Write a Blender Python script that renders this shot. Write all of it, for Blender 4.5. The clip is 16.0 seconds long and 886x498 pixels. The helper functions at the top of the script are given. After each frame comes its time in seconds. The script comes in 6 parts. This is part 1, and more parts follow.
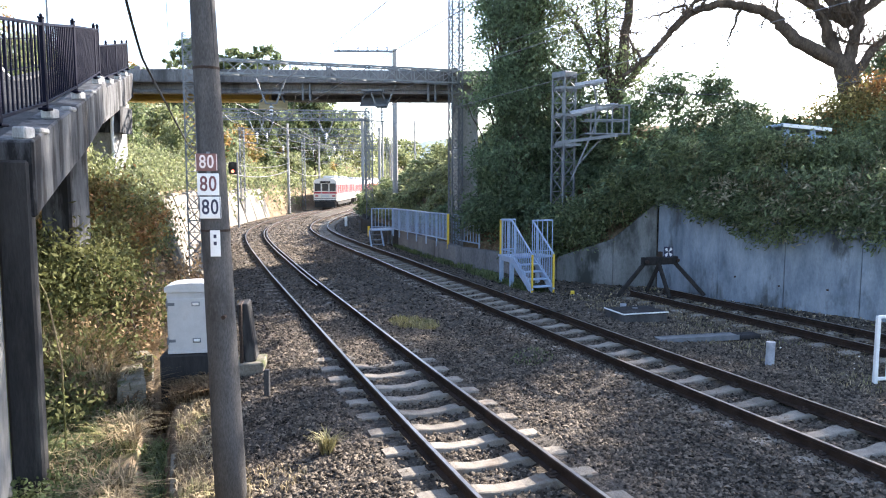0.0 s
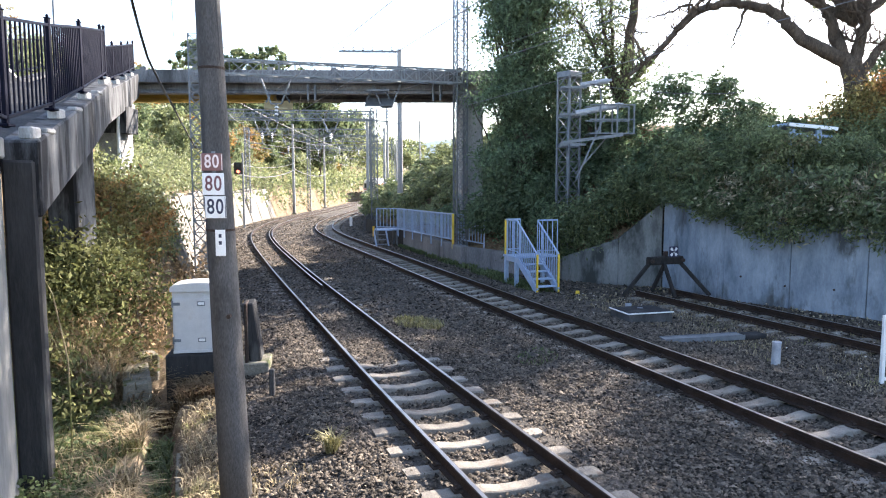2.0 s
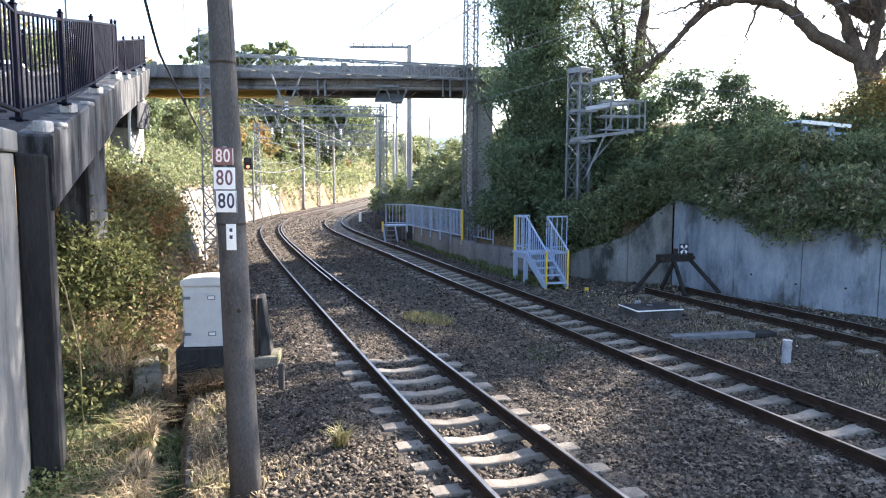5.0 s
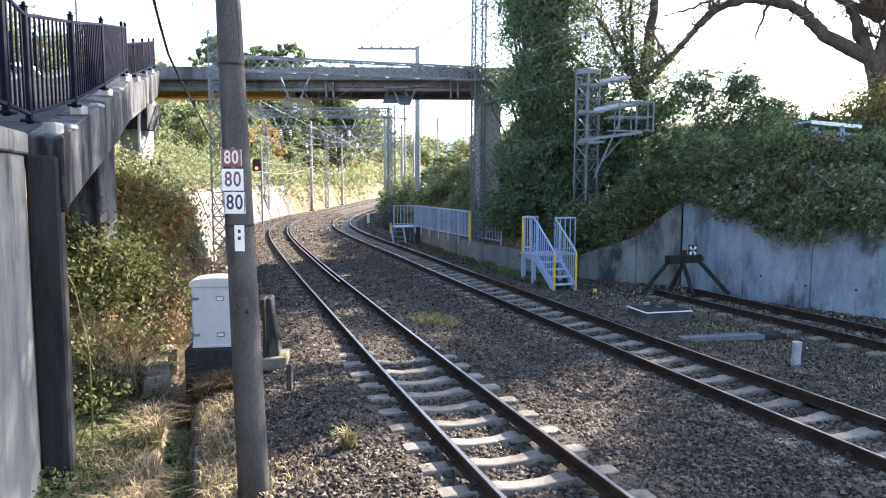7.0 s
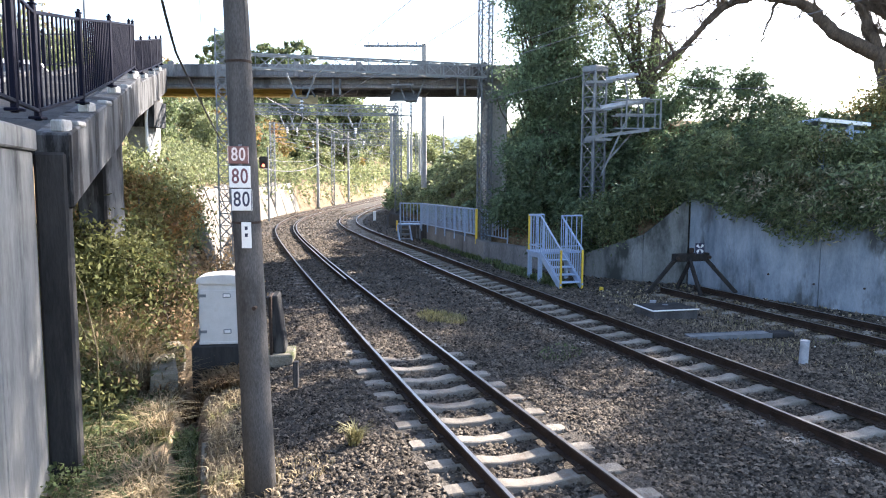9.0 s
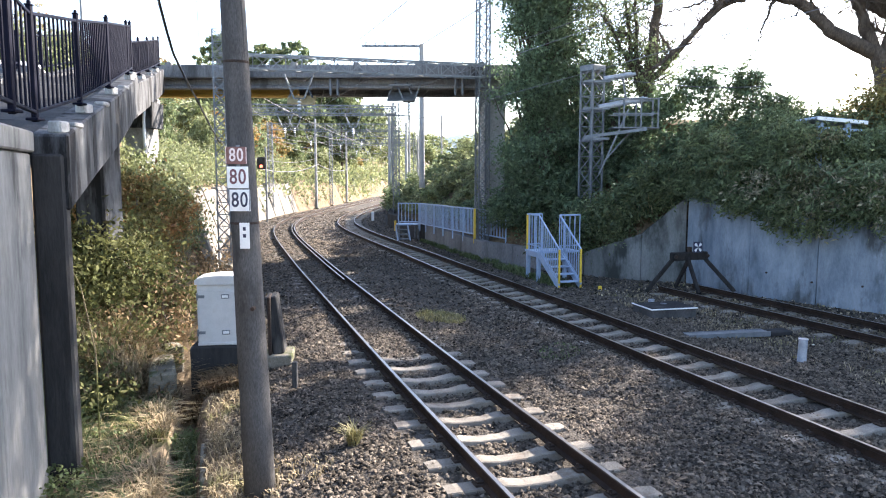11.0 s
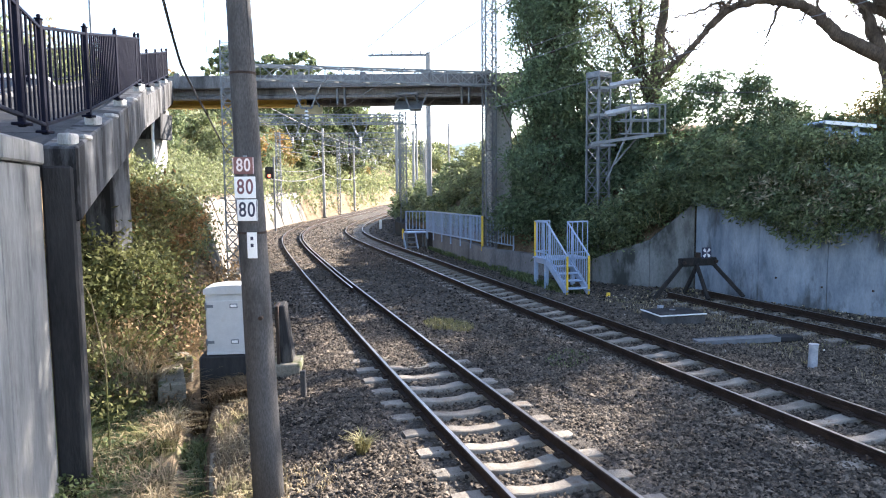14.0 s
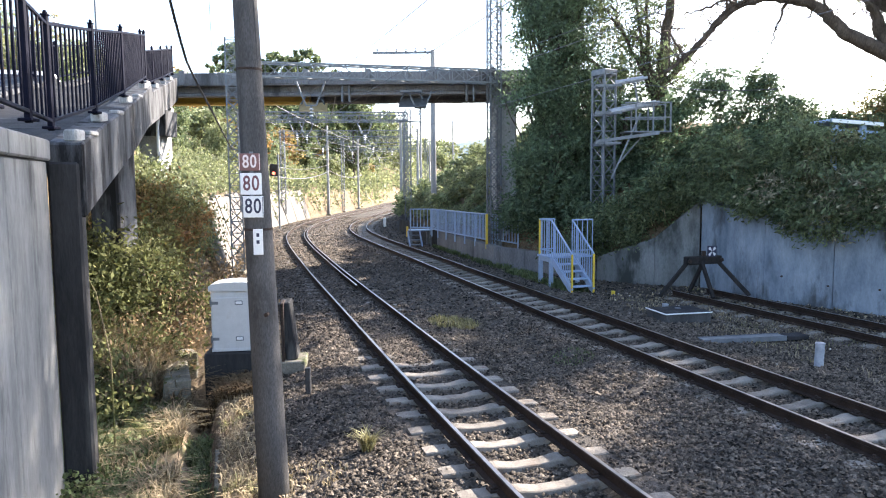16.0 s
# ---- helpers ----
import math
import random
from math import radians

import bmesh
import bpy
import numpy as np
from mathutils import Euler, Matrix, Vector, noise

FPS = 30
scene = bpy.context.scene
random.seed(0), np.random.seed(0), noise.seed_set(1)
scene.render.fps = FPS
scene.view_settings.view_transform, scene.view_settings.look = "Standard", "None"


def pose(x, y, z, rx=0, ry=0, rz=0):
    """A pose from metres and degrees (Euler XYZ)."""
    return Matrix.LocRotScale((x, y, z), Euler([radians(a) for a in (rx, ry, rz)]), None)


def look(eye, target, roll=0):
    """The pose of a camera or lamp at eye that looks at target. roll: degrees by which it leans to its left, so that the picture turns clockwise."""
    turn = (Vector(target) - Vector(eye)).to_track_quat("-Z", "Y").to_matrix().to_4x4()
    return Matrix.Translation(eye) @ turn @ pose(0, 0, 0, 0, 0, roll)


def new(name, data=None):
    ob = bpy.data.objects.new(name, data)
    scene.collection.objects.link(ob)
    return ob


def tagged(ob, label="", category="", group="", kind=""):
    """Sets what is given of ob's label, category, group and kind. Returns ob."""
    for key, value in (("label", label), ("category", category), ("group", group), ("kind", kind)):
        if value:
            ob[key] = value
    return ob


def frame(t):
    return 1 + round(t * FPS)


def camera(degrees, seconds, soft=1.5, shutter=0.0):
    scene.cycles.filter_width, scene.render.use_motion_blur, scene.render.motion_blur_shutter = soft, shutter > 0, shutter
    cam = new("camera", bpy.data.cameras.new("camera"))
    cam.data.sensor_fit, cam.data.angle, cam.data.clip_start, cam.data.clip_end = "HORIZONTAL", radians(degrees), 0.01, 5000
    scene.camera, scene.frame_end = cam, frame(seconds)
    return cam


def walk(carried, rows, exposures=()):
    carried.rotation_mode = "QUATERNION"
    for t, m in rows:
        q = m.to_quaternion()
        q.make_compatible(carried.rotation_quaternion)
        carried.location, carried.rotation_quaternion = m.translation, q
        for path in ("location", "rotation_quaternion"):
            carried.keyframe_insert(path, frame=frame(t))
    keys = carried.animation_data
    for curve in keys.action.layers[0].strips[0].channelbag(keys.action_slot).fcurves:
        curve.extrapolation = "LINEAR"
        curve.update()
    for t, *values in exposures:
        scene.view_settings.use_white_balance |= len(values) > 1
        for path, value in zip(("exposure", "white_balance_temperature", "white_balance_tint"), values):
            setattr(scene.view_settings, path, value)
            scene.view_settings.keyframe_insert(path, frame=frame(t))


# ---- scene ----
cam = camera(64.2, 16.0, soft=1.1)
PATH = [
    (0.0, pose(0.002, 0.003, 2.965, 84.502, -0.038, -1.776)),
    (0.5, pose(-0.002, 0.008, 2.954, 84.530, -0.027, -1.633)),
    (1.0, pose(-0.008, 0.010, 2.954, 84.541, 0.106, -1.267)),
    (1.5, pose(-0.002, 0.004, 2.955, 84.557, 0.077, -1.054)),
    (2.0, pose(0.006, 0.002, 2.958, 84.510, 0.024, -1.373)),
    (2.5, pose(-0.001, 0.015, 2.954, 84.358, 0.075, -1.296)),
    (3.0, pose(0.009, 0.002, 2.953, 84.271, -0.013, -1.097)),
    (3.5, pose(-0.003, 0.010, 2.957, 84.187, -0.139, -1.249)),
    (4.0, pose(-0.006, 0.003, 2.951, 84.148, -0.182, -1.045)),
    (6.5, pose(-0.003, -0.001, 2.951, 84.299, -0.224, -0.194)),
    (7.0, pose(0.000, -0.000, 2.950, 84.300, -0.199, 0.020)),
    (7.5, pose(-0.003, 0.009, 2.951, 84.297, -0.208, 0.211)),
    (8.0, pose(-0.001, 0.003, 2.941, 84.310, -0.243, 0.379)),
    (8.5, pose(-0.002, 0.005, 2.950, 84.182, -0.237, 0.529)),
    (9.0, pose(-0.006, 0.005, 2.946, 84.111, -0.269, 0.519)),
    (11.5, pose(-0.005, 0.003, 2.944, 84.107, 0.045, 0.385)),
    (12.0, pose(0.005, 0.000, 2.945, 84.199, 0.130, 0.564)),
    (12.5, pose(0.007, -0.008, 2.941, 84.551, 0.233, 0.684)),
    (13.0, pose(-0.004, -0.004, 2.944, 84.625, 0.151, 0.769)),
    (13.5, pose(0.000, -0.005, 2.946, 84.705, 0.269, 0.866)),
    (14.0, pose(0.010, -0.008, 2.947, 84.736, 0.516, 0.976)),
    (14.5, pose(-0.005, -0.001, 2.946, 84.697, 0.429, 1.010)),
    (15.0, pose(-0.006, 0.010, 2.946, 84.686, 0.393, 1.173)),
    (15.5, pose(-0.012, 0.005, 2.944, 84.662, 0.464, 1.234)),
    (16.0, pose(-0.015, 0.010, 2.936, 84.576, 0.390, 1.293)),
]
walk(cam, PATH, [(0.0, 2.36, 6550, 16), (16.0, 2.36, 6550, 16)])

# ---- sky, sun, exposure ----
SUN_AZ, SUN_EL = 50.0, 28.5          # degrees clockwise from +y, and above the horizon
world = bpy.data.worlds.new("world")
scene.world = world
world.use_nodes = True
wn = world.node_tree.nodes
sky = wn.new("ShaderNodeTexSky")
sky.sky_type, sky.sun_disc = "NISHITA", False
sky.sun_elevation, sky.sun_rotation = radians(SUN_EL), radians(SUN_AZ)
sky.dust_density, sky.air_density = 1.0, 1.0
wn["Background"].inputs["Strength"].default_value = 0.125
world.node_tree.links.new(sky.outputs[0], wn["Background"].inputs["Color"])
sun = new("sun", bpy.data.lights.new("sun", "SUN"))
sun.data.energy, sun.data.angle, sun.data.color = 5.0, radians(0.6), (1.0, 0.93, 0.82)
sa, se = radians(SUN_AZ), radians(SUN_EL)
sun.matrix_world = look((0, 0, 60), (-60 * math.sin(sa) * math.cos(se), -60 * math.cos(sa) * math.cos(se), 60 - 60 * math.sin(se)))


# ---- materials ----
def mat(name, dark, light, scale=6.0, rough=0.8, bump=0.3, metal=0.0, stain=None, stain_scale=0.7, stain_at=0.55,
        fine=60.0, rand=0.0, sheen=0.0, stretch=(1, 1, 1), island=0.0, grain=0.35, translucent=0.0):
    """Two scales of variation, an optional third stain colour, fine bump; sizes are real metres."""
    m = bpy.data.materials.new(name)
    m.use_nodes = True
    n, k = m.node_tree.nodes, m.node_tree.links.new
    b = n["Principled BSDF"]
    geo = n.new("ShaderNodeNewGeometry")
    mp = n.new("ShaderNodeMapping")
    mp.inputs["Scale"].default_value = stretch
    k(geo.outputs["Position"], mp.inputs["Vector"])

    def noise_tex(s, detail):
        t = n.new("ShaderNodeTexNoise")
        t.inputs["Scale"].default_value, t.inputs["Detail"].default_value = s, detail
        t.inputs["Roughness"].default_value = 0.65
        k(mp.outputs[0], t.inputs["Vector"])
        return t.outputs["Fac"]

    def mix(fac, a, c, mode="MIX"):
        x = n.new("ShaderNodeMix")
        x.data_type, x.blend_type = "RGBA", mode
        for sock, v in ((x.inputs[0], fac), (x.inputs[6], a), (x.inputs[7], c)):
            if isinstance(v, (tuple, float, int)):
                sock.default_value = (*v, 1) if isinstance(v, tuple) else v
            else:
                k(v, sock)
        return x.outputs[2]

    def ramp(v, lo, hi):
        r = n.new("ShaderNodeMapRange")
        r.inputs["From Min"].default_value, r.inputs["From Max"].default_value = lo, hi
        k(v, r.inputs["Value"])
        return r.outputs[0]

    coarse, grain_fac = noise_tex(scale, 6), noise_tex(fine, 3)
    col = mix(ramp(coarse, 0.3, 0.7), dark, light)
    g = ramp(grain_fac, 0.25, 0.75)
    gc = n.new("ShaderNodeMapRange")
    gc.inputs["To Min"].default_value, gc.inputs["To Max"].default_value = 1 - grain, 1 + grain
    k(g, gc.inputs["Value"])
    gm = n.new("ShaderNodeVectorMath")
    gm.operation = "SCALE"
    k(col, gm.inputs[0]), k(gc.outputs[0], gm.inputs["Scale"])
    col = gm.outputs[0]
    if stain:
        s = noise_tex(stain_scale, 7)
        col = mix(ramp(s, stain_at, stain_at + 0.12), col, stain)
    if rand or island:
        if rand:
            src = n.new("ShaderNodeObjectInfo").outputs["Random"]
        else:
            src = geo.outputs["Random Per Island"]
        r = n.new("ShaderNodeMapRange")
        amount = rand or island
        r.inputs["To Min"].default_value, r.inputs["To Max"].default_value = 1 - amount, 1 + amount
        k(src, r.inputs["Value"])
        sc = n.new("ShaderNodeVectorMath")
        sc.operation = "SCALE"
        k(col, sc.inputs[0]), k(r.outputs[0], sc.inputs["Scale"])
        col = sc.outputs[0]
    k(col, b.inputs["Base Color"])
    b.inputs["Roughness"].default_value, b.inputs["Metallic"].default_value = rough, metal
    if rough > 0.7:
        b.inputs["Specular IOR Level"].default_value = 0.2      # dusty, porous
    if bump:
        bp = n.new("ShaderNodeBump")
        bp.inputs["Strength"].default_value, bp.inputs["Distance"].default_value = bump, 0.02
        k(grain_fac, bp.inputs["Height"])
        k(bp.outputs[0], b.inputs["Normal"])
    if translucent:
        tr = n.new("ShaderNodeBsdfTranslucent")
        k(col, tr.inputs["Color"])
        ms = n.new("ShaderNodeMixShader")
        ms.inputs[0].default_value = translucent
        k(b.outputs[0], ms.inputs[1]), k(tr.outputs[0], ms.inputs[2])
        k(ms.outputs[0], n["Material Output"].inputs["Surface"])
    return m


BALLAST = mat("ballast_bed", (0.035, 0.030, 0.025), (0.11, 0.096, 0.08), 9, 0.95, 1.0, stain=(0.13, 0.085, 0.055), stain_scale=0.35, stain_at=0.6, fine=38, grain=0.7)
STONE = mat("ballast_stone", (0.048, 0.040, 0.031), (0.148, 0.122, 0.094), 5, 0.95, 0.5, island=0.9, stain=(0.17, 0.11, 0.07), stain_scale=0.4, stain_at=0.62, fine=120)
EARTH = mat("earth", (0.10, 0.072, 0.046), (0.24, 0.18, 0.115), 3, 0.95, 0.9, stain=(0.085, 0.085, 0.04), stain_scale=0.9, stain_at=0.56, fine=30, grain=0.5)
SLEEPER = mat("sleeper_concrete", (0.155, 0.139, 0.116), (0.28, 0.252, 0.212), 5, 0.85, 0.4, rand=0.18, stain=(0.15, 0.11, 0.08), stain_scale=2.2, stain_at=0.56, fine=90)
RAIL_SIDE = mat("rusty_rail_side", (0.018, 0.012, 0.009), (0.052, 0.033, 0.024), 4, 0.75, 0.4, metal=0.15, fine=70)
RAIL_TOP = mat("polished_rail_head", (0.27, 0.255, 0.24), (0.42, 0.40, 0.38), 3, 0.36, 0.05, metal=1.0, fine=50, stretch=(1, 1, 1), grain=0.1)
CLIP = mat("rail_clip_iron", (0.03, 0.022, 0.018), (0.07, 0.05, 0.04), 20, 0.8, 0.4, metal=0.2)
CONCRETE = mat("weathered_concrete", (0.24, 0.24, 0.235), (0.40, 0.40, 0.385), 1.6, 0.85, 0.35, stain=(0.13, 0.13, 0.125), stain_scale=0.9, stain_at=0.56, fine=45, stretch=(1, 1, 0.35))
# real streaks; stain and base are also deepened for shade under the ivy
WALL_C = mat("retaining_wall_concrete", (0.11, 0.140, 0.175), (0.30, 0.345, 0.39), 1.8, 0.82, 0.2, stain=(0.075, 0.083, 0.087), stain_scale=1.3, stain_at=0.54, fine=28, stretch=(1, 1, 0.38), grain=0.13)
# damp stains, with the shade at the wall's corner mixed into the dark tones
DAMP_SHADE_C = mat("damp_shaded_concrete", (0.10, 0.108, 0.105), (0.22, 0.23, 0.225), 1.5, 0.85, 0.3, stain=(0.045, 0.05, 0.046), stain_scale=0.8, stain_at=0.5, fine=28, stretch=(1, 1, 0.4), grain=0.2)
# dirty dark concrete; its low tone also holds the footway's tree shade
DARK_C = mat("dark_streaked_concrete", (0.016, 0.016, 0.017), (0.050, 0.049, 0.049), 2.4, 0.88, 0.35, stain=(0.10, 0.098, 0.093), stain_scale=1.5, stain_at=0.58, fine=40, stretch=(1, 1, 0.2), grain=0.2)
BEAM_C = mat("streaked_beam_concrete", (0.042, 0.044, 0.047), (0.135, 0.14, 0.146), 2.6, 0.86, 0.3, stain=(0.016, 0.016, 0.017), stain_scale=2.4, stain_at=0.46, fine=40, stretch=(1, 1, 0.22), grain=0.2)
POLE_C = mat("pole_concrete", (0.048, 0.047, 0.047), (0.105, 0.101, 0.098), 2.5, 0.8, 0.3, stain=(0.032, 0.031, 0.03), stain_scale=1.5, stain_at=0.52, fine=80, stretch=(1, 1, 0.3))
BRIDGE_C = mat("bridge_concrete", (0.13, 0.13, 0.135), (0.24, 0.24, 0.24), 0.8, 0.88, 0.3, stain=(0.07, 0.07, 0.07), stain_scale=0.6, stain_at=0.55, fine=30, stretch=(1, 1, 0.3))
GIRDER_Y = mat("ochre_girder_paint", (0.42, 0.27, 0.05), (0.60, 0.40, 0.09), 1.5, 0.6, 0.1, fine=30, grain=0.15)
BOARD_Y = mat("faded_ochre_board", (0.34, 0.26, 0.13), (0.50, 0.40, 0.22), 2.0, 0.7, 0.15, stain=(0.20, 0.14, 0.09), stain_scale=2.0, stain_at=0.58, fine=30, grain=0.2)
STEEL = mat("galvanised_steel", (0.12, 0.135, 0.15), (0.21, 0.23, 0.25), 5, 0.55, 0.15, metal=0.45, stain=(0.22, 0.17, 0.13), stain_scale=1.4, stain_at=0.64, fine=60, grain=0.15)
STEEL_MID = mat("dull_lattice_steel", (0.16, 0.175, 0.18), (0.26, 0.275, 0.28), 4, 0.6, 0.1, metal=0.3, fine=40, grain=0.15)
STEEL_PIPE = mat("pale_pipe_steel", (0.25, 0.28, 0.32), (0.46, 0.48, 0.52), 9, 0.45, 0.1, metal=0.2, fine=40, grain=0.1)
BLACK_P = mat("black_fence_paint", (0.002, 0.003, 0.009), (0.005, 0.006, 0.016), 8, 0.6, 0.1, fine=60, grain=0.2)
BLACK_P.node_tree.nodes["Principled BSDF"].inputs["Specular IOR Level"].default_value = 0.06
BLUE_P = mat("pale_blue_paint", (0.25, 0.35, 0.50), (0.36, 0.46, 0.60), 5, 0.5, 0.12, stain=(0.30, 0.27, 0.25), stain_scale=3.0, stain_at=0.66, fine=60, grain=0.12)
YELLOW_P = mat("yellow_paint", (0.66, 0.43, 0.03), (0.80, 0.56, 0.06), 6, 0.5, 0.1, fine=60, grain=0.12)
WHITE_P = mat("white_paint", (0.74, 0.74, 0.72), (0.84, 0.84, 0.82), 5, 0.45, 0.08, stain=(0.55, 0.53, 0.49), stain_scale=2.0, stain_at=0.62, fine=60, grain=0.08)
GREY_P = mat("pale_grey_cabinet_paint", (0.49, 0.49, 0.48), (0.59, 0.59, 0.58), 4, 0.5, 0.08, stain=(0.40, 0.37, 0.33), stain_scale=2.0, stain_at=0.63, fine=60, grain=0.08)
RED_P = mat("red_sign_paint", (0.15, 0.065, 0.058), (0.22, 0.092, 0.08), 8, 0.5, 0.05, fine=80, grain=0.12)
INK = mat("dark_sign_ink", (0.015, 0.018, 0.045), (0.025, 0.03, 0.07), 8, 0.5, 0.0, fine=80, grain=0.1)
INK_RED = mat("dull_red_sign_ink", (0.13, 0.05, 0.06), (0.19, 0.075, 0.085), 8, 0.5, 0.0, fine=80, grain=0.1)
PINK = mat("faded_pink_sign_ink", (0.72, 0.60, 0.57), (0.80, 0.70, 0.66), 8, 0.5, 0.0, fine=80, grain=0.1)
BLACK_TIMBER = mat("tarred_timber", (0.012, 0.011, 0.011), (0.04, 0.036, 0.033), 6, 0.75, 0.4, fine=40, stretch=(1, 1, 0.4))
CABLE = mat("black_cable", (0.015, 0.015, 0.017), (0.03, 0.03, 0.032), 8, 0.6, 0.0)
SLOPE_C = mat("slope_panel_concrete", (0.14, 0.13, 0.11), (0.23, 0.21, 0.18), 1.2, 0.9, 0.4, stain=(0.10, 0.09, 0.075), stain_scale=0.9, stain_at=0.58, fine=30, stretch=(1, 1, 0.5))
ABUT_C = mat("abutment_concrete", (0.15, 0.155, 0.155), (0.31, 0.31, 0.30), 2.6, 0.86, 0.25, stain=(0.075, 0.075, 0.075), stain_scale=1.6, stain_at=0.56, fine=30, stretch=(1, 1, 0.28), grain=0.15)
MOSSY_C = mat("mossy_old_concrete", (0.12, 0.11, 0.085), (0.24, 0.22, 0.18), 3, 0.92, 0.6, stain=(0.07, 0.08, 0.035), stain_scale=2.5, stain_at=0.5, fine=50)
WIRE = mat("grey_wire", (0.10, 0.10, 0.11), (0.18, 0.18, 0.19), 8, 0.5, 0.0, metal=0.4)
BARK = mat("grey_brown_bark", (0.045, 0.035, 0.028), (0.13, 0.105, 0.085), 5, 0.9, 0.9, fine=35, grain=0.5, stretch=(1, 1, 0.35))
LEAF_DARK = mat("evergreen_leaf", (0.085, 0.135, 0.075), (0.16, 0.22, 0.12), 1.2, 0.55, 0.0, island=0.5, fine=8, translucent=0.45)
LEAF_MID = mat("thicket_leaf", (0.085, 0.125, 0.060), (0.20, 0.235, 0.115), 0.9, 0.62, 0.0, island=0.55, fine=8, stain=(0.24, 0.20, 0.11), stain_scale=0.7, stain_at=0.6, translucent=0.45)
# yellow-green leaf, with sunlight and far haze put into its lightness
LEAF_SUN = mat("sun_lightened_leaf", (0.13, 0.17, 0.075), (0.27, 0.285, 0.145), 0.7, 0.55, 0.0, island=0.45, fine=8, stain=(0.26, 0.17, 0.07), stain_scale=0.45, stain_at=0.62, translucent=0.5)
LEAF_OLIVE = mat("olive_weed_leaf", (0.06, 0.075, 0.028), (0.15, 0.15, 0.06), 1.6, 0.85, 0.0, island=0.6, fine=8, stain=(0.20, 0.15, 0.07), stain_scale=1.2, stain_at=0.58, translucent=0.35)
# autumn colours, brightened to hold the sunlit haze over the verge
LEAF_RUST = mat("autumn_shrub_leaf", (0.150, 0.155, 0.050), (0.330, 0.260, 0.096), 0.8, 0.6, 0.0, island=0.5, fine=8, stain=(0.36, 0.17, 0.06), stain_scale=0.9, stain_at=0.48, translucent=0.4)
PALE_LEAF = mat("bleached_bamboo_leaf", (0.19, 0.175, 0.11), (0.36, 0.33, 0.23), 1.0, 0.7, 0.0, island=0.5, fine=8, translucent=0.4)
FERN = mat("dead_brown_fern", (0.14, 0.092, 0.050), (0.30, 0.215, 0.125), 1.5, 0.85, 0.0, island=0.45, fine=20, translucent=0.3)
DRY = mat("dry_grass", (0.235, 0.180, 0.105), (0.43, 0.355, 0.23), 1.5, 0.8, 0.0, island=0.55, fine=20, stain=(0.20, 0.21, 0.07), stain_scale=0.9, stain_at=0.53, translucent=0.3)
LITTER = mat("pale_fallen_leaf", (0.34, 0.30, 0.24), (0.55, 0.50, 0.43), 3, 0.8, 0.0, island=0.4, fine=20)
GREEN_G = mat("green_grass", (0.078, 0.110, 0.038), (0.155, 0.190, 0.075), 1.5, 0.7, 0.0, island=0.45, fine=20, translucent=0.3)
TUFT = mat("yellow_green_grass", (0.17, 0.16, 0.06), (0.28, 0.25, 0.12), 1.5, 0.7, 0.0, island=0.45, fine=20, translucent=0.3)
# the haze of distance is painted into this pale blue
HILL = mat("haze_tinted_hill", (0.13, 0.18, 0.19), (0.20, 0.255, 0.26), 0.06, 0.95, 0.0, fine=0.5, grain=0.3)
GLASS = mat("train_window_glass", (0.03, 0.035, 0.04), (0.05, 0.055, 0.06), 2, 0.08, 0.0)
TRAIN_RED = mat("train_red_paint", (0.42, 0.035, 0.05), (0.48, 0.05, 0.065), 1, 0.35, 0.0, grain=0.05)
TRAIN_CREAM = mat("train_cream_paint", (0.72, 0.68, 0.60), (0.78, 0.74, 0.66), 1, 0.35, 0.0, grain=0.05)
TRAIN_GREY = mat("train_roof_grey", (0.50, 0.50, 0.49), (0.62, 0.62, 0.60), 1, 0.5, 0.05, grain=0.1)
UNDER = mat("train_underframe_dark", (0.02, 0.02, 0.02), (0.05, 0.048, 0.045), 3, 0.8, 0.1)
LAMP_RED = bpy.data.materials.new("red_signal_lens")
LAMP_RED.use_nodes = True
LAMP_RED.node_tree.nodes["Principled BSDF"].inputs["Base Color"].default_value = (0.5, 0.03, 0.02, 1)
LAMP_RED.node_tree.nodes["Principled BSDF"].inputs["Emission Color"].default_value = (1, 0.18, 0.1, 1)
LAMP_RED.node_tree.nodes["Principled BSDF"].inputs["Emission Strength"].default_value = 1.0


# ---- mesh helpers ----
def part(name, bm, material, parent=None, label="", smooth=False):
    me = bpy.data.meshes.new(name)
    bm.normal_update()
    bm.to_mesh(me)
    bm.free()
    for m in (material if isinstance(material, (list, tuple)) else [material]):
        me.materials.append(m)
    if smooth:
        me.polygons.foreach_set("use_smooth", [True] * len(me.polygons))
    ob = new(name, me)
    ob.parent = parent
    if label:
        ob["label"] = label
    return ob


def share(name, ob, m, parent=None):
    o = new(name, ob.data)
    o.parent = parent
    o.matrix_basis = m
    return o


def thing(name, x, y, z, label, category, group="", kind="", rz=0.0):
    e = new(name)
    e.matrix_basis = pose(x, y, z, 0, 0, rz)
    e.empty_display_size = 0.2
    return tagged(e, label, category, group, kind)


def box(bm, c, s, m=None, bevel=0.0, mi=0):
    """A box with its centre and full sizes; bevelled edges."""
    r = bmesh.ops.create_cube(bm, size=1.0, matrix=(m or Matrix()) @ Matrix.Translation(c) @ Matrix.Diagonal((*s, 1)))
    vs = r["verts"]
    fs = {f for v in vs for f in v.link_faces}
    if bevel:
        es = list({e for v in vs for e in v.link_edges})
        bv = bmesh.ops.bevel(bm, geom=es, offset=bevel, segments=1, affect="EDGES", profile=0.5)
        fs = set(bv["faces"]) | {f for f in fs if f.is_valid}
    for f in fs:
        if f.is_valid:
            f.material_index = mi
    return bm


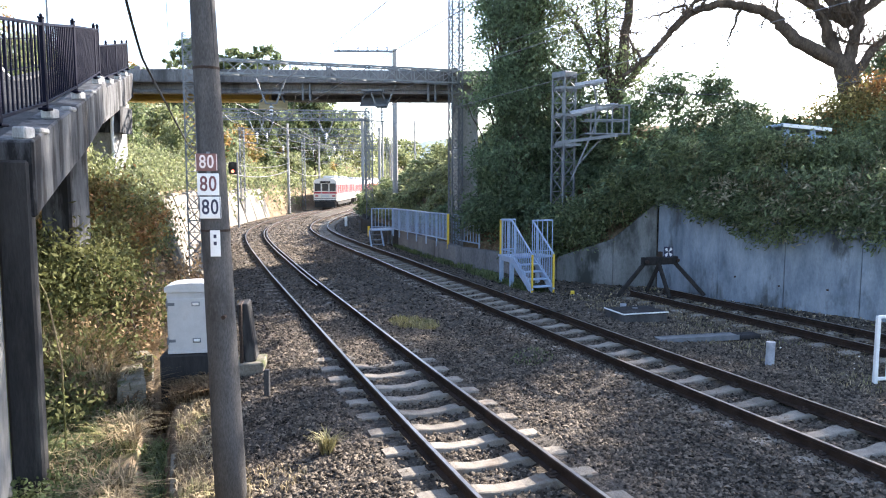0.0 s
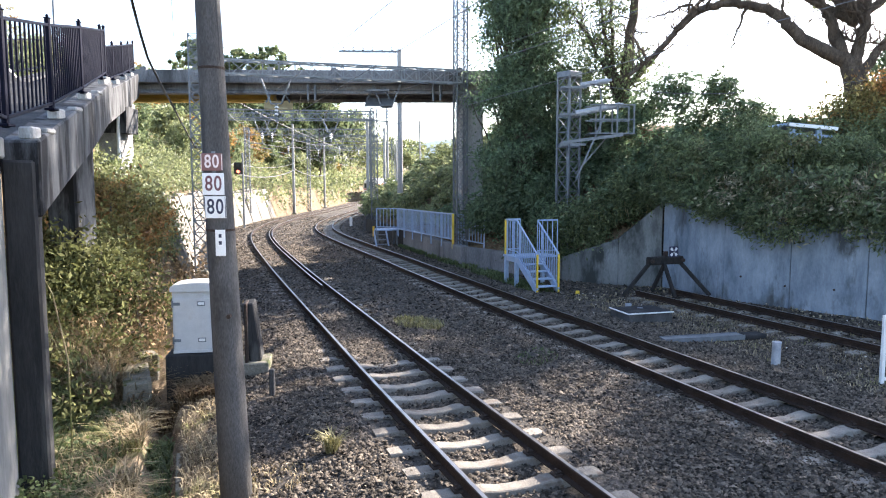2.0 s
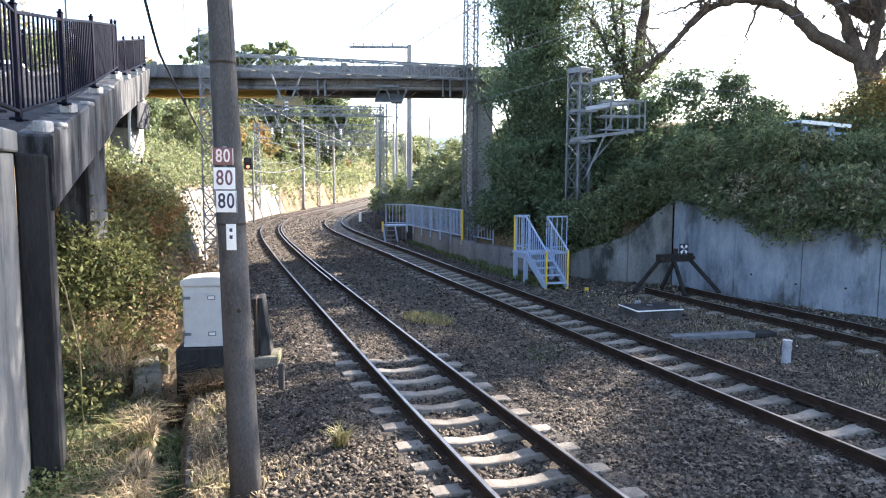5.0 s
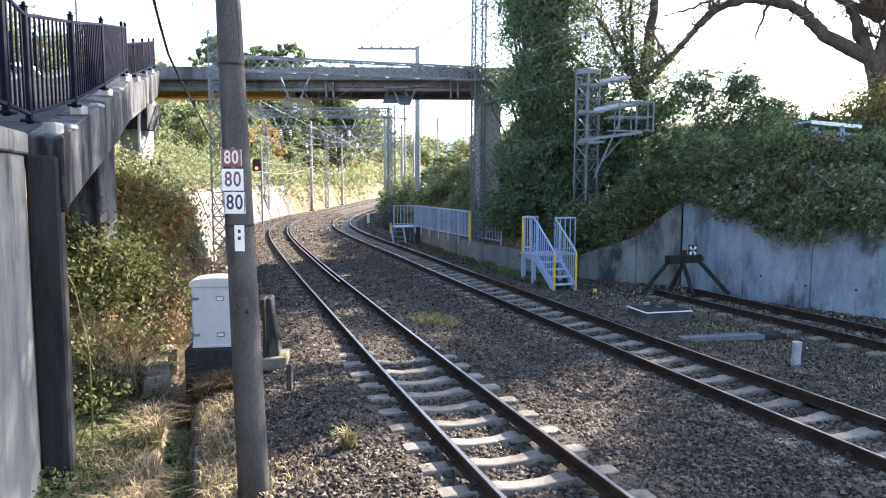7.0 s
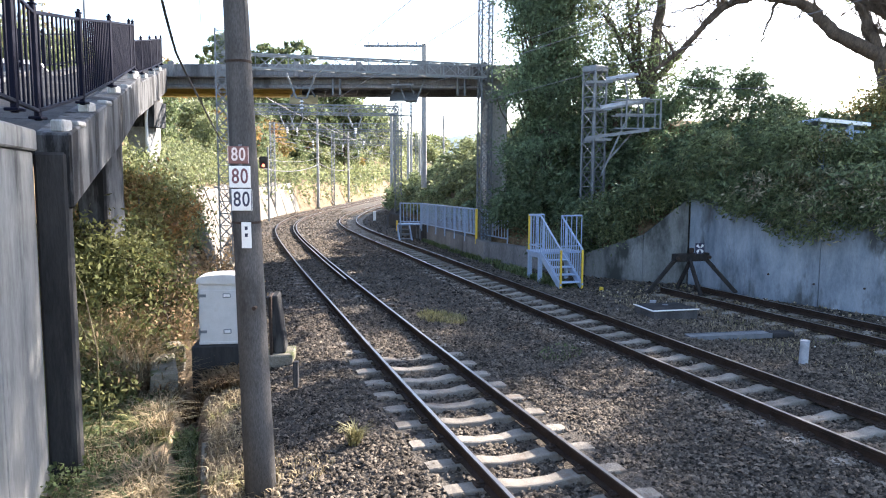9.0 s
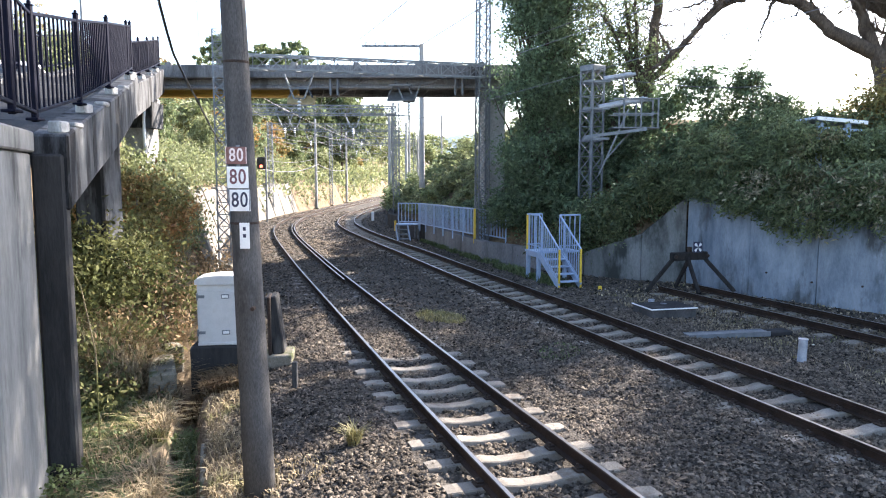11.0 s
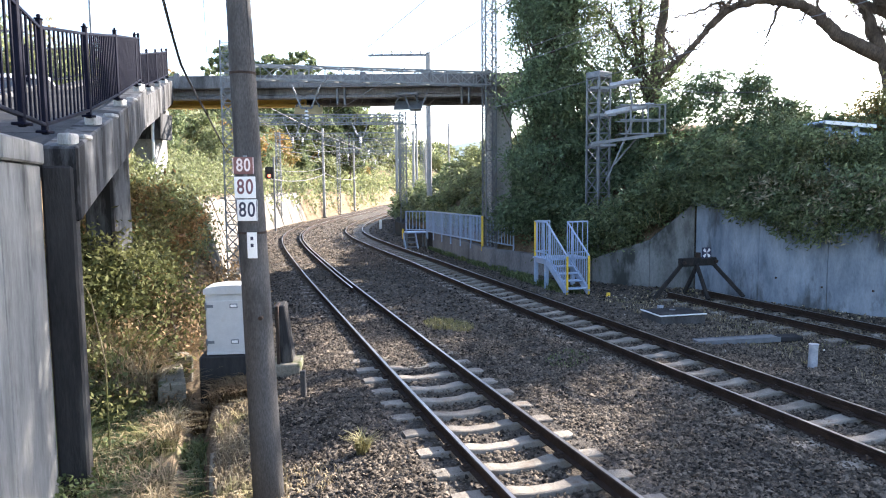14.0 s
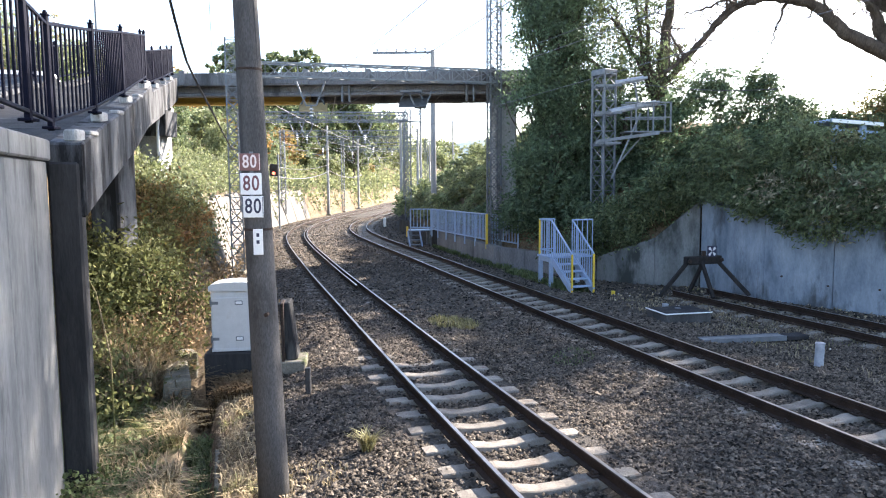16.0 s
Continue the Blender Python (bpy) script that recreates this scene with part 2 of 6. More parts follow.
def rod(bm, p, q, r, r2=None, seg=8, mi=0, caps=True):
    p, q = Vector(p), Vector(q)
    d = q - p
    m = Matrix.Translation((p + q) / 2) @ d.to_track_quat("Z", "Y").to_matrix().to_4x4()
    g = bmesh.ops.create_cone(bm, cap_ends=caps, segments=seg, radius1=r, radius2=r if r2 is None else r2, depth=d.length, matrix=m)
    for f in {f for v in g["verts"] for f in v.link_faces}:
        f.material_index = mi
    return bm


def bar(bm, p, q, w, h, up=(0, 0, 1), mi=0, bevel=0.0):
    """A rectangular bar from p to q, w across and h along up."""
    p, q = Vector(p), Vector(q)
    d = (q - p)
    f = d.normalized()
    u = Vector(up)
    if abs(f.dot(u)) > 0.95:
        u = Vector((0, 1, 0))
    s = f.cross(u).normalized()
    u = s.cross(f)
    m = Matrix((s, f, u)).transposed().to_4x4()
    m.translation = (p + q) / 2
    return box(bm, (0, 0, 0), (w, d.length, h), m, bevel, mi)


def tube(bm, pts, radii, seg=6):
    """A bent, tapered tube through points."""
    rings = []
    pts = [Vector(p) for p in pts]
    for i, p in enumerate(pts):
        d = (pts[min(i + 1, len(pts) - 1)] - pts[max(i - 1, 0)]).normalized()
        a = d.orthogonal().normalized()
        b = d.cross(a)
        rings.append([bm.verts.new(p + radii[i] * (math.cos(t) * a + math.sin(t) * b)) for t in (2 * math.pi * k / seg for k in range(seg))])
    for r0, r1 in zip(rings, rings[1:]):
        off = min(range(seg), key=lambda o: sum((r0[k].co - r1[(k + o) % seg].co).length for k in range(seg)))
        for k in range(seg):
            bm.faces.new((r0[k], r0[(k + 1) % seg], r1[(k + 1 + off) % seg], r1[(k + off) % seg]))
    bm.faces.new(rings[0][::-1]), bm.faces.new(rings[-1])
    return bm


def prism(bm, outline, depth, m=None, mi=0):
    """A closed outline in the local xz plane, pushed along y by depth."""
    m = m or Matrix()
    a = [bm.verts.new(m @ Vector((x, 0, z))) for x, z in outline]
    b = [bm.verts.new(m @ Vector((x, depth, z))) for x, z in outline]
    n = len(a)
    fs = [bm.faces.new(a), bm.faces.new(b[::-1])]
    fs += [bm.faces.new((a[i], b[i], b[(i + 1) % n], a[(i + 1) % n])) for i in range(n)]
    for f in fs:
        f.material_index = mi
    return bm


def raw_mesh(name, verts, faces, material, parent=None):
    """A mesh from arrays of equal-sized faces."""
    me = bpy.data.meshes.new(name)
    nf, k = faces.shape
    me.vertices.add(len(verts))
    me.vertices.foreach_set("co", verts.astype(np.float32).ravel())
    me.loops.add(nf * k)
    me.loops.foreach_set("vertex_index", faces.astype(np.int32).ravel())
    me.polygons.add(nf)
    me.polygons.foreach_set("loop_start", np.arange(0, nf * k, k, dtype=np.int32))
    me.update(calc_edges=True)
    me.materials.append(material)
    ob = new(name, me)
    ob.parent = parent
    return ob


# ---- the line of the track, and the lie of the ground ----
KNOT_Y = np.array([-40, -8, 0, 10, 23, 32.5, 38, 44, 52, 62, 80, 103, 125, 160, 220, 300, 520], float)
KNOT_X = np.array([17.5, 6.2, 3.35, -0.1, -4.35, -7.3, -8.85, -10.15, -11.2, -11.6, -11.35, -11.05, -10.7, -7.5, 6.0, 34.0, 130.0])


def smooth_line():
    ys = np.arange(-40, 521, 0.25)
    xs = np.interp(ys, KNOT_Y, KNOT_X)
    k = np.hanning(41)
    k /= k.sum()
    pad = np.concatenate([xs[0] - (xs[20:0:-1] - xs[0]), xs, xs[-1] + (xs[-1] - xs[-2:-22:-1])])
    return ys, np.convolve(pad, k, "valid")


LINE_Y, LINE_X = smooth_line()


def line_x(y):
    return float(np.interp(y, LINE_Y, LINE_X))


def on_line(y, off=0.0):
    """The place and heading (radians from +y, to the right) of the point off metres to the right of the track's middle."""
    h = math.atan2(line_x(y + 0.5) - line_x(y - 0.5), 1.0)
    return line_x(y) + off * math.cos(h), y - off * math.sin(h), h


def offset_of(x, y):
    """How far right of the main track's middle a place is (arrays)."""
    sl = np.gradient(LINE_X, LINE_Y)
    return (x - np.interp(y, LINE_Y, LINE_X)) / np.sqrt(1 + np.interp(y, LINE_Y, sl) ** 2)


TRACK_GAP = 4.25


def second_off(y):
    """How far the second track lies to the right of the first: closer on the bend."""
    return TRACK_GAP - 0.5 * float(np.clip((y - 26) / 20, 0, 1))


def fall(y):
    """The line drops gently beyond the bridge."""
    return -0.0072 * np.clip(np.asarray(y, float) - 36.0, 0, 70)


# foot of the walls beside the second track and the siding, as x over y
RIGHT_Y = np.array([-20, 2, 16.1, 18.9, 21.2, 21.6, 22.7, 26.5, 34, 47, 58, 70, 100, 125, 160, 220, 300, 520], float)
RIGHT_X = np.array([33.0, 20.5, 10.3, 8.1, 7.2, 6.0, 4.5, 1.3, -1.1, -4.0, -5.1, -5.4, -4.8, -4.2, -0.6, 13.5, 43, 140])


def ground_z(x, y):
    u = offset_of(x, y)
    z = np.interp(u, [-40, -14, -9, -7.2, -5.6, -4.4, -3.6, -2.4, -1.5, 1.5, 2.2, 2.9, 6.0, 7.2, 12], [6.0, 3.2, 1.0, -0.2, -0.75, -0.85, -0.6, -0.34, -0.19, -0.19, -0.27, -0.19, -0.2, -0.26, -0.26])
    low = np.where(np.abs(u) < 0.62, np.clip((12.5 - y) / 2.0, 0, 1), 0.0) + np.where(np.abs(u - TRACK_GAP) < 0.62, 0.7, 0.0)
    z = z - 0.055 * low
    ends = np.where(np.abs(u) < 1.5, np.clip((y - 11.5) / 2.0, 0, 1) * 1.1, 0.0) + np.where((np.abs(u - TRACK_GAP) < 1.5) & (np.abs(u - TRACK_GAP) > 0.62), 0.9, 0.0)
    z = z + 0.03 * np.where(low > 0.3, 0.0, ends)
    z = z + np.clip((y - 10.2) / 4.0, 0, 1) * np.interp(u, [-14, -9, -6, -4.7, -3.9], [0.6, 1.2, 1.25, 0.75, 0])
    ditch = np.clip((0.21 - np.abs(u + 3.53)) / 0.06, 0, 1) * np.clip((12.6 - y) / 0.4, 0, 1) * np.clip((y - 4) / 1.0, 0, 1)
    z = z - 0.42 * ditch
    far = np.clip((y - 19) / 8.0, 0, 1)
    z_far = np.interp(u, [-60, -16, -9, -5.2, -4.3, -3.35, -2.4, -1.5], [12, 8.5, 4.6, 2.6, 2.15, -0.4, -0.3, -0.19])
    z = np.where(u < -1.5, z * (1 - far) + z_far * far, z)
    # bank on the right, behind the walls
    b = x - np.interp(y, RIGHT_Y, RIGHT_X)
    base = np.interp(y, [0, 16, 21, 23, 26, 34, 50, 70, 120], [2.0, 1.9, 1.9, 0.6, 0.4, 0.5, 0.4, 0.2, 0.0])
    top = np.interp(y, [0, 12, 20, 26, 32, 42, 55, 70, 100, 140], [3.4, 3.5, 4.3, 4.9, 4.9, 4.4, 3.6, 2.6, 1.6, 1.0])
    top = top - 0.75 * np.clip((x - 9.3) / 1.6, 0, 1) * np.clip((27 - y) / 4.0, 0, 1)
    bank = base + (top - base) * np.clip((b - 0.8) / 4.6, 0, 1) + np.clip((b - 5) * 0.03, 0, 3)
    z = np.where(b > 0.8, np.maximum(z, bank), z)
    terrace = np.clip((-9.7 - x) / 1.4, 0, 1) * np.clip((27 - y) / 3.0, 0, 1) * np.clip((y - 9) / 2.0, 0, 1)
    z = np.where(terrace > 0, np.maximum(z, 4.35 * terrace), z)
    return z + fall(y)


def gz1(x, y):
    return float(ground_z(np.array([float(x)]), np.array([float(y)]))[0])


# ---- ground ----
def build_ground():
    xs = np.unique(np.round(np.concatenate([np.linspace(-900, -60, 15), np.linspace(-60, -20, 41), np.arange(-20, 20, 0.25), np.arange(-5.5, -1.2, 0.08), np.linspace(20, 60, 41), np.linspace(60, 900, 15)]), 3))
    ys = np.unique(np.round(np.concatenate([np.linspace(-300, -8, 25), np.arange(-8, 46, 0.25), np.arange(46, 140, 1.0), np.linspace(140, 1500, 30)]), 3))
    gx, gy = np.meshgrid(xs, ys)
    gz = ground_z(gx.ravel(), gy.ravel()).reshape(gx.shape)
    u = offset_of(gx.ravel(), gy.ravel()).reshape(gx.shape)
    rough = np.where((u > -2.1) & (gx < np.interp(gy, RIGHT_Y, RIGHT_X) + 0.3), 0.012, 0.05)
    rough = np.where((u < -2.1) & (gx > -5.6) & (gx < -1.1), 0.016, rough)
    gz = gz + np.random.default_rng(3).normal(0, 1, gz.shape) * rough
    n = len(xs)
    v = np.c_[gx.ravel(), gy.ravel(), gz.ravel()]
    i = (np.arange(len(ys) - 1)[:, None] * n + np.arange(n - 1)[None, :]).ravel()
    f = np.c_[i, i + 1, i + n + 1, i + n]
    ob = raw_mesh("ground", v, f, BALLAST)
    ob.data.materials.append(EARTH)
    uc = u[:-1, :-1].ravel() + np.random.default_rng(4).normal(0, 0.15, len(i))
    xc, yc = gx[:-1, :-1].ravel(), gy[:-1, :-1].ravel()
    wall = xc - np.interp(yc, RIGHT_Y, RIGHT_X) > 0.5
    ob.data.polygons.foreach_set("material_index", ((uc < -2.7) | wall).astype(np.int32))
    ob.data.polygons.foreach_set("use_smooth", [True] * len(f))
    tagged(ob, "grey-brown railway ballast with earth banks beside it", "ground", kind="structure")


build_ground()


def build_stones(name, count, ylo, yhi, size, seed, label):
    """Loose ballast stones, each a dented octahedron."""
    r = np.random.default_rng(seed)
    y = ylo + (yhi - ylo) * r.random(count) ** 1.25
    off = r.uniform(-3.4, 11.5, count)
    x = np.interp(y, LINE_Y, LINE_X) + off * 1.055
    keep = (x < np.interp(y, RIGHT_Y, RIGHT_X) - 0.1) & (x < 0.72 * y + 2) & (x > -0.66 * y - 1) & (off > -2.9)
    keep &= ~((np.abs(off) < 1.05) & (y < 12) & (r.random(count) < 0.35))
    keep &= ~((np.abs(off) > 0.6) & (np.abs(off) < 1.05) & (y < 12.5) & (r.random(count) < 0.6))
    for c in (0.0, TRACK_GAP):
        keep &= ~((np.abs(off - c) > 0.50) & (np.abs(off - c) < 0.63))
    x, y = x[keep], y[keep]
    n = len(x)
    z = ground_z(x, y) + r.uniform(-0.004, 0.034, n)
    base = np.array([(1, 0, -0.25), (0, 1, -0.25), (-1, 0, -0.25), (0, -1, -0.25), (0, 0, 1)], float)
    tri = np.array([(0, 1, 4), (1, 2, 4), (2, 3, 4), (3, 0, 4)])        # the buried undersides are left open
    s = size * np.clip(r.lognormal(-0.22, 0.38, (n, 1, 1)), 0.35, 1.7)
    q = base[None] * r.uniform(0.45, 1.25, (n, 5, 1)) * s * np.array([1.25, 0.9, 0.68])
    a, b = r.uniform(0, 6.28, n), r.uniform(-0.7, 0.7, n)
    cx, sx = np.cos(b)[:, None], np.sin(b)[:, None]
    q = np.stack([q[..., 0], cx * q[..., 1] - sx * q[..., 2], sx * q[..., 1] + cx * q[..., 2]], -1)
    ca, sn = np.cos(a)[:, None], np.sin(a)[:, None]
    q = np.stack([ca * q[..., 0] - sn * q[..., 1], sn * q[..., 0] + ca * q[..., 1], q[..., 2]], -1)
    v = q + np.c_[x, y, z][:, None, :]
    f = tri[None] + (np.arange(n) * 5)[:, None, None]
    ob = raw_mesh(name, v.reshape(-1, 3), f.reshape(-1, 3), STONE)
    tagged(ob, label, "ballast", kind="stuff")


build_stones("ballast_stones", 215000, 4.5, 16, 0.0265, 11, "loose grey-brown crushed ballast stones around the tracks")
build_stones("ballast_stones", 26000, 32, 68, 0.06, 13, "sunlit ballast stones along the far bend")
build_stones("ballast_stones", 46000, 15, 34, 0.04, 12, "crushed ballast stones further along the tracks")


# ---- tracks ----
RAIL_SHAPE = [(-0.021, 0), (-0.0325, -0.007), (-0.0325, -0.035), (-0.009, -0.05), (-0.009, -0.125), (-0.063, -0.14), (-0.063, -0.152), (0.063, -0.152), (0.063, -0.14), (0.009, -0.125), (0.009, -0.05), (0.0325, -0.035), (0.0325, -0.007), (0.021, 0)]


def sweep_rail(name, pts, parent, label="", drop=0.0):
    """pts: rows of x, y, heading."""
    bm = bmesh.new()
    rings = []
    for x, y, h in pts:
        rings.append([bm.verts.new((x + s * math.cos(h), y - s * math.sin(h), z - drop + float(fall(y)))) for s, z in RAIL_SHAPE])
    k = len(RAIL_SHAPE)
    for a, b in zip(rings, rings[1:]):
        for i in range(k):
            f = bm.faces.new((a[i], a[(i + 1) % k], b[(i + 1) % k], b[i]))
            f.material_index = 1 if i == k - 1 else 0
    bm.faces.new(rings[0]), bm.faces.new(rings[-1][::-1])
    bmesh.ops.recalc_face_normals(bm, faces=bm.faces)
    return part(name, bm, (RAIL_SIDE, RAIL_TOP), parent, label)


def sleeper_mesh():
    bm = bmesh.new()
    st = [(-1.0, 0.0, 0.105), (-0.9, 0.006, 0.115), (-0.35, 0.0, 0.11), (-0.15, -0.03, 0.095), (0.15, -0.03, 0.095), (0.35, 0.0, 0.11), (0.9, 0.006, 0.115), (1.0, 0.0, 0.105)]
    rings = [[bm.verts.new(p) for p in ((x, -w - 0.025, -0.2), (x, -w, z - 0.012), (x, -w + 0.012, z), (x, w - 0.012, z), (x, w, z - 0.012), (x, w + 0.025, -0.2))] for x, z, w in st]
    for a, b in zip(rings, rings[1:]):
        for i in range(6):
            bm.faces.new((a[i], a[(i + 1) % 6], b[(i + 1) % 6], b[i]))
    bm.faces.new(rings[0][::-1]), bm.faces.new(rings[-1])
    bmesh.ops.recalc_face_normals(bm, faces=bm.faces)
    return bm


def clip_mesh():
    bm = bmesh.new()
    box(bm, (0, 0, 0.012), (0.10, 0.13, 0.024), bevel=0.006)
    box(bm, (-0.012, 0, 0.035), (0.085, 0.07, 0.022), bevel=0.006)
    rod(bm, (0.012, 0, 0.02), (0.012, 0, 0.075), 0.017, seg=6)
    return bm


SLEEPER_OB = None
CLIP_OB = None


def lay_sleepers(track, where, clips_until):
    global SLEEPER_OB, CLIP_OB
    for x, y, h in where:
        jit = random.uniform(-0.015, 0.015)
        m = Matrix.Translation((x, y, -0.155 + float(fall(y)) + random.uniform(-0.004, 0.004))) @ Matrix.Rotation(-h + jit, 4, "Z")
        if SLEEPER_OB is None:
            s = SLEEPER_OB = part("sleeper", sleeper_mesh(), SLEEPER, track)
            s.matrix_basis = m
        else:
            s = share("sleeper", SLEEPER_OB, m, track)
        if 2 < y < clips_until:
            for sx, turn in ((-0.645, 180), (-0.487, 0), (0.487, 180), (0.645, 0)):
                cm = pose(sx, 0, 0.004, 0, 0, turn)
                if CLIP_OB is None:
                    CLIP_OB = part("rail_clip", clip_mesh(), CLIP, s)
                    CLIP_OB.matrix_basis = cm
                else:
                    share("rail_clip", CLIP_OB, cm, s)


def build_tracks():
    for name, off, far, label in (("track_main", 0.0, 200, "ballasted railway track with concrete sleepers and polished rails"), ("track_second", TRACK_GAP, 120, "ballasted railway track with darker rails beside the first")):
        t = thing(name, 0, 0, 0, label, "railway track", kind="structure")
        ys = [-38 + 0.5 * i for i in range(int((far + 38) / 0.5))]
        for s in (-0.566, 0.566):
            sweep_rail("rail", [on_line(y, (second_off(y) if off else 0.0) + s) for y in ys], t, "steel rail with rusty sides and polished top")
        if off == 0.0:
            sweep_rail("guard_rail", [on_line(y, off + 0.566 - 0.15) for y in np.arange(20.0, 64, 0.5)], t, "rusty guard rail inside the running rail", drop=0.01)
        rows, y = [], -34.0
        while y < (110 if off == 0 else 75):
            rows.append(on_line(y, second_off(y) if off else 0.0))
            y += 0.64 * math.cos(rows[-1][2])
        lay_sleepers(t, rows, 17 if off == 0 else 19)
    # the dead-end siding beside the retaining wall
    t = thing("track_siding", 0, 0, 0, "rusty dead-end siding track ending at a buffer stop", "railway track", kind="structure")
    h = math.atan2(-0.375, 1)
    def sid(y):
        return 8.05 - 0.375 * (y - 15), y, h
    for s in (-0.566, 0.566):
        sweep_rail("rail", [(sid(y)[0] + s * math.cos(h), y - s * math.sin(h), h) for y in np.arange(4, 19.9, 0.5)], t, "dull rusty rail", drop=0.06)
    rows = [sid(y) for y in np.arange(5, 19.6, 0.62)]
    for x, y, hh in rows:
        m = Matrix.Translation((x, y, -0.225)) @ Matrix.Rotation(-hh, 4, "Z")
        share("sleeper", SLEEPER_OB, m, t)


build_tracks()


# ---- retaining walls on the right ----
def wall_run(name, pts, tops, foot, thick, material, label, joints=()):
    """A wall along plan points with a top height at each, its face towards the track (left of travel)."""
    w = thing(name, 0, 0, 0, label, "retaining wall", kind="structure")
    for i in range(len(pts) - 1):
        (x0, y0), (x1, y1) = pts[i], pts[i + 1]
        d = Vector((x1 - x0, y1 - y0, 0))
        nrm = Vector((d.y, -d.x, 0)).normalized() * thick
        n = max(1, int(round(d.length / 1.9)))
        for k in range(n):
            a, b = k / n, (k + 1) / n
            gap = 0.008 / d.length
            bm = bmesh.new()
            vs = []
            for s in (a + gap, b - gap):
                p = Vector((x0, y0, 0)) + d * s
                zt = tops[i] + (tops[i + 1] - tops[i]) * s
                for o in (Vector(), nrm):
                    for z in (foot, zt):
                        vs.append(bm.verts.new((p.x + o.x, p.y + o.y, z)))
            for f in ((0, 1, 5, 4), (2, 6, 7, 3), (1, 3, 7, 5), (0, 2, 3, 1), (4, 5, 7, 6), (0, 4, 6, 2)):
                bm.faces.new([vs[j] for j in f])
            bmesh.ops.recalc_face_normals(bm, faces=bm.faces)
            bmesh.ops.bevel(bm, geom=list(bm.edges), offset=0.012, segments=1, affect="EDGES")
            part("wall_panel", bm, material, w)
    return w


wall_run("wall_siding", [(7.2, 21.2), (8.1, 18.9), (10.3, 16.1), (14.6, 10.6), (20.5, 2.0)], [2.3, 2.0, 1.85, 1.85, 1.85], -0.6, -0.6, WALL_C, "tall pale blue-grey concrete retaining wall streaked with damp")
wall_run("wall_wing", [(4.4, 22.72), (5.95, 21.62), (7.18, 21.22)], [0.5, 1.2, 2.35], -0.6, -0.3, DAMP_SHADE_C, "dark sloping concrete wing wall under the thicket")
wall_run("wall_low", [(-1.1, 34.0), (1.3, 26.5), (4.37, 22.75)], [0.62, 0.5, 0.42], -0.6, -0.3, BRIDGE_C, "low dark concrete kerb wall beside the track")
wall_run("wall_low_far", [(-5.4, 70.0), (-4.0, 47.0), (-1.12, 34.05)], [0.4, 0.5, 0.62], -0.6, -0.3, DARK_C, "low concrete wall along the curve of the track")


def build_weep_holes():
    a, b = Vector((8.1, 18.9, 0)), Vector((14.6, 10.6, 0))
    d = (Vector((10.3, 16.1, 0)) - a)
    n = Vector((d.y, -d.x, 0)).normalized()
    for s, z in ((0.14, 0.42), (0.47, 0.3), (0.8, 0.34)):
        e = thing("weep_pipe", *(a + d * s + n * 0.01).to_tuple()[:2], z, "small dark drain pipe in the retaining wall", "drain pipe", "weep pipes")
        bm = bmesh.new()
        rod(bm, -n * 0.1, n * 0.02, 0.026, seg=12)
        part("pipe", bm, CLIP, e)


build_weep_holes()


# ---- road bridge over the line ----
def build_bridge():
    b = thing("road_bridge", 0, 28.5, 0, "grey concrete road bridge crossing over the railway", "bridge", kind="structure")
    def put(name, bm, m, label=""):
        o = part(name, bm, m, b, label)
        return o
    x0, x1 = -13.6, 6.5
    for k, (y, m, zb) in enumerate(((0.0, BRIDGE_C, 6.38), (1.4, GIRDER_Y, 6.2), (2.8, BRIDGE_C, 6.38))):
        bm = bmesh.new()
        L, zt = (x1 - x0 if m is BRIDGE_C else 7.4), 6.75
        prof = [(-0.22, zb), (0.22, zb), (0.22, zb + 0.1), (0.08, zb + 0.16), (0.08, zt), (-0.08, zt), (-0.08, zb + 0.16), (-0.22, zb + 0.1)]
        prism(bm, prof, L, Matrix.Translation((x0, y, 0)) @ Matrix.Rotation(-math.pi / 2, 4, "Z"))
        bmesh.ops.recalc_face_normals(bm, faces=bm.faces)
        put("girder", bm, m, "dark concrete girder" if m is BRIDGE_C else "ochre painted girder")
    bm = bmesh.new()
    box(bm, ((x0 + x1) / 2, 1.6, 6.84), (x1 - x0, 4.2, 0.18), bevel=0.02)
    put("deck", bm, BRIDGE_C)
    for y in (-0.42, 3.6):
        bm = bmesh.new()
        box(bm, ((x0 + x1) / 2, y, 7.02), (x1 - x0, 0.18, 0.46), bevel=0.03)
        put("parapet", bm, BRIDGE_C)
        n = 9
        for i in range(n):
            bm = bmesh.new()
            x = x0 + 0.3 + i * (x1 - x0 - 0.6) / (n - 1)
            box(bm, (x, y, 7.05), (0.24, 0.26, 0.6), bevel=0.03)
            put("parapet_post", bm, BRIDGE_C)
    for x, w in ((1.85, 0.85), (-13.15, 0.6)):
        bm = bmesh.new()
        box(bm, (x, 1.5, 2.89), (w, 3.4, 6.78), bevel=0.06)
        put("pier", bm, CONCRETE, "tall concrete pier")
        bm = bmesh.new()
        box(bm, (x, 1.5, 6.1), (w + 0.12, 3.9, 0.5), bevel=0.08)
        put("pier_cap", bm, BRIDGE_C)
    for x in (-4.6, 0.3):
        for s in (0.0, 0.28):
            bm = bmesh.new()
            rod(bm, (x + s, -0.3, 6.1), (x + s, -0.3, 7.3), 0.05, seg=8)
            put("drain_pipe", bm, STEEL)


build_bridge()


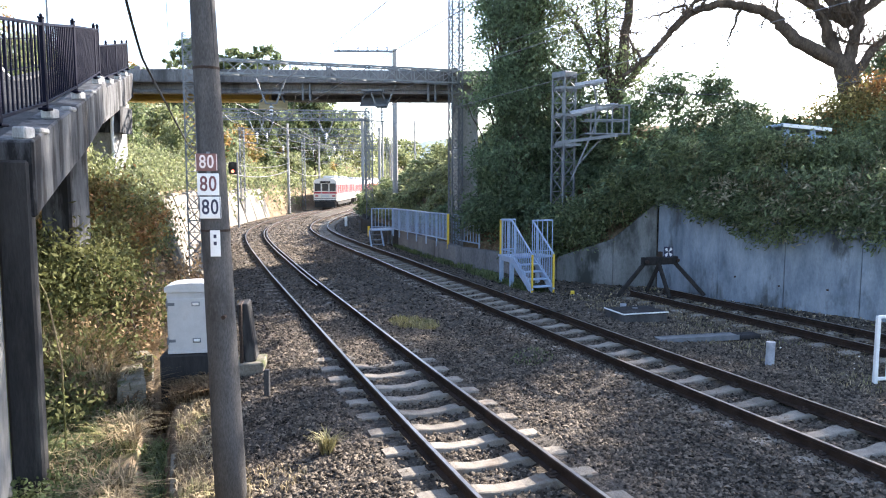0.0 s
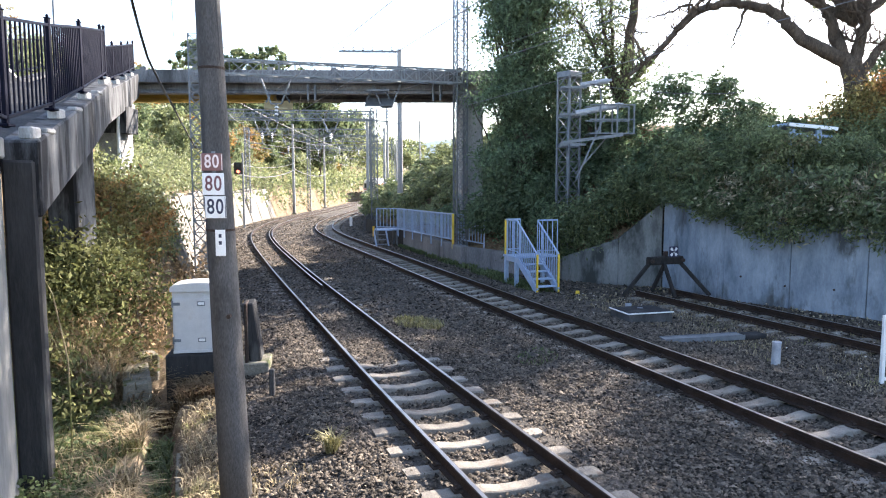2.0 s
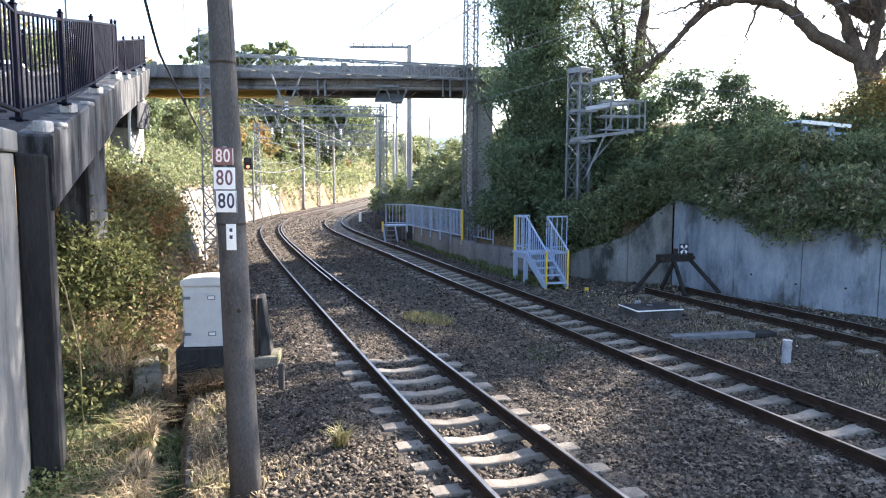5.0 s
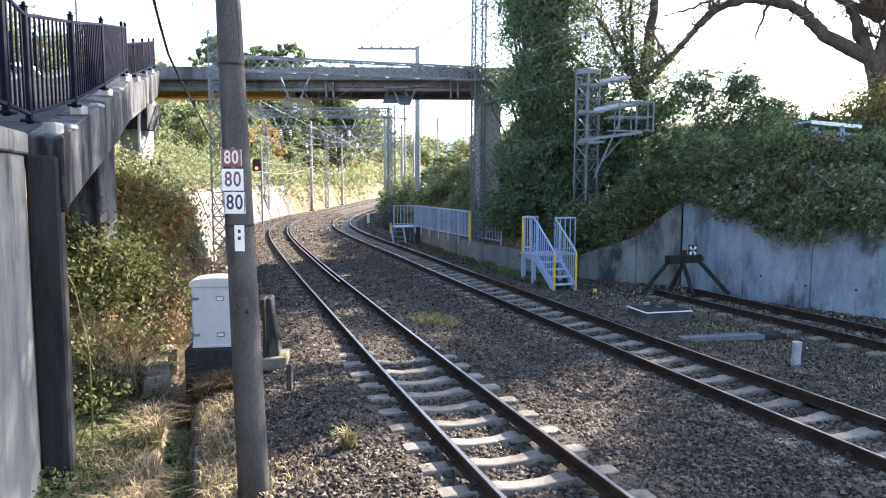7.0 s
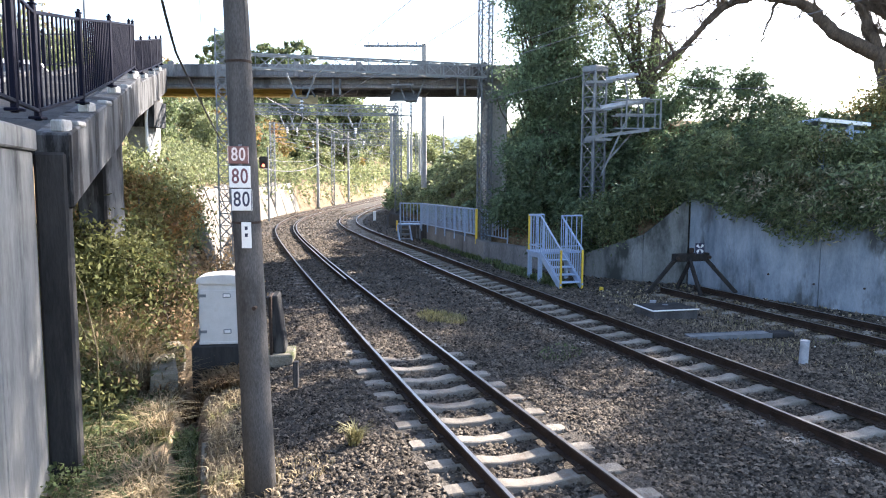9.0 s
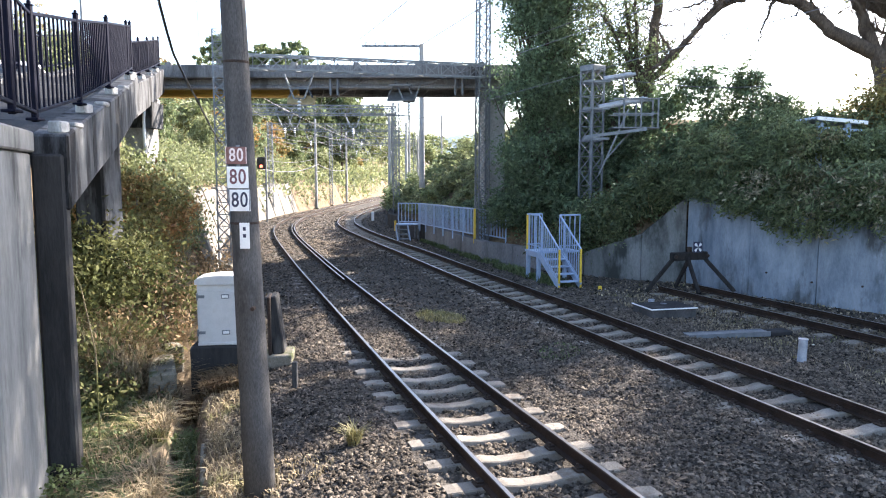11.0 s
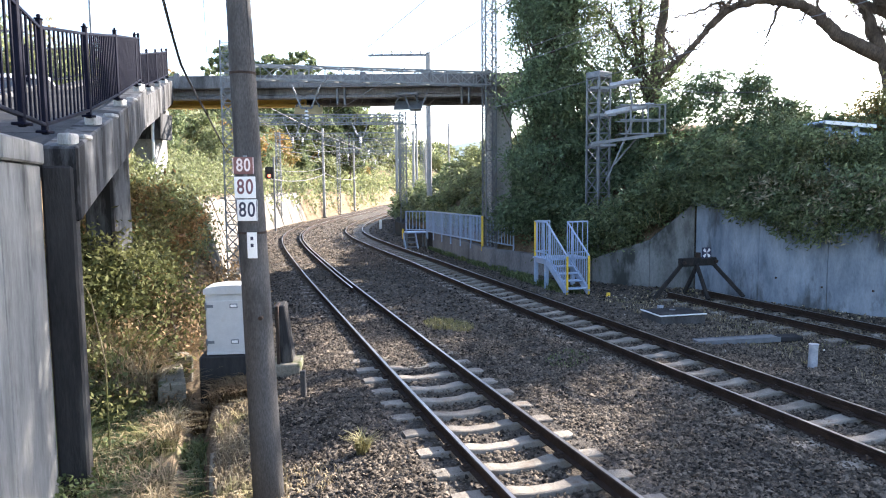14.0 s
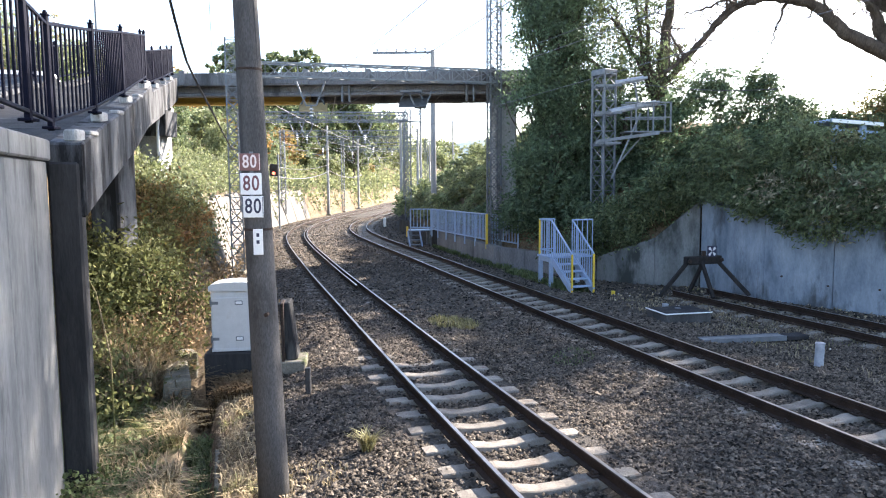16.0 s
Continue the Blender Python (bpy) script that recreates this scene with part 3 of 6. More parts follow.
# ---- sloping footway on the left, with its railings ----
# outer top edge of the footway's beam: the lower flight bends gently, the upper begins a little lower
FLIGHT_LOW = [(-4.43, 8.3, 3.42), (-4.98, 10.0, 3.80), (-5.98, 13.0, 4.40), (-7.58, 17.4, 5.26), (-8.02, 18.6, 5.50)]
FLIGHT_HIGH = [(-8.2, 18.75, 5.30), (-9.52, 23.2, 6.16), (-10.9, 27.6, 7.02)]
SIDE = Vector((-0.94, -0.34, 0))


def flight_at(flight, y):
    """The point of a flight's outer edge at y; before its start the edge runs level along the abutment."""
    f = np.array(flight)
    if y < f[0, 1]:
        return Vector((f[0, 0] + 0.36 * (f[0, 1] - y), y, f[0, 2]))
    return Vector((float(np.interp(y, f[:, 1], f[:, 0])), y, float(np.interp(y, f[:, 1], f[:, 2]))))


def fence_post(parent, a, h):
    bm = bmesh.new()
    box(bm, a + Vector((0, 0, h / 2 + 0.02)), (0.06, 0.06, h + 0.06), bevel=0.008)
    box(bm, a + Vector((0, 0, h + 0.06)), (0.075, 0.075, 0.022), bevel=0.006)
    bmesh.ops.create_uvsphere(bm, u_segments=8, v_segments=6, radius=0.024, matrix=Matrix.Translation(a + Vector((0, 0, h + 0.09))))
    box(bm, a + Vector((0, 0, 0.02)), (0.14, 0.14, 0.03), bevel=0.006)
    part("fence_post", bm, BLACK_P, parent)


def fence_bay(parent, a, b, h, gap=0.17, thick=0.018):
    """A post with its finial, two rails and balusters between two base points."""
    a, b = Vector(a), Vector(b)
    d = b - a
    fence_post(parent, a, h)
    for z, w in ((0.1, 0.045), (h - 0.03, 0.036)):
        bm = bmesh.new()
        bar(bm, a + Vector((0, 0, z)), b + Vector((0, 0, z)), w, 0.04, bevel=0.006)
        part("fence_rail", bm, BLACK_P, parent)
    n = max(3, int(d.length / gap))
    for i in range(1, n):
        bm = bmesh.new()
        p = a + d * (i / n)
        box(bm, p + Vector((0, 0, 0.1 + (h - 0.13) / 2)), (thick, thick, h - 0.13))
        part("baluster", bm, BLACK_P, parent)


def solid(bm, corners):
    """A bevelled six-sided block from eight corners: two ends of (outer low, outer high, inner low, inner high)."""
    vs = [bm.verts.new(c) for c in corners]
    for f in ((0, 1, 5, 4), (2, 6, 7, 3), (1, 3, 7, 5), (0, 2, 3, 1), (4, 5, 7, 6), (0, 4, 6, 2)):
        bm.faces.new([vs[j] for j in f])
    bmesh.ops.recalc_face_normals(bm, faces=bm.faces)
    bmesh.ops.bevel(bm, geom=list(bm.edges), offset=0.025, segments=1, affect="EDGES")
    return bm


def build_ramp():
    r = thing("footway_ramp", 0, 0, 0, "raised concrete footway rising towards the road bridge", "footway", kind="structure")
    for flight in (FLIGHT_LOW, FLIGHT_HIGH):
        P = [Vector(p) for p in flight]
        for a, b in zip(P, P[1:]):
            for near, far in ((0.0, 0.4), (2.5, 2.9)):
                c = [p + SIDE * o + Vector((0, 0, z)) for p in (a, b) for o in (near, far) for z in (-0.88, 0)]
                part("edge_beam", solid(bmesh.new(), c), BEAM_C, r, "dark-streaked concrete edge beam")
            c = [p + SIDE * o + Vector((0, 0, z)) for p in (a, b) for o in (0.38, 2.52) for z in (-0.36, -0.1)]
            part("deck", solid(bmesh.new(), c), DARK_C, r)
    # pale blocks that carry the posts, and small ones between them
    for flight, y, big in ((FLIGHT_LOW, 8.5, 1), (FLIGHT_LOW, 9.0, 0), (FLIGHT_LOW, 10.2, 1), (FLIGHT_LOW, 11.4, 0), (FLIGHT_LOW, 13.2, 1), (FLIGHT_LOW, 14.8, 0), (FLIGHT_LOW, 17.5, 1), (FLIGHT_LOW, 18.3, 1), (FLIGHT_HIGH, 19.2, 1), (FLIGHT_HIGH, 21.4, 1), (FLIGHT_HIGH, 23.6, 1), (FLIGHT_HIGH, 25.8, 1)):
        p = flight_at(flight, y) + SIDE * (0.13 if big else 0.06)
        bm = bmesh.new()
        box(bm, (p.x, p.y, p.z + (0.05 if big else 0.0)), (0.16, 0.22, 0.15 if big else 0.07), bevel=0.02)
        part("post_block", bm, CONCRETE, r, "pale concrete block")
    # the near pier's darker concrete stands in for the shade on it
    for flight, y, w, m in ((FLIGHT_LOW, 13.9, 0.55, BEAM_C), (FLIGHT_HIGH, 23.0, 0.74, CONCRETE)):
        p = flight_at(flight, y) + SIDE * 0.5
        bm = bmesh.new()
        box(bm, (p.x, p.y, (p.z - 0.86 - 1.2) / 2), (w, 0.8, p.z - 0.86 + 1.2), bevel=0.04)
        part("pier", bm, m, r, "square concrete pier")
    p = flight_at(FLIGHT_HIGH, 23.0) + SIDE * 0.5
    bm = bmesh.new()
    prism(bm, [(-1.7, 0), (-0.5, -0.8), (0.75, -0.8), (0.78, 0)], 0.9, Matrix.Translation((p.x - 0.1, p.y - 0.45, p.z - 0.87)))
    bmesh.ops.recalc_face_normals(bm, faces=bm.faces)
    part("pier_cap", bm, BEAM_C, r)
    bm = bmesh.new()
    tube(bm, [(p.x + 0.5, p.y - 0.5, p.z - 0.85), (p.x + 0.46, p.y - 0.5, p.z - 1.05), (p.x + 0.42, p.y - 0.5, p.z - 1.4), (p.x + 0.42, p.y - 0.5, -1.0)], [0.05] * 4, 10)
    part("drain_pipe", bm, WHITE_P, r, "pale drain pipe down the pier")
    # the railings stand on the footway
    low = [3.6, 4.6, 5.7, 6.9, 7.9, 10.0, 13.0, 17.4, 18.6]
    high = [18.9, 21.1, 23.3, 25.5, 27.4]
    for o, gap, th in ((0.15, 0.19, 0.02), (2.7, 0.45, 0.014)):
        f = thing("railing", 0, 0, 0, "black steel railing with upright bars and ball finials", "railing", "footway railings")
        for flight, ys, h in ((FLIGHT_LOW, low, 1.18), (FLIGHT_HIGH, high, 1.0)):
            for y0, y1 in zip(ys, ys[1:]):
                a, b = (flight_at(flight, q) + SIDE * (o + (0.1 if q < 9 else 0)) + Vector((0, 0, 0.12)) for q in (y0, y1))
                fence_bay(f, a, b, h, gap, th)
            fence_post(f, b, h)


build_ramp()


def build_abutment():
    w = thing("wall_abutment", 0, 0, 0, "pale concrete abutment wall with dark streaks beside the footway", "wall", kind="structure")
    # face runs from behind the camera's left to the dark column
    p, q = Vector((-4.78, 8.12, 0)), Vector((-2.9, 2.9, 0))
    d = (p - q).normalized()
    n = Vector((-d.y, d.x, 0))
    for k in range(3):
        a, b = p + (q - p) * (k / 3) , p + (q - p) * ((k + 1) / 3)
        bm = bmesh.new()
        bar(bm, (a - d * 0.01 + n * 0.3).to_tuple()[:2] + (1.0,), (b + d * 0.01 + n * 0.3).to_tuple()[:2] + (1.0,), 0.6, 4.4, bevel=0.015)
        part("wall_panel", bm, ABUT_C, w)
        bm = bmesh.new()
        bar(bm, (a - d * 0.01 + n * 0.26).to_tuple()[:2] + (3.33,), (b + d * 0.01 + n * 0.26).to_tuple()[:2] + (3.33,), 0.62, 0.24, bevel=0.02)
        part("coping", bm, ABUT_C, w)
    # tree shade on the column is partly put into its dark concrete
    c = thing("column", -4.69, 8.35, -1.2, "dark streaked square concrete column under the footway", "column", kind="structure", rz=20)
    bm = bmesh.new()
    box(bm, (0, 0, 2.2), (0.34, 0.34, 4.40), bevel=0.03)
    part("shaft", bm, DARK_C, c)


build_abutment()


# ---- leaves and grass ----
def leaf_cloud(name, blobs, count, size, material, parent=None, seed=1, clump=0.28, long=2.2, droop=0.3, flat=0.0):
    """Many small pointed leaves gathered in clumps through ellipsoids (x, y, z, rx, ry, rz)."""
    r = np.random.default_rng(seed)
    bl = np.array(blobs, float)
    vol = (bl[:, 3] * bl[:, 4] * bl[:, 5]) ** 0.75
    nc = max(8, count // 26)
    pick = r.choice(len(bl), nc, p=vol / vol.sum())
    d = r.normal(size=(nc, 3))
    d /= np.linalg.norm(d, axis=1)[:, None]
    rad = r.uniform(0.45, 1.06, nc) ** 0.7
    centre = bl[pick, :3] + d * rad[:, None] * bl[pick, 3:]
    own = r.integers(0, nc, count)
    p = centre[own] + r.normal(size=(count, 3)) * clump * np.array([1, 1, 0.7]) * r.uniform(0.4, 1.3, (nc, 1))[own]
    return leaves_at(name, p, size, material, parent, r, long, droop)


def leaves_at(name, p, size, material, parent, r, long=2.2, droop=0.3, along=None):
    n = len(p)
    a = r.normal(size=(n, 3))
    if along is not None:
        a = a * 0.55 + along
    a[:, 2] -= droop
    a /= np.linalg.norm(a, axis=1)[:, None]
    b = np.cross(a, r.normal(size=(n, 3)))
    b /= np.linalg.norm(b, axis=1)[:, None]
    s = (size * r.uniform(0.55, 1.35, n))[:, None]
    a, b = a * s * long / 2, b * s / 2
    c = np.cross(a, b)
    c /= np.maximum(np.linalg.norm(c, axis=1)[:, None], 1e-9)
    v = np.stack([p - a, p + b + c * s * 0.12, p + a, p - b + c * s * 0.12], 1).reshape(-1, 3)
    f = np.arange(4 * n).reshape(-1, 4)
    return raw_mesh(name, v, f, material, parent)


def blades(name, x, y, z, height, material, seed, label, category="grass", lean=0.5, width=0.012, kind="stuff"):
    r = np.random.default_rng(seed)
    n = len(x)
    h = height * r.uniform(0.4, 1.25, n)
    t = r.uniform(0, 6.283, n)
    tip = np.c_[np.cos(t), np.sin(t)] * (h * lean * r.uniform(0.2, 1.3, n))[:, None]
    w = np.c_[-np.sin(t), np.cos(t)] * width * r.uniform(0.6, 1.4, n)[:, None]
    p = np.c_[x, y]
    lo1, lo2 = np.c_[p - w, z - 0.03], np.c_[p + w, z - 0.03]
    mid1 = np.c_[p + tip * 0.35 - w * 0.8, z + h * 0.6]
    mid2 = np.c_[p + tip * 0.35 + w * 0.8, z + h * 0.6]
    end = np.c_[p + tip, z + h * (1 - 0.25 * lean)]
    v = np.stack([lo1, lo2, mid2, mid1, end], 1).reshape(-1, 3)
    i = np.arange(n)[:, None] * 5
    f = np.concatenate([i + [0, 1, 2], i + [0, 2, 3], i + [3, 2, 4]], 1).reshape(-1, 3)
    ob = raw_mesh(name, v, f, material)
    return tagged(ob, label, category, kind=kind)


def limb(bm, pts, r0, r1, wob=0.06, seed=0, seg=7, steps=5):
    """A crooked limb through a few points."""
    r = random.Random(seed)
    out = []
    P = [Vector(p) for p in pts]
    P = [2 * P[0] - P[1]] + P + [2 * P[-1] - P[-2]]
    for i in range(1, len(P) - 2):
        for k in range(steps):
            t = k / steps
            a, b, c, d = P[i - 1], P[i], P[i + 1], P[i + 2]
            q = 0.5 * ((2 * b) + (c - a) * t + (2 * a - 5 * b + 4 * c - d) * t * t + (3 * b - a - 3 * c + d) * t ** 3)
            out.append(q + Vector((r.uniform(-wob, wob), r.uniform(-wob, wob), r.uniform(-wob, wob))))
    out.append(P[-2])
    n = len(out)
    tube(bm, out, [r0 + (r1 - r0) * (i / (n - 1)) ** 0.8 for i in range(n)], seg)
    return out


def twigs(bm, spine, n, length, r0, seed, depth=2):
    """Forking bare twigs off a limb."""
    r = random.Random(seed)
    for _ in range(n):
        p = spine[r.randrange(len(spine) // 4, len(spine))]
        d = Vector((r.uniform(-1, 1), r.uniform(-1, 1), r.uniform(-0.3, 1.2))).normalized()
        L = length * r.uniform(0.5, 1.2)
        pts = [p]
        for k in range(4):
            d = (d + Vector((r.uniform(-.4, .4), r.uniform(-.4, .4), r.uniform(-.2, .4)))).normalized()
            pts.append(pts[-1] + d * L / 4)
        tube(bm, pts, [r0 * (1 - 0.8 * k / 4) for k in range(5)], 4)
        if depth > 1:
            twigs(bm, pts, 3, length * 0.5, r0 * 0.5, r.random(), depth - 1)


def plant(name, x, y, label, category, z=None):
    return thing(name, x, y, gz1(x, y) if z is None else z, label, category)


def rel(blobs, e):
    o = e.matrix_basis.translation
    return [(b[0] - o.x, b[1] - o.y, b[2] - o.z, *b[3:]) for b in blobs]


def crowned_tree(name, x, y, blobs, count, size, leaf, label, trunk_r=0.18, seed=1, top=None, lean=(0, 0)):
    """A tapered trunk, limbs to each clump of the crown, and the crown's leaves."""
    e = plant(name, x, y, label, "tree")
    lb = rel(blobs, e)
    bm = bmesh.new()
    hi = max(b[2] for b in lb)
    sp = limb(bm, [(0, 0, -0.3), (lean[0] * 0.4, lean[1] * 0.4, hi * 0.45), (lean[0], lean[1], hi * 0.95)], trunk_r, trunk_r * 0.35, 0.05, seed)
    for i, b in enumerate(lb):
        k = sp[min(len(sp) - 1, int(len(sp) * (0.3 + 0.5 * (i / max(1, len(lb))))))]
        limb(bm, [k, (k + Vector(b[:3])) / 2 + Vector((0, 0, -0.1)), b[:3]], trunk_r * 0.4, trunk_r * 0.1, 0.05, seed + i, seg=5, steps=3)
    part("trunk", bm, BARK, e, "grey-brown trunk and limbs", smooth=True)
    leaf_cloud("crown", lb, count, size, leaf, e, seed)
    return e


# ---- the thicket on the right bank ----
def bank_leaves(name, count, ylo, yhi, blo, bhi, size, material, seed, label, height=0.9, over=0.0, crest=0.0, spray=0.5):
    r = np.random.default_rng(seed)
    nc = count // 30
    y = r.uniform(ylo, yhi, nc)
    b = blo + (bhi - blo) * r.random(nc)
    x = np.interp(y, RIGHT_Y, RIGHT_X) + b
    z = ground_z(np.where(b < 1.1, x - b + 1.2, x), y)
    lump = np.array([noise.noise(Vector((p * 0.55, q * 0.55, 3.1))) + 0.45 * noise.noise(Vector((p * 1.5, q * 1.5, 6.7))) for p, q in zip(x, y)])
    z = z + height * (0.55 + 0.9 * lump) * r.uniform(0.5, 1.0, nc) + crest * np.clip(lump, 0, 1)
    hang = np.array([noise.noise(Vector((p * 1.1, q * 1.1, 1.7))) for p, q in zip(x, y)])
    corner = np.clip((y - 18.0) / 3.2, 0, 1) * np.clip((22.0 - y) / 0.4, 0, 1)      # the wall stands clear at its corner
    z = np.where(b < 0.2, z - (1 - corner) * over * r.random(nc) * (0.55 + lump + 0.9 * hang), z)
    z = z + 0.3 * corner * np.clip((1.4 - b) / 0.8, 0, 1)
    # each spray arches out of the bank towards the track and droops
    t = r.normal(0, 0.8, nc) + math.radians(205)
    out = np.c_[np.cos(t), np.sin(t), r.uniform(-0.3, 0.7, nc)]
    k = r.integers(0, nc, count)
    far = r.random(count)[:, None]
    p = np.c_[x, y, z][k] + out[k] * far * spray + r.normal(size=(count, 3)) * np.array([0.11, 0.11, 0.09]) * spray / 0.5
    p[:, 2] -= 0.35 * spray * far[:, 0] ** 2
    ob = leaves_at(name, p, size, material, None, r, long=3.2, droop=0.5, along=out[k] * 0.8)
    return tagged(ob, label, "thicket", kind="stuff")


bank_leaves("bamboo_thicket", 150000, 9, 23.5, -0.2, 6.0, 0.048, LEAF_MID, 21, "dense dwarf bamboo and ivy hanging over the retaining wall", 1.2, 0.9, 1.3)
bank_leaves("hanging_creepers", 56000, 8, 21.6, -0.35, 1.0, 0.042, LEAF_MID, 24, "bamboo leaves and creepers trailing down the retaining wall", 0.6, 0.95, 0.0, 0.4)
bank_leaves("dry_bamboo", 26000, 8.5, 19.0, -0.3, 3.6, 0.045, PALE_LEAF, 27, "bleached and half-dead bamboo leaves in the thicket", 1.1, 0.9, 0.7)
bank_leaves("bamboo_thicket", 45000, 21.5, 26.6, 0.2, 6.0, 0.06, LEAF_DARK, 22, "dark evergreen undergrowth on the railway bank", 1.5, 0.5, 0.6)
bank_leaves("bamboo_thicket", 30000, 26.4, 31.5, 1.1, 6.0, 0.065, LEAF_DARK, 25, "dark evergreen undergrowth behind the trackside fence", 1.5, 0.3, 0.6)
bank_leaves("bank_undergrowth", 84000, 31, 75, 0.7, 7.0, 0.085, LEAF_SUN, 23, "sunlit green undergrowth on the embankment along the curve", 1.2, 0.4, 0.5)

crowned_tree("ivy_shrub", 5.4, 22.7, [(5.3, 22.4, 1.35, 0.6, 0.4, 0.5), (4.4, 23.0, 0.85, 0.6, 0.4, 0.5), (6.2, 22.1, 2.15, 0.6, 0.4, 0.5), (6.9, 21.9, 2.75, 0.5, 0.4, 0.4), (3.6, 23.6, 0.7, 0.6, 0.4, 0.5), (5.0, 22.9, 1.7, 0.8, 0.5, 0.6)], 15000, 0.05, LEAF_MID, "ivy and bamboo spilling over the sloping wing wall", 0.04, 65)
bank_leaves("bank_undergrowth", 20000, 45, 84, 0.15, 4.0, 0.09, LEAF_MID, 26, "green bushes leaning over the bend of the track", 1.7, 0.2, 0.5)
# evergreen trees beside the bridge pier
def evergreen(x, y, lo, hi, width, n, count, seed, label):
    """An upright crown of many uneven tufts, widest low down."""
    rr = random.Random(seed)
    blobs = []
    for k in range(n):
        t = (k + rr.random()) / n
        w = width * (1 - 0.45 * t) * rr.uniform(0.3, 1.0)
        a = rr.uniform(0, 6.28)
        s = rr.uniform(0.35, 0.8)
        blobs.append((x + w * math.cos(a), y + 0.7 * w * math.sin(a), lo + (hi - lo) * t, s, s, s * rr.uniform(0.6, 1.0)))
    crowned_tree("evergreen_tree", x, y, blobs, count, 0.06, LEAF_DARK, label, 0.17, seed)


evergreen(3.45, 25.5, 1.2, 9.6, 1.35, 44, 30000, 31, "tall dark evergreen tree crowding the bridge pier")
evergreen(2.95, 26.2, 5.6, 10.2, 1.45, 28, 18000, 34, "dark evergreen crown leaning over the end of the bridge")
evergreen(4.3, 26.6, 1.5, 12.0, 1.8, 46, 30000, 32, "dark evergreen tree on the railway bank")
evergreen(5.9, 25.6, 2.0, 5.8, 1.5, 24, 15000, 33, "dense evergreen shrub tree behind the lattice mast")


def spreading_trees():
    e = plant("spreading_tree", 12.9, 21.3, "large leafless spreading tree with an arching limb, plus unseen added shade leaves", "tree")
    o = e.matrix_basis.translation
    bm = bmesh.new()
    P = lambda *q: Vector(q) - o
    limb(bm, [P(13.3, 21.0, 2.9), P(13.08, 21.0, 4.2), P(12.94, 21.0, 5.05), P(12.74, 21.0, 5.85), P(12.6, 21.0, 6.35)], 0.36, 0.31, 0.03, 1)
    # the arching limb, with its forks
    s = limb(bm, [P(12.7, 21.0, 6.1), P(12.35, 21.0, 6.5), P(11.65, 20.95, 6.8), P(11.05, 20.9, 7.06), P(10.61, 20.9, 7.46), P(10.26, 20.9, 7.78), P(9.67, 20.85, 8.0), P(9.0, 20.8, 8.06), P(8.34, 20.8, 8.0), P(7.77, 20.85, 7.76), P(7.46, 20.9, 7.44), P(7.06, 21, 7.04), P(6.5, 21, 6.47), P(5.96, 21, 6.06)], 0.25, 0.045, 0.03, 2, seg=9)
    twigs(bm, s, 34, 0.9, 0.02, 3, 3)
    for k, pts in enumerate((
            [P(8.5, 20.8, 8.0), P(7.9, 20.7, 7.85), P(7.5, 20.6, 7.95), P(6.8, 20.6, 7.7), P(6.2, 20.5, 7.55)],
            [P(7.9, 20.85, 7.8), P(8.25, 20.6, 8.2), P(8.5, 20.5, 8.9)],
            [P(7.46, 20.9, 7.44), P(7.6, 20.7, 8.0), P(7.4, 20.6, 8.6)],
            [P(9.3, 20.8, 8.03), P(9.15, 20.7, 7.7), P(9.0, 20.7, 7.25), P(8.85, 20.7, 6.75)],
            [P(10.5, 20.9, 7.55), P(10.3, 20.7, 8.1), P(10.45, 20.6, 8.7)],
            [P(6.5, 21, 6.47), P(6.2, 20.9, 6.9), P(5.8, 20.8, 7.3)])):
        q = limb(bm, pts, 0.06, 0.018, 0.04, 70 + k, seg=5)
        twigs(bm, q, 9, 0.6, 0.014, 80 + k, 2)
    # the upright forks of the crown
    for k, (pts, r0) in enumerate((
            ([P(12.55, 21, 6.2), P(12.14, 21, 7.0), P(11.88, 21, 7.63), P(11.6, 21, 8.2), P(11.2, 20.9, 9.6)], 0.24),
            ([P(12.65, 21, 6.3), P(12.75, 21, 6.95), P(12.94, 21, 7.56), P(13.0, 21, 8.2), P(13.3, 20.9, 9.8)], 0.23),
            ([P(12.8, 21, 6.0), P(13.3, 20.9, 6.75), P(13.75, 20.8, 7.3), P(14.5, 20.6, 8.3)], 0.18),
            ([P(11.95, 21, 7.4), P(12.4, 20.9, 7.1), P(13.0, 20.8, 6.95), P(13.8, 20.7, 7.2)], 0.06),
            ([P(12.0, 21, 7.3), P(11.6, 20.8, 7.9), P(11.0, 20.7, 8.2), P(10.4, 20.6, 8.8)], 0.07),
            ([P(12.9, 21, 7.5), P(12.5, 20.8, 7.9), P(12.2, 20.7, 8.6)], 0.09))):
        q = limb(bm, pts, r0, r0 * 0.3, 0.04, 5 + k, seg=8)
        twigs(bm, q, 20, 0.9, 0.024, 9 + k, 3)
    # limbs out to the added leaf clumps, above the view
    for i, q in enumerate(((18.4, 26.9, 11.5), (17.0, 30.0, 11.8), (19.5, 29.5, 11.8), (22.0, 24.8, 11.6), (14.6, 22.8, 11.6), (9.6, 19.6, 13.0), (8.4, 23.0, 13.2), (7.0, 27.0, 13.3))):
        limb(bm, [P(12.6, 21, 7.6), P((12.6 + q[0]) / 2, (21 + q[1]) / 2, 10.6), P(*q)], 0.14, 0.04, 0.06, 60 + i)
    part("trunk", bm, BARK, e, smooth=True)
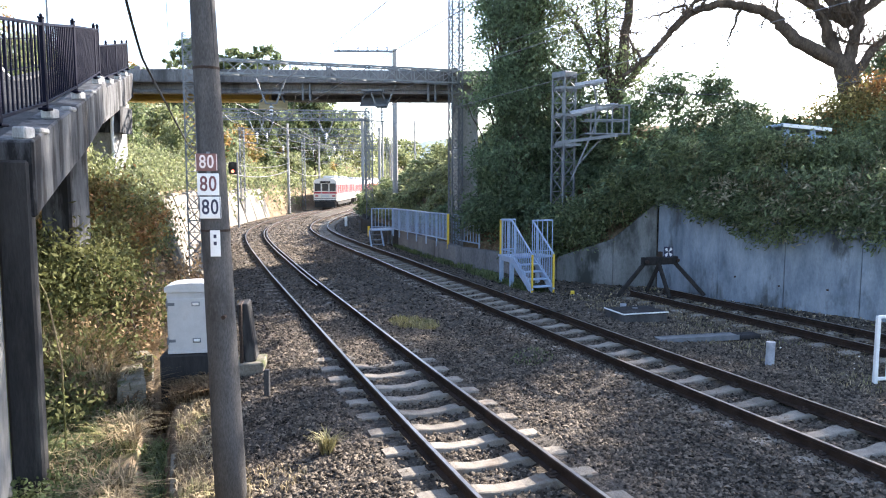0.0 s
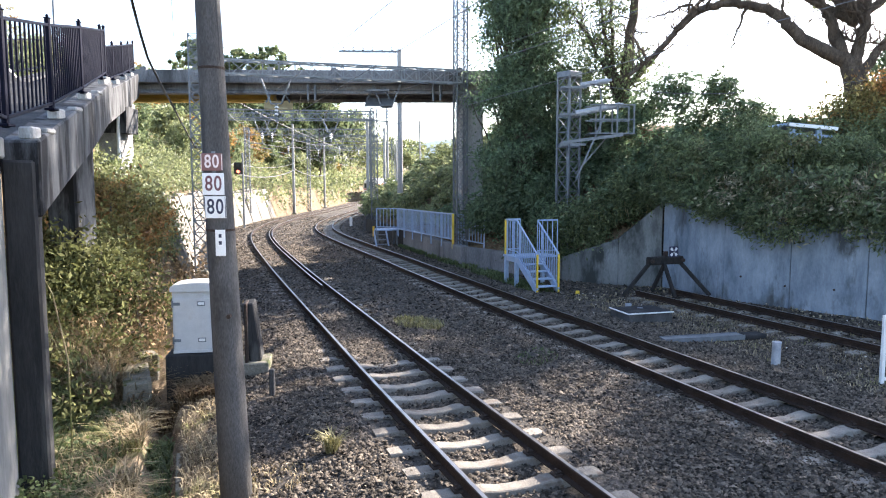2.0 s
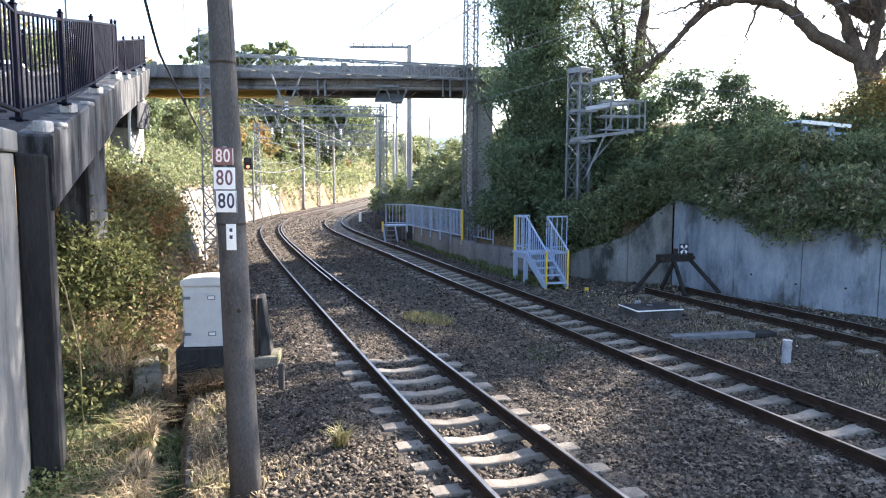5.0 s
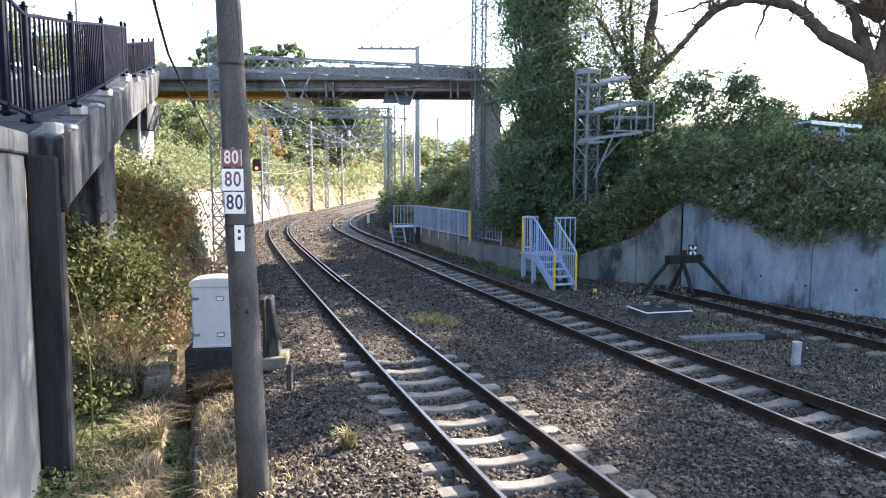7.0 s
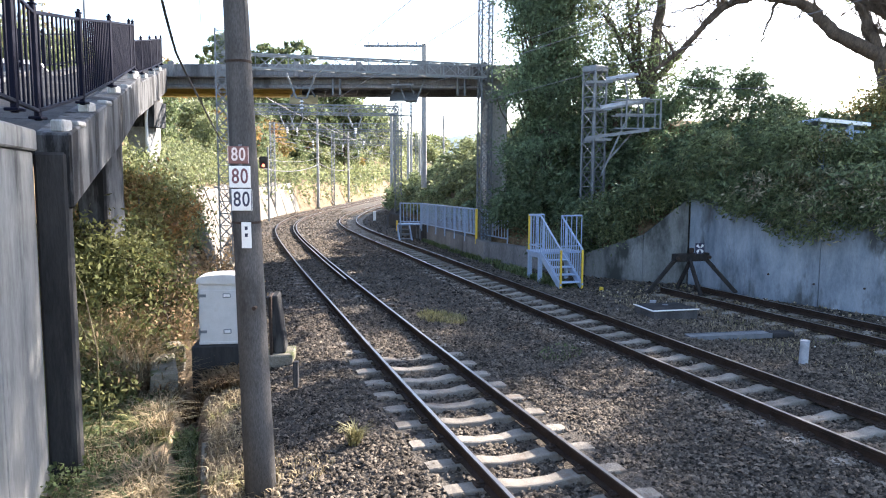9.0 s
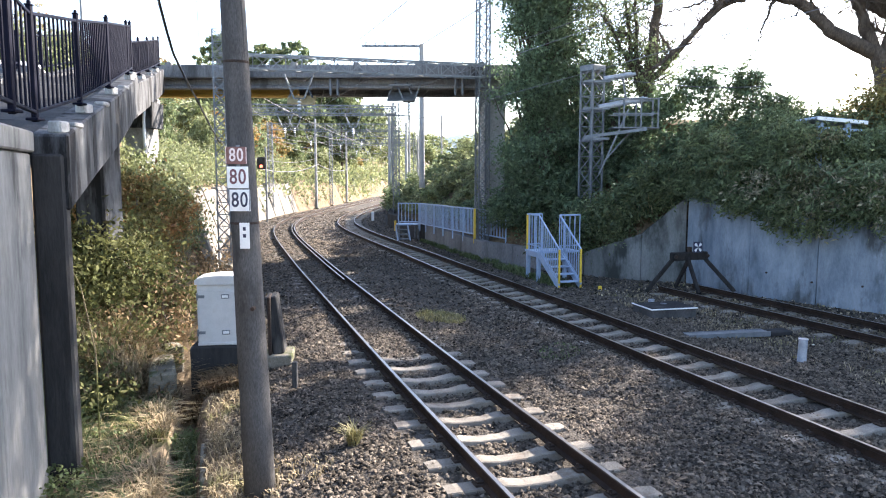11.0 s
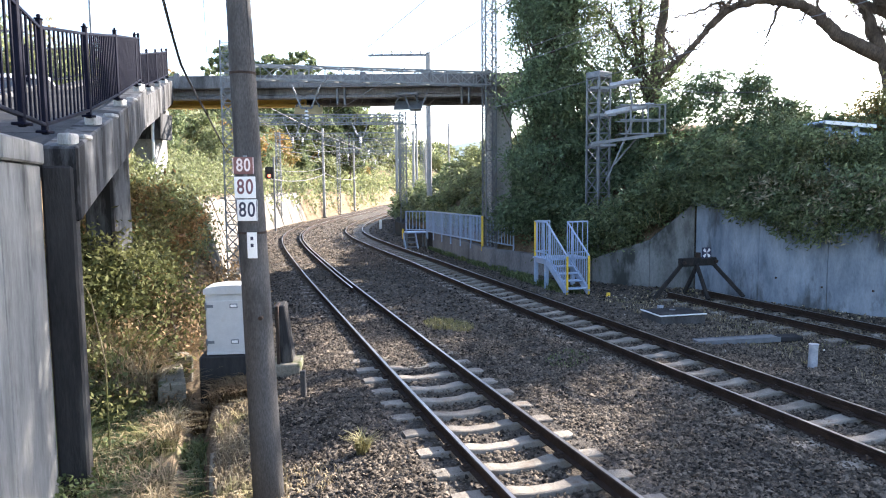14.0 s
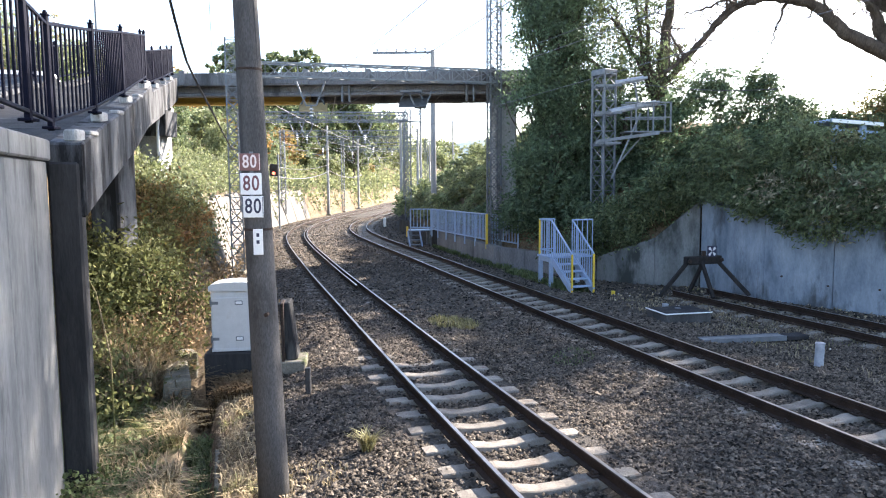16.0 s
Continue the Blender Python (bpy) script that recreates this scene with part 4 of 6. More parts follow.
    # unseen leaf clumps, added overhead to shade the ballast, abutment and footway
    lb = [(14.6, 22.8, 11.6, 0.9), (22.0, 24.8, 11.6, 1.9), (18.4, 26.9, 11.5, 1.6), (17.0, 30.0, 11.8, 1.8), (19.5, 29.5, 11.8, 1.7), (12.9, 21.8, 10.3, 0.7), (11.2, 21.0, 10.6, 0.8), (10.0, 19.8, 11.0, 1.4), (13.0, 19.3, 11.5, 1.2), (18.9, 20.8, 10.0, 1.7), (17.0, 19.0, 10.0, 1.2), (18.3, 18.0, 10.0, 1.6), (20.5, 18.5, 10.0, 1.8), (15.0, 22.9, 11.0, 1.0), (21.0, 16.0, 9.6, 1.7), (8.0, 16.6, 10.8, 1.7), (9.3, 18.3, 10.6, 1.3), (6.8, 15.4, 10.6, 1.2), (14.3, 21.9, 9.6, 0.7), (9.1, 20.8, 13.3, 1.5), (8.5, 22.6, 13.4, 1.5), (7.9, 24.3, 13.3, 1.5), (7.3, 26.0, 13.4, 1.5), (6.7, 27.6, 13.4, 1.4)]
    lb = [(a - o.x, b - o.y, c - o.z, q, q, q * 0.75) for a, b, c, q in lb]
    leaf_cloud("crown", lb, 66000, 0.08, LEAF_MID, e, 41)
    e = plant("bare_tree", 7.2, 26.3, "bare grey tree with forking limbs above the thicket", "tree")
    o = e.matrix_basis.translation
    bm = bmesh.new()
    s = limb(bm, [P(7.3, 26.3, 4.6), P(7.3, 26.3, 6.6), P(7.5, 26.2, 8.4), P(7.7, 26, 10.6)], 0.3, 0.13, 0.05, 21)
    twigs(bm, s, 18, 1.5, 0.035, 22, 3)
    s = limb(bm, [P(7.3, 26.3, 6.3), P(8.2, 26, 7.3), P(9.2, 25.8, 8.6), P(9.8, 25.6, 9.3), P(11, 25.4, 9.8)], 0.15, 0.04, 0.05, 23)
    twigs(bm, s, 14, 1.3, 0.03, 24)
    for i, (x, z) in enumerate(((6.2, 10.0), (5.4, 9.2), (6.7, 11.2))):
        s = limb(bm, [P(7.2, 26.3, 5.6 + 0.4 * i), P((7 + x) / 2, 26.2, 7.6), P(x, 26, z)], 0.12, 0.04, 0.06, 25 + i)
        twigs(bm, s, 14, 1.3, 0.03, 30 + i, 3)
    part("trunk", bm, BARK, e, smooth=True)
    leaf_cloud("crown", [(-1.2, 0, 4.2, 1.4, 1.2, 1.6), (-0.2, 0, 2.0, 1.4, 1.2, 1.2), (-1.5, 0, 6.2, 1.0, 1.0, 1.2)], 12000, 0.06, LEAF_MID, e, 42)


spreading_trees()
crowned_tree("bank_shrub", 12.4, 20.1, [(11.9, 20.0, 4.85, 0.6, 0.5, 0.5), (12.5, 20.0, 5.15, 0.6, 0.5, 0.5), (13.1, 20.0, 5.3, 0.7, 0.5, 0.6), (12.6, 19.8, 4.4, 0.7, 0.5, 0.5), (13.5, 19.8, 4.7, 0.7, 0.5, 0.6), (14.2, 20.2, 5.4, 0.7, 0.6, 0.7)], 17000, 0.05, LEAF_RUST, "olive and brown shrub at the foot of the spreading tree", 0.06, 64)
crowned_tree("bank_shrub", 13.2, 18.9, [(12.2, 18.9, 4.15, 0.6, 0.5, 0.35), (12.9, 18.7, 4.4, 0.6, 0.5, 0.4), (13.6, 18.6, 4.6, 0.7, 0.5, 0.45), (11.4, 19.9, 4.4, 0.4, 0.4, 0.3)], 8000, 0.05, LEAF_SUN, "sunlit yellow-green shrub on the railway bank", 0.05, 68)
crowned_tree("bank_shrub", 10.8, 20.6, [(10.4, 20.4, 3.85, 0.6, 0.5, 0.4), (11.2, 20.2, 3.6, 0.6, 0.4, 0.35), (9.6, 20.8, 4.3, 0.7, 0.5, 0.5), (9.9, 21.4, 4.6, 0.5, 0.4, 0.3)], 7000, 0.045, LEAF_MID, "bamboo shrub half hiding the small shelter", 0.04, 66)
crowned_tree("bank_shrub", 10.2, 18.5, [(9.2, 18.7, 3.85, 0.5, 0.4, 0.45), (9.8, 18.5, 3.8, 0.5, 0.4, 0.35), (10.5, 18.3, 3.55, 0.5, 0.4, 0.4), (11.1, 18.2, 3.7, 0.5, 0.4, 0.45)], 8000, 0.045, LEAF_MID, "bamboo shrub growing round the small shelter", 0.04, 69)
crowned_tree("evergreen_tree", 15.4, 22.9, [(14.7, 22.8, 6.0, 0.8, 0.7, 0.7), (15.4, 22.6, 7.0, 0.9, 0.8, 0.8), (14.4, 22.9, 5.3, 0.7, 0.7, 0.6), (16.2, 22.4, 6.2, 1.0, 0.8, 1.0), (15.0, 22.8, 6.7, 0.6, 0.6, 0.5)], 14000, 0.055, LEAF_DARK, "dark evergreen tree behind the spreading tree", 0.1, 67)

# ---- trees beyond the bridge and up the left bank ----
def far_trees():
    r = random.Random(5)
    spots = []
    for y in range(34, 150, 6):
        for k in range(3):
            u = -7.5 - k * 4.5 - r.uniform(0, 3)
            x, yy, h = on_line(y + r.uniform(-2, 2), u)
            spots.append((x, yy, r.uniform(2.2, 4.2) + 0.9 * k))
    for i, (x, y, hgt) in enumerate(spots):
        z = gz1(x, y)
        R = hgt * 0.42
        blobs = [(x + r.uniform(-.7, .7) * R, y + r.uniform(-.7, .7) * R, z + hgt * r.uniform(0.3, 0.95), R * r.uniform(.6, 1), R * r.uniform(.6, 1), R * r.uniform(.6, 1)) for _ in range(5)]
        near = y < 60
        crowned_tree("bank_tree", x, y, blobs, 4600 if near else 2800, 0.10 if near else 0.17, (LEAF_SUN, LEAF_SUN, LEAF_MID, LEAF_RUST)[i % 4], "sunlit yellow-green tree on the railway bank", 0.08, 50 + i)


far_trees()
for i, (x, y, h, R) in enumerate(((-23, 93, 14, 4.5), (-29, 92, 12, 5), (-16.5, 111, 20, 4.5), (-36, 84, 7, 5), (-20, 140, 13, 6), (-27, 150, 15, 8), (-21, 118, 10, 5), (-24, 130, 13, 7), (-31, 112, 12, 7), (-46, 104, 11, 7))):
    z = gz1(x, y)
    rr = random.Random(100 + i)
    blobs = [(x + rr.uniform(-.8, .8) * R, y + rr.uniform(-.5, .5) * R, z + h * rr.uniform(0.2, 0.9), R * .5, R * .5, R * .42) for _ in range(9)]
    crowned_tree("hillside_tree", x, y, blobs, 9000, 0.3, LEAF_MID, "tall broad-leaved tree on the hillside beyond the bridge", 0.25, 130 + i)


def build_hills():
    r = np.random.default_rng(8)
    xs = np.linspace(-500, 700, 140)
    ys = np.linspace(520, 900, 24)
    gx, gy = np.meshgrid(xs, ys)
    prof = 39 + 10 * np.sin(gx * 0.012) + 6 * np.sin(gx * 0.041 + 1)
    gz = prof * np.sin(np.clip((gy - 520) / 200, 0, 1) * math.pi / 2) + r.normal(0, 1.3, gx.shape) - 3
    n = len(xs)
    i = (np.arange(len(ys) - 1)[:, None] * n + np.arange(n - 1)[None, :]).ravel()
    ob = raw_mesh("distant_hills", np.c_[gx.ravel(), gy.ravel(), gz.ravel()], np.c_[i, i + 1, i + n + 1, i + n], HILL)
    tagged(ob, "distant wooded hills with haze painted into their blue-green colour", "hill", kind="structure")


build_hills()

# ---- shrubs and grass on the left verge ----
crowned_tree("verge_shrub", -7.3, 16.6, [(-7.2, 16.4, 1.3, 0.8, 1.1, 0.9), (-7.9, 17.2, 2.2, 0.8, 1.0, 0.7), (-6.9, 17.6, 1.9, 0.5, 0.8, 0.7), (-7.0, 15.4, 0.7, 0.7, 0.9, 0.9), (-8.0, 15.6, 1.3, 0.8, 0.9, 0.9), (-7.4, 17.0, 2.6, 0.5, 0.6, 0.4)], 22000, 0.05, LEAF_RUST, "rust and green autumn shrub on the verge above the ditch", 0.06, 61)
crowned_tree("bramble", -5.4, 13.2, [(-5.2, 13.0, 0.0, 0.4, 0.5, 0.35), (-5.7, 13.9, 0.5, 0.5, 0.6, 0.4), (-5.0, 14.8, 0.4, 0.4, 0.7, 0.4), (-6.0, 12.2, 0.1, 0.5, 0.5, 0.45), (-5.6, 11.4, -0.3, 0.4, 0.5, 0.35), (-5.3, 15.6, 0.9, 0.5, 0.6, 0.4)], 4200, 0.042, FERN, "tangled rust-brown bramble on the slope behind the cabinet", 0.02, 91)
crowned_tree("bramble", -5.8, 12.6, [(-5.5, 12.4, 0.0, 0.5, 0.5, 0.4), (-6.2, 13.2, 0.6, 0.5, 0.6, 0.5), (-5.4, 14.2, 0.5, 0.5, 0.6, 0.4), (-5.9, 11.2, -0.2, 0.4, 0.5, 0.4), (-5.4, 10.4, -0.45, 0.4, 0.5, 0.3)], 4200, 0.05, LEAF_OLIVE, "olive bramble leaves among the dead stalks", 0.02, 92)
crowned_tree("verge_shrub", -9.2, 21.0, [(-9.2, 21, 2.2, 1.1, 1.3, 1.2), (-8.4, 21.6, 1.5, 0.7, 1.1, 1.1), (-9.8, 21, 3.0, 0.9, 1.1, 0.8), (-8.6, 20.6, 2.7, 0.5, 0.6, 0.5)], 18000, 0.06, LEAF_SUN, "bright yellow-green shrub beneath the footway", 0.06, 62)
crowned_tree("verge_shrub", -6.3, 13.8, [(-6.5, 14.1, 1.0, 0.8, 1.1, 0.8), (-6.9, 12.9, 0.9, 0.7, 1.0, 1.0), (-7.3, 13.6, 1.5, 0.6, 0.7, 0.6), (-7.0, 14.4, 1.8, 0.5, 0.6, 0.5), (-6.6, 13.0, 1.5, 0.5, 0.5, 0.5), (-6.9, 13.2, 1.0, 0.5, 0.5, 0.6)], 15000, 0.052, LEAF_OLIVE, "straggling olive green shrub beside the ditch", 0.03, 63)


def dry_stem():
    bm = bmesh.new()
    tube(bm, [(-4.75, 9.3, gz1(-4.75, 9.3) - 0.1), (-4.72, 9.25, 0.6), (-4.85, 9.2, 1.5), (-5.1, 9.2, 2.0), (-5.3, 9.25, 2.2)], [0.012, 0.011, 0.009, 0.007, 0.004], 6)
    tagged(part("dry_stem", bm, DRY), "long arching bleached stem rising from the verge", "plant stem")


dry_stem()


def verge_grass():
    r = np.random.default_rng(71)
    def patch(n, ylo, yhi, ulo, uhi):
        y = r.uniform(ylo, yhi, n)
        u = r.uniform(ulo, uhi, n)
        k = np.array([noise.noise(Vector((a * 0.9, b * 0.9, 0))) for a, b in zip(u, y)])
        keep = k + r.uniform(-0.25, 0.35, n) > 0
        y, u = y[keep], u[keep]
        x = np.interp(y, LINE_Y, LINE_X) + u * 1.055
        return x, y, ground_z(x, y)
    blades("dry_grass", *patch(20000, 6.0, 17, -5.6, -3.8), 0.28, DRY, 72, "tangled straw-coloured dry grass on the verge", lean=1.2, width=0.008)
    blades("dry_grass", *patch(7000, 6.0, 11.5, -4.7, -3.78), 0.36, DRY, 84, "straw-coloured grass flopping over the edge of the ditch", lean=1.5, width=0.007)
    blades("tall_dry_grass", *patch(12000, 11.2, 15.0, -5.2, -3.9), 0.75, DRY, 76, "tall bleached grass stalks leaning over the ditch", lean=1.1, width=0.007)
    blades("tall_dry_grass", *patch(12000, 11.0, 16.8, -5.7, -4.2), 0.95, DRY, 88, "tall straw-coloured stalks on the slope behind the cabinet", lean=0.7, width=0.007)
    blades("brown_ferns", *patch(4500, 12.2, 16.8, -5.3, -4.2), 0.9, FERN, 89, "tall rust-brown dead bracken on the slope", lean=0.8, width=0.010)
    blades("green_weeds", *patch(4000, 11.5, 16.8, -5.6, -4.5), 1.0, GREEN_G, 90, "long green stems among the dead bracken", lean=0.8, width=0.010)
    blades("brown_ferns", *patch(14000, 11.0, 15.0, -5.0, -3.9), 0.55, FERN, 85, "dead rust-brown ferns on the bank behind the cabinet", lean=1.3, width=0.010)
    blades("brown_ferns", *patch(6000, 10.9, 11.9, -3.9, -2.7), 0.26, FERN, 86, "dead rust-brown ferns below the cabinet plinth", lean=1.3, width=0.009)
    blades("green_weeds", *patch(6000, 8.0, 16, -6.6, -4.9), 0.55, GREEN_G, 77, "tall green weeds among the dry grass", lean=0.9, width=0.014)
    blades("dry_grass", *patch(5000, 6.0, 11.5, -3.25, -2.5), 0.12, DRY, 73, "short dry grass beside the concrete pole", lean=1.5, width=0.007)
    blades("green_weeds", *patch(15000, 7.0, 12, -5.8, -4.0), 0.3, GREEN_G, 74, "green weeds among dry grass by the ditch", lean=1.0, width=0.011)
    blades("green_weeds", *patch(5200, 6.0, 10.0, -3.7, -3.38), 0.3, GREEN_G, 87, "dark green weeds growing in the drain", lean=1.0, width=0.012)
    blades("trackside_grass", *patch(9000, 20, 34, 6.0, 6.7), 0.2, GREEN_G, 75, "thin green grass at the foot of the low wall", lean=0.7)
    blades("trackside_grass", *patch(9000, 9, 19, 6.4, 9.5), 0.09, DRY, 78, "sparse dead grass between the tracks and the siding", lean=1.0, width=0.006)
    blades("tall_dry_grass", *patch(8000, 11.5, 15.5, -6.6, -4.4), 0.75, DRY, 81, "tall bleached grass stalks growing through the shrubs", lean=0.7, width=0.008)
    blades("green_weeds", *patch(7000, 10.5, 15, -6.8, -4.4), 0.6, GREEN_G, 82, "long green grass blades in front of the shrubs", lean=1.1, width=0.009)
    n = 900
    y = r.uniform(8, 20, n)
    x = np.interp(y, RIGHT_Y, RIGHT_X) - np.abs(r.normal(0, 3.0, n)) - 0.15
    tagged(leaves_at("leaf_litter", np.c_[x, y, ground_z(x, y) + 0.04], 0.03, LITTER, None, r, 1.4, 0.0), "pale fallen leaves scattered over the ballast", "leaf litter", kind="stuff")
    n = 5200
    q = r.uniform(7.2, 11.2, n)
    w = r.uniform(-5.7, -4.3, n)
    x = np.interp(q, LINE_Y, LINE_X) + w * 1.055
    k = np.array([noise.noise(Vector((a * 1.3, b * 1.3, 5))) for a, b in zip(x, q)]) > 0.02
    tagged(leaves_at("broad_weeds", np.c_[x, q, ground_z(x, q) + r.uniform(0.03, 0.32, n)][k], 0.045, GREEN_G, None, r, 1.5, 0.0), "low broad-leaved green weeds by the ditch", "weeds", kind="stuff")
    n = 900
    y = r.uniform(8.5, 21, n)
    x = np.interp(y, RIGHT_Y, RIGHT_X) - 0.15 - 4.2 * r.random(n) ** 1.6
    tagged(leaves_at("fallen_leaves", np.c_[x, y, ground_z(x, y) + r.uniform(0.035, 0.06, n)], 0.045, DRY, None, r, 1.5, 0.0), "pale dry leaves fallen on the ballast beside the siding", "leaves", kind="stuff")
    n = 2200
    y = r.uniform(9.5, 17, n)
    x = np.interp(y, RIGHT_Y, RIGHT_X) - r.uniform(2.6, 5.4, n)
    k = np.array([noise.noise(Vector((a * 0.9, b * 0.9, 8))) for a, b in zip(x, y)]) > 0.08
    blades("withered_weeds", x[k], y[k], ground_z(x[k], y[k]), 0.13, EARTH, 83, "thin brown withered weeds in the ballast", "weeds", lean=1.1, width=0.006)
    n = 3000
    y = r.uniform(9, 23, n)
    x = np.interp(y, RIGHT_Y, RIGHT_X) + r.uniform(-0.1, 3.5, n)
    blades("dead_bamboo_stems", x, y, ground_z(np.maximum(x, np.interp(y, RIGHT_Y, RIGHT_X) + 1.0), y) + r.uniform(0.2, 1.1, n), 0.3, DRY, 79, "bleached dead bamboo leaves in the thicket", "thicket", lean=1.5, width=0.012)
    for cx, cy, n, rx, ry, h, m, lab in ((-0.15, 15.4, 1100, 0.55, 0.7, 0.14, TUFT, "low yellow-green grass tuft growing in the ballast"), (-1.1, 8.05, 160, 0.07, 0.07, 0.26, TUFT, "small yellow-green grass tuft in the ballast"), (2.0, 12.4, 320, 0.4, 0.5, 0.07, GREEN_G, "thin green weeds growing in the ballast"), (-1.75, 7.5, 300, 0.5, 0.4, 0.09, DRY, "flattened dry grass tuft beside the pole")):
        t = r.uniform(0, 6.28, n)
        q = np.sqrt(r.random(n))
        x, y = cx + rx * q * np.cos(t), cy + ry * q * np.sin(t)
        blades("grass_tuft", x, y, ground_z(x, y), h, m, 80 + n, lab, "grass", lean=0.8, width=0.008)


verge_grass()


# ---- concrete pole with its speed signs ----
def digits(name, text, height, m, parent, material, squeeze=0.78):
    """Lettering as a thin mesh in the local xz plane, centred."""
    cu = bpy.data.curves.new(name, "FONT")
    cu.body, cu.size, cu.align_x, cu.align_y = text, height * 1.38, "CENTER", "CENTER"
    cu.extrude, cu.offset, cu.space_character = 0.0012, height * 0.018, 1.12
    tmp = bpy.data.objects.new(name, cu)
    scene.collection.objects.link(tmp)
    bpy.context.view_layer.update()
    me = bpy.data.meshes.new_from_object(tmp.evaluated_get(bpy.context.evaluated_depsgraph_get()))
    bpy.data.objects.remove(tmp)
    me.transform(Matrix.Diagonal((squeeze, 1, 1, 1)))
    me.transform(Matrix.Rotation(math.pi / 2, 4, "X"))
    me.materials.clear()
    me.materials.append(material)
    ob = new(name, me)
    ob.parent = parent
    ob.matrix_basis = m
    return ob


def build_pole():
    e = thing("utility_pole", -1.99, 7.2, -0.55, "weathered grey concrete pole leaning slightly beside the track", "pole")
    bm = bmesh.new()
    pts = [Vector((-0.028 * z, 0, z)) for z in np.linspace(0, 8.2, 10)]
    tube(bm, pts, [0.165 - 0.0085 * p.z for p in pts], 24)
    part("shaft", bm, POLE_C, e, smooth=True)
    for z in (3.02, 4.62):
        bm = bmesh.new()
        r = 0.166 - 0.0085 * z
        rod(bm, (-0.028 * z, 0, z - 0.012), (-0.028 * z, 0, z + 0.012), r + 0.004, seg=24)
        part("steel_band", bm, CLIP, e)
    bm = bmesh.new()
    rod(bm, (0.02, -0.13, 2.16), (0.02, -0.19, 2.16), 0.02, seg=8)
    rod(bm, (0.02, -0.185, 2.16), (0.02, -0.20, 2.16), 0.022, seg=8)
    part("bolt", bm, CLIP, e)
    # a cable clipped down the side
    bm = bmesh.new()
    tube(bm, [(0.10 - 0.028 * z, -0.06, z) for z in np.linspace(4.0, 8, 6)], [0.01] * 6, 6)
    part("cable", bm, CABLE, e)
    s = thing("speed_sign", -2.075, 7.035, 2.59, "three stacked speed limit plates reading 80 on the pole", "sign")
    for z, h, dx, back, ink in ((0.556, 0.17, -0.022, RED_P, PINK), (0.34, 0.215, -0.012, WHITE_P, INK_RED), (0.112, 0.215, 0.0, WHITE_P, INK)):
        bm = bmesh.new()
        box(bm, (dx, 0, z), (0.212, 0.012, h), bevel=0.004)
        p = part("plate", bm, back, s, "faded red plate" if back is RED_P else "white plate")
        digits("numeral", "80", 0.15 if h > 0.2 else 0.13, pose(dx + 0.002, -0.0085, z), p, ink, 0.76)
        for k in (-1, 1):
            bm = bmesh.new()
            box(bm, (dx + k * 0.1005, -0.0065, z), (0.006, 0.003, h - 0.012))
            part("border", bm, ink if ink is not INK_RED else WHITE_P, p)
    bm = bmesh.new()
    box(bm, (-0.01, 0.05, 0.33), (0.03, 0.08, 0.66))
    part("bracket", bm, STEEL, s)
    s = thing("pole_plate", -2.03, 7.02, 2.22, "small white pole plate with dark marks", "sign")
    bm = bmesh.new()
    box(bm, (0, 0, 0.13), (0.098, 0.01, 0.26), bevel=0.003)
    p = part("plate", bm, WHITE_P, s)
    for z, w in ((0.2, 0.028), (0.13, 0.03)):
        bm = bmesh.new()
        box(bm, (0, -0.006, z), (w, 0.003, 0.036))
        part("mark", bm, INK, p)
    bm = bmesh.new()
    rod(bm, (0, 0.07, 0.03), (0, 0.0, 0.03), 0.012, seg=8)
    part("bracket", bm, STEEL, s)


build_pole()


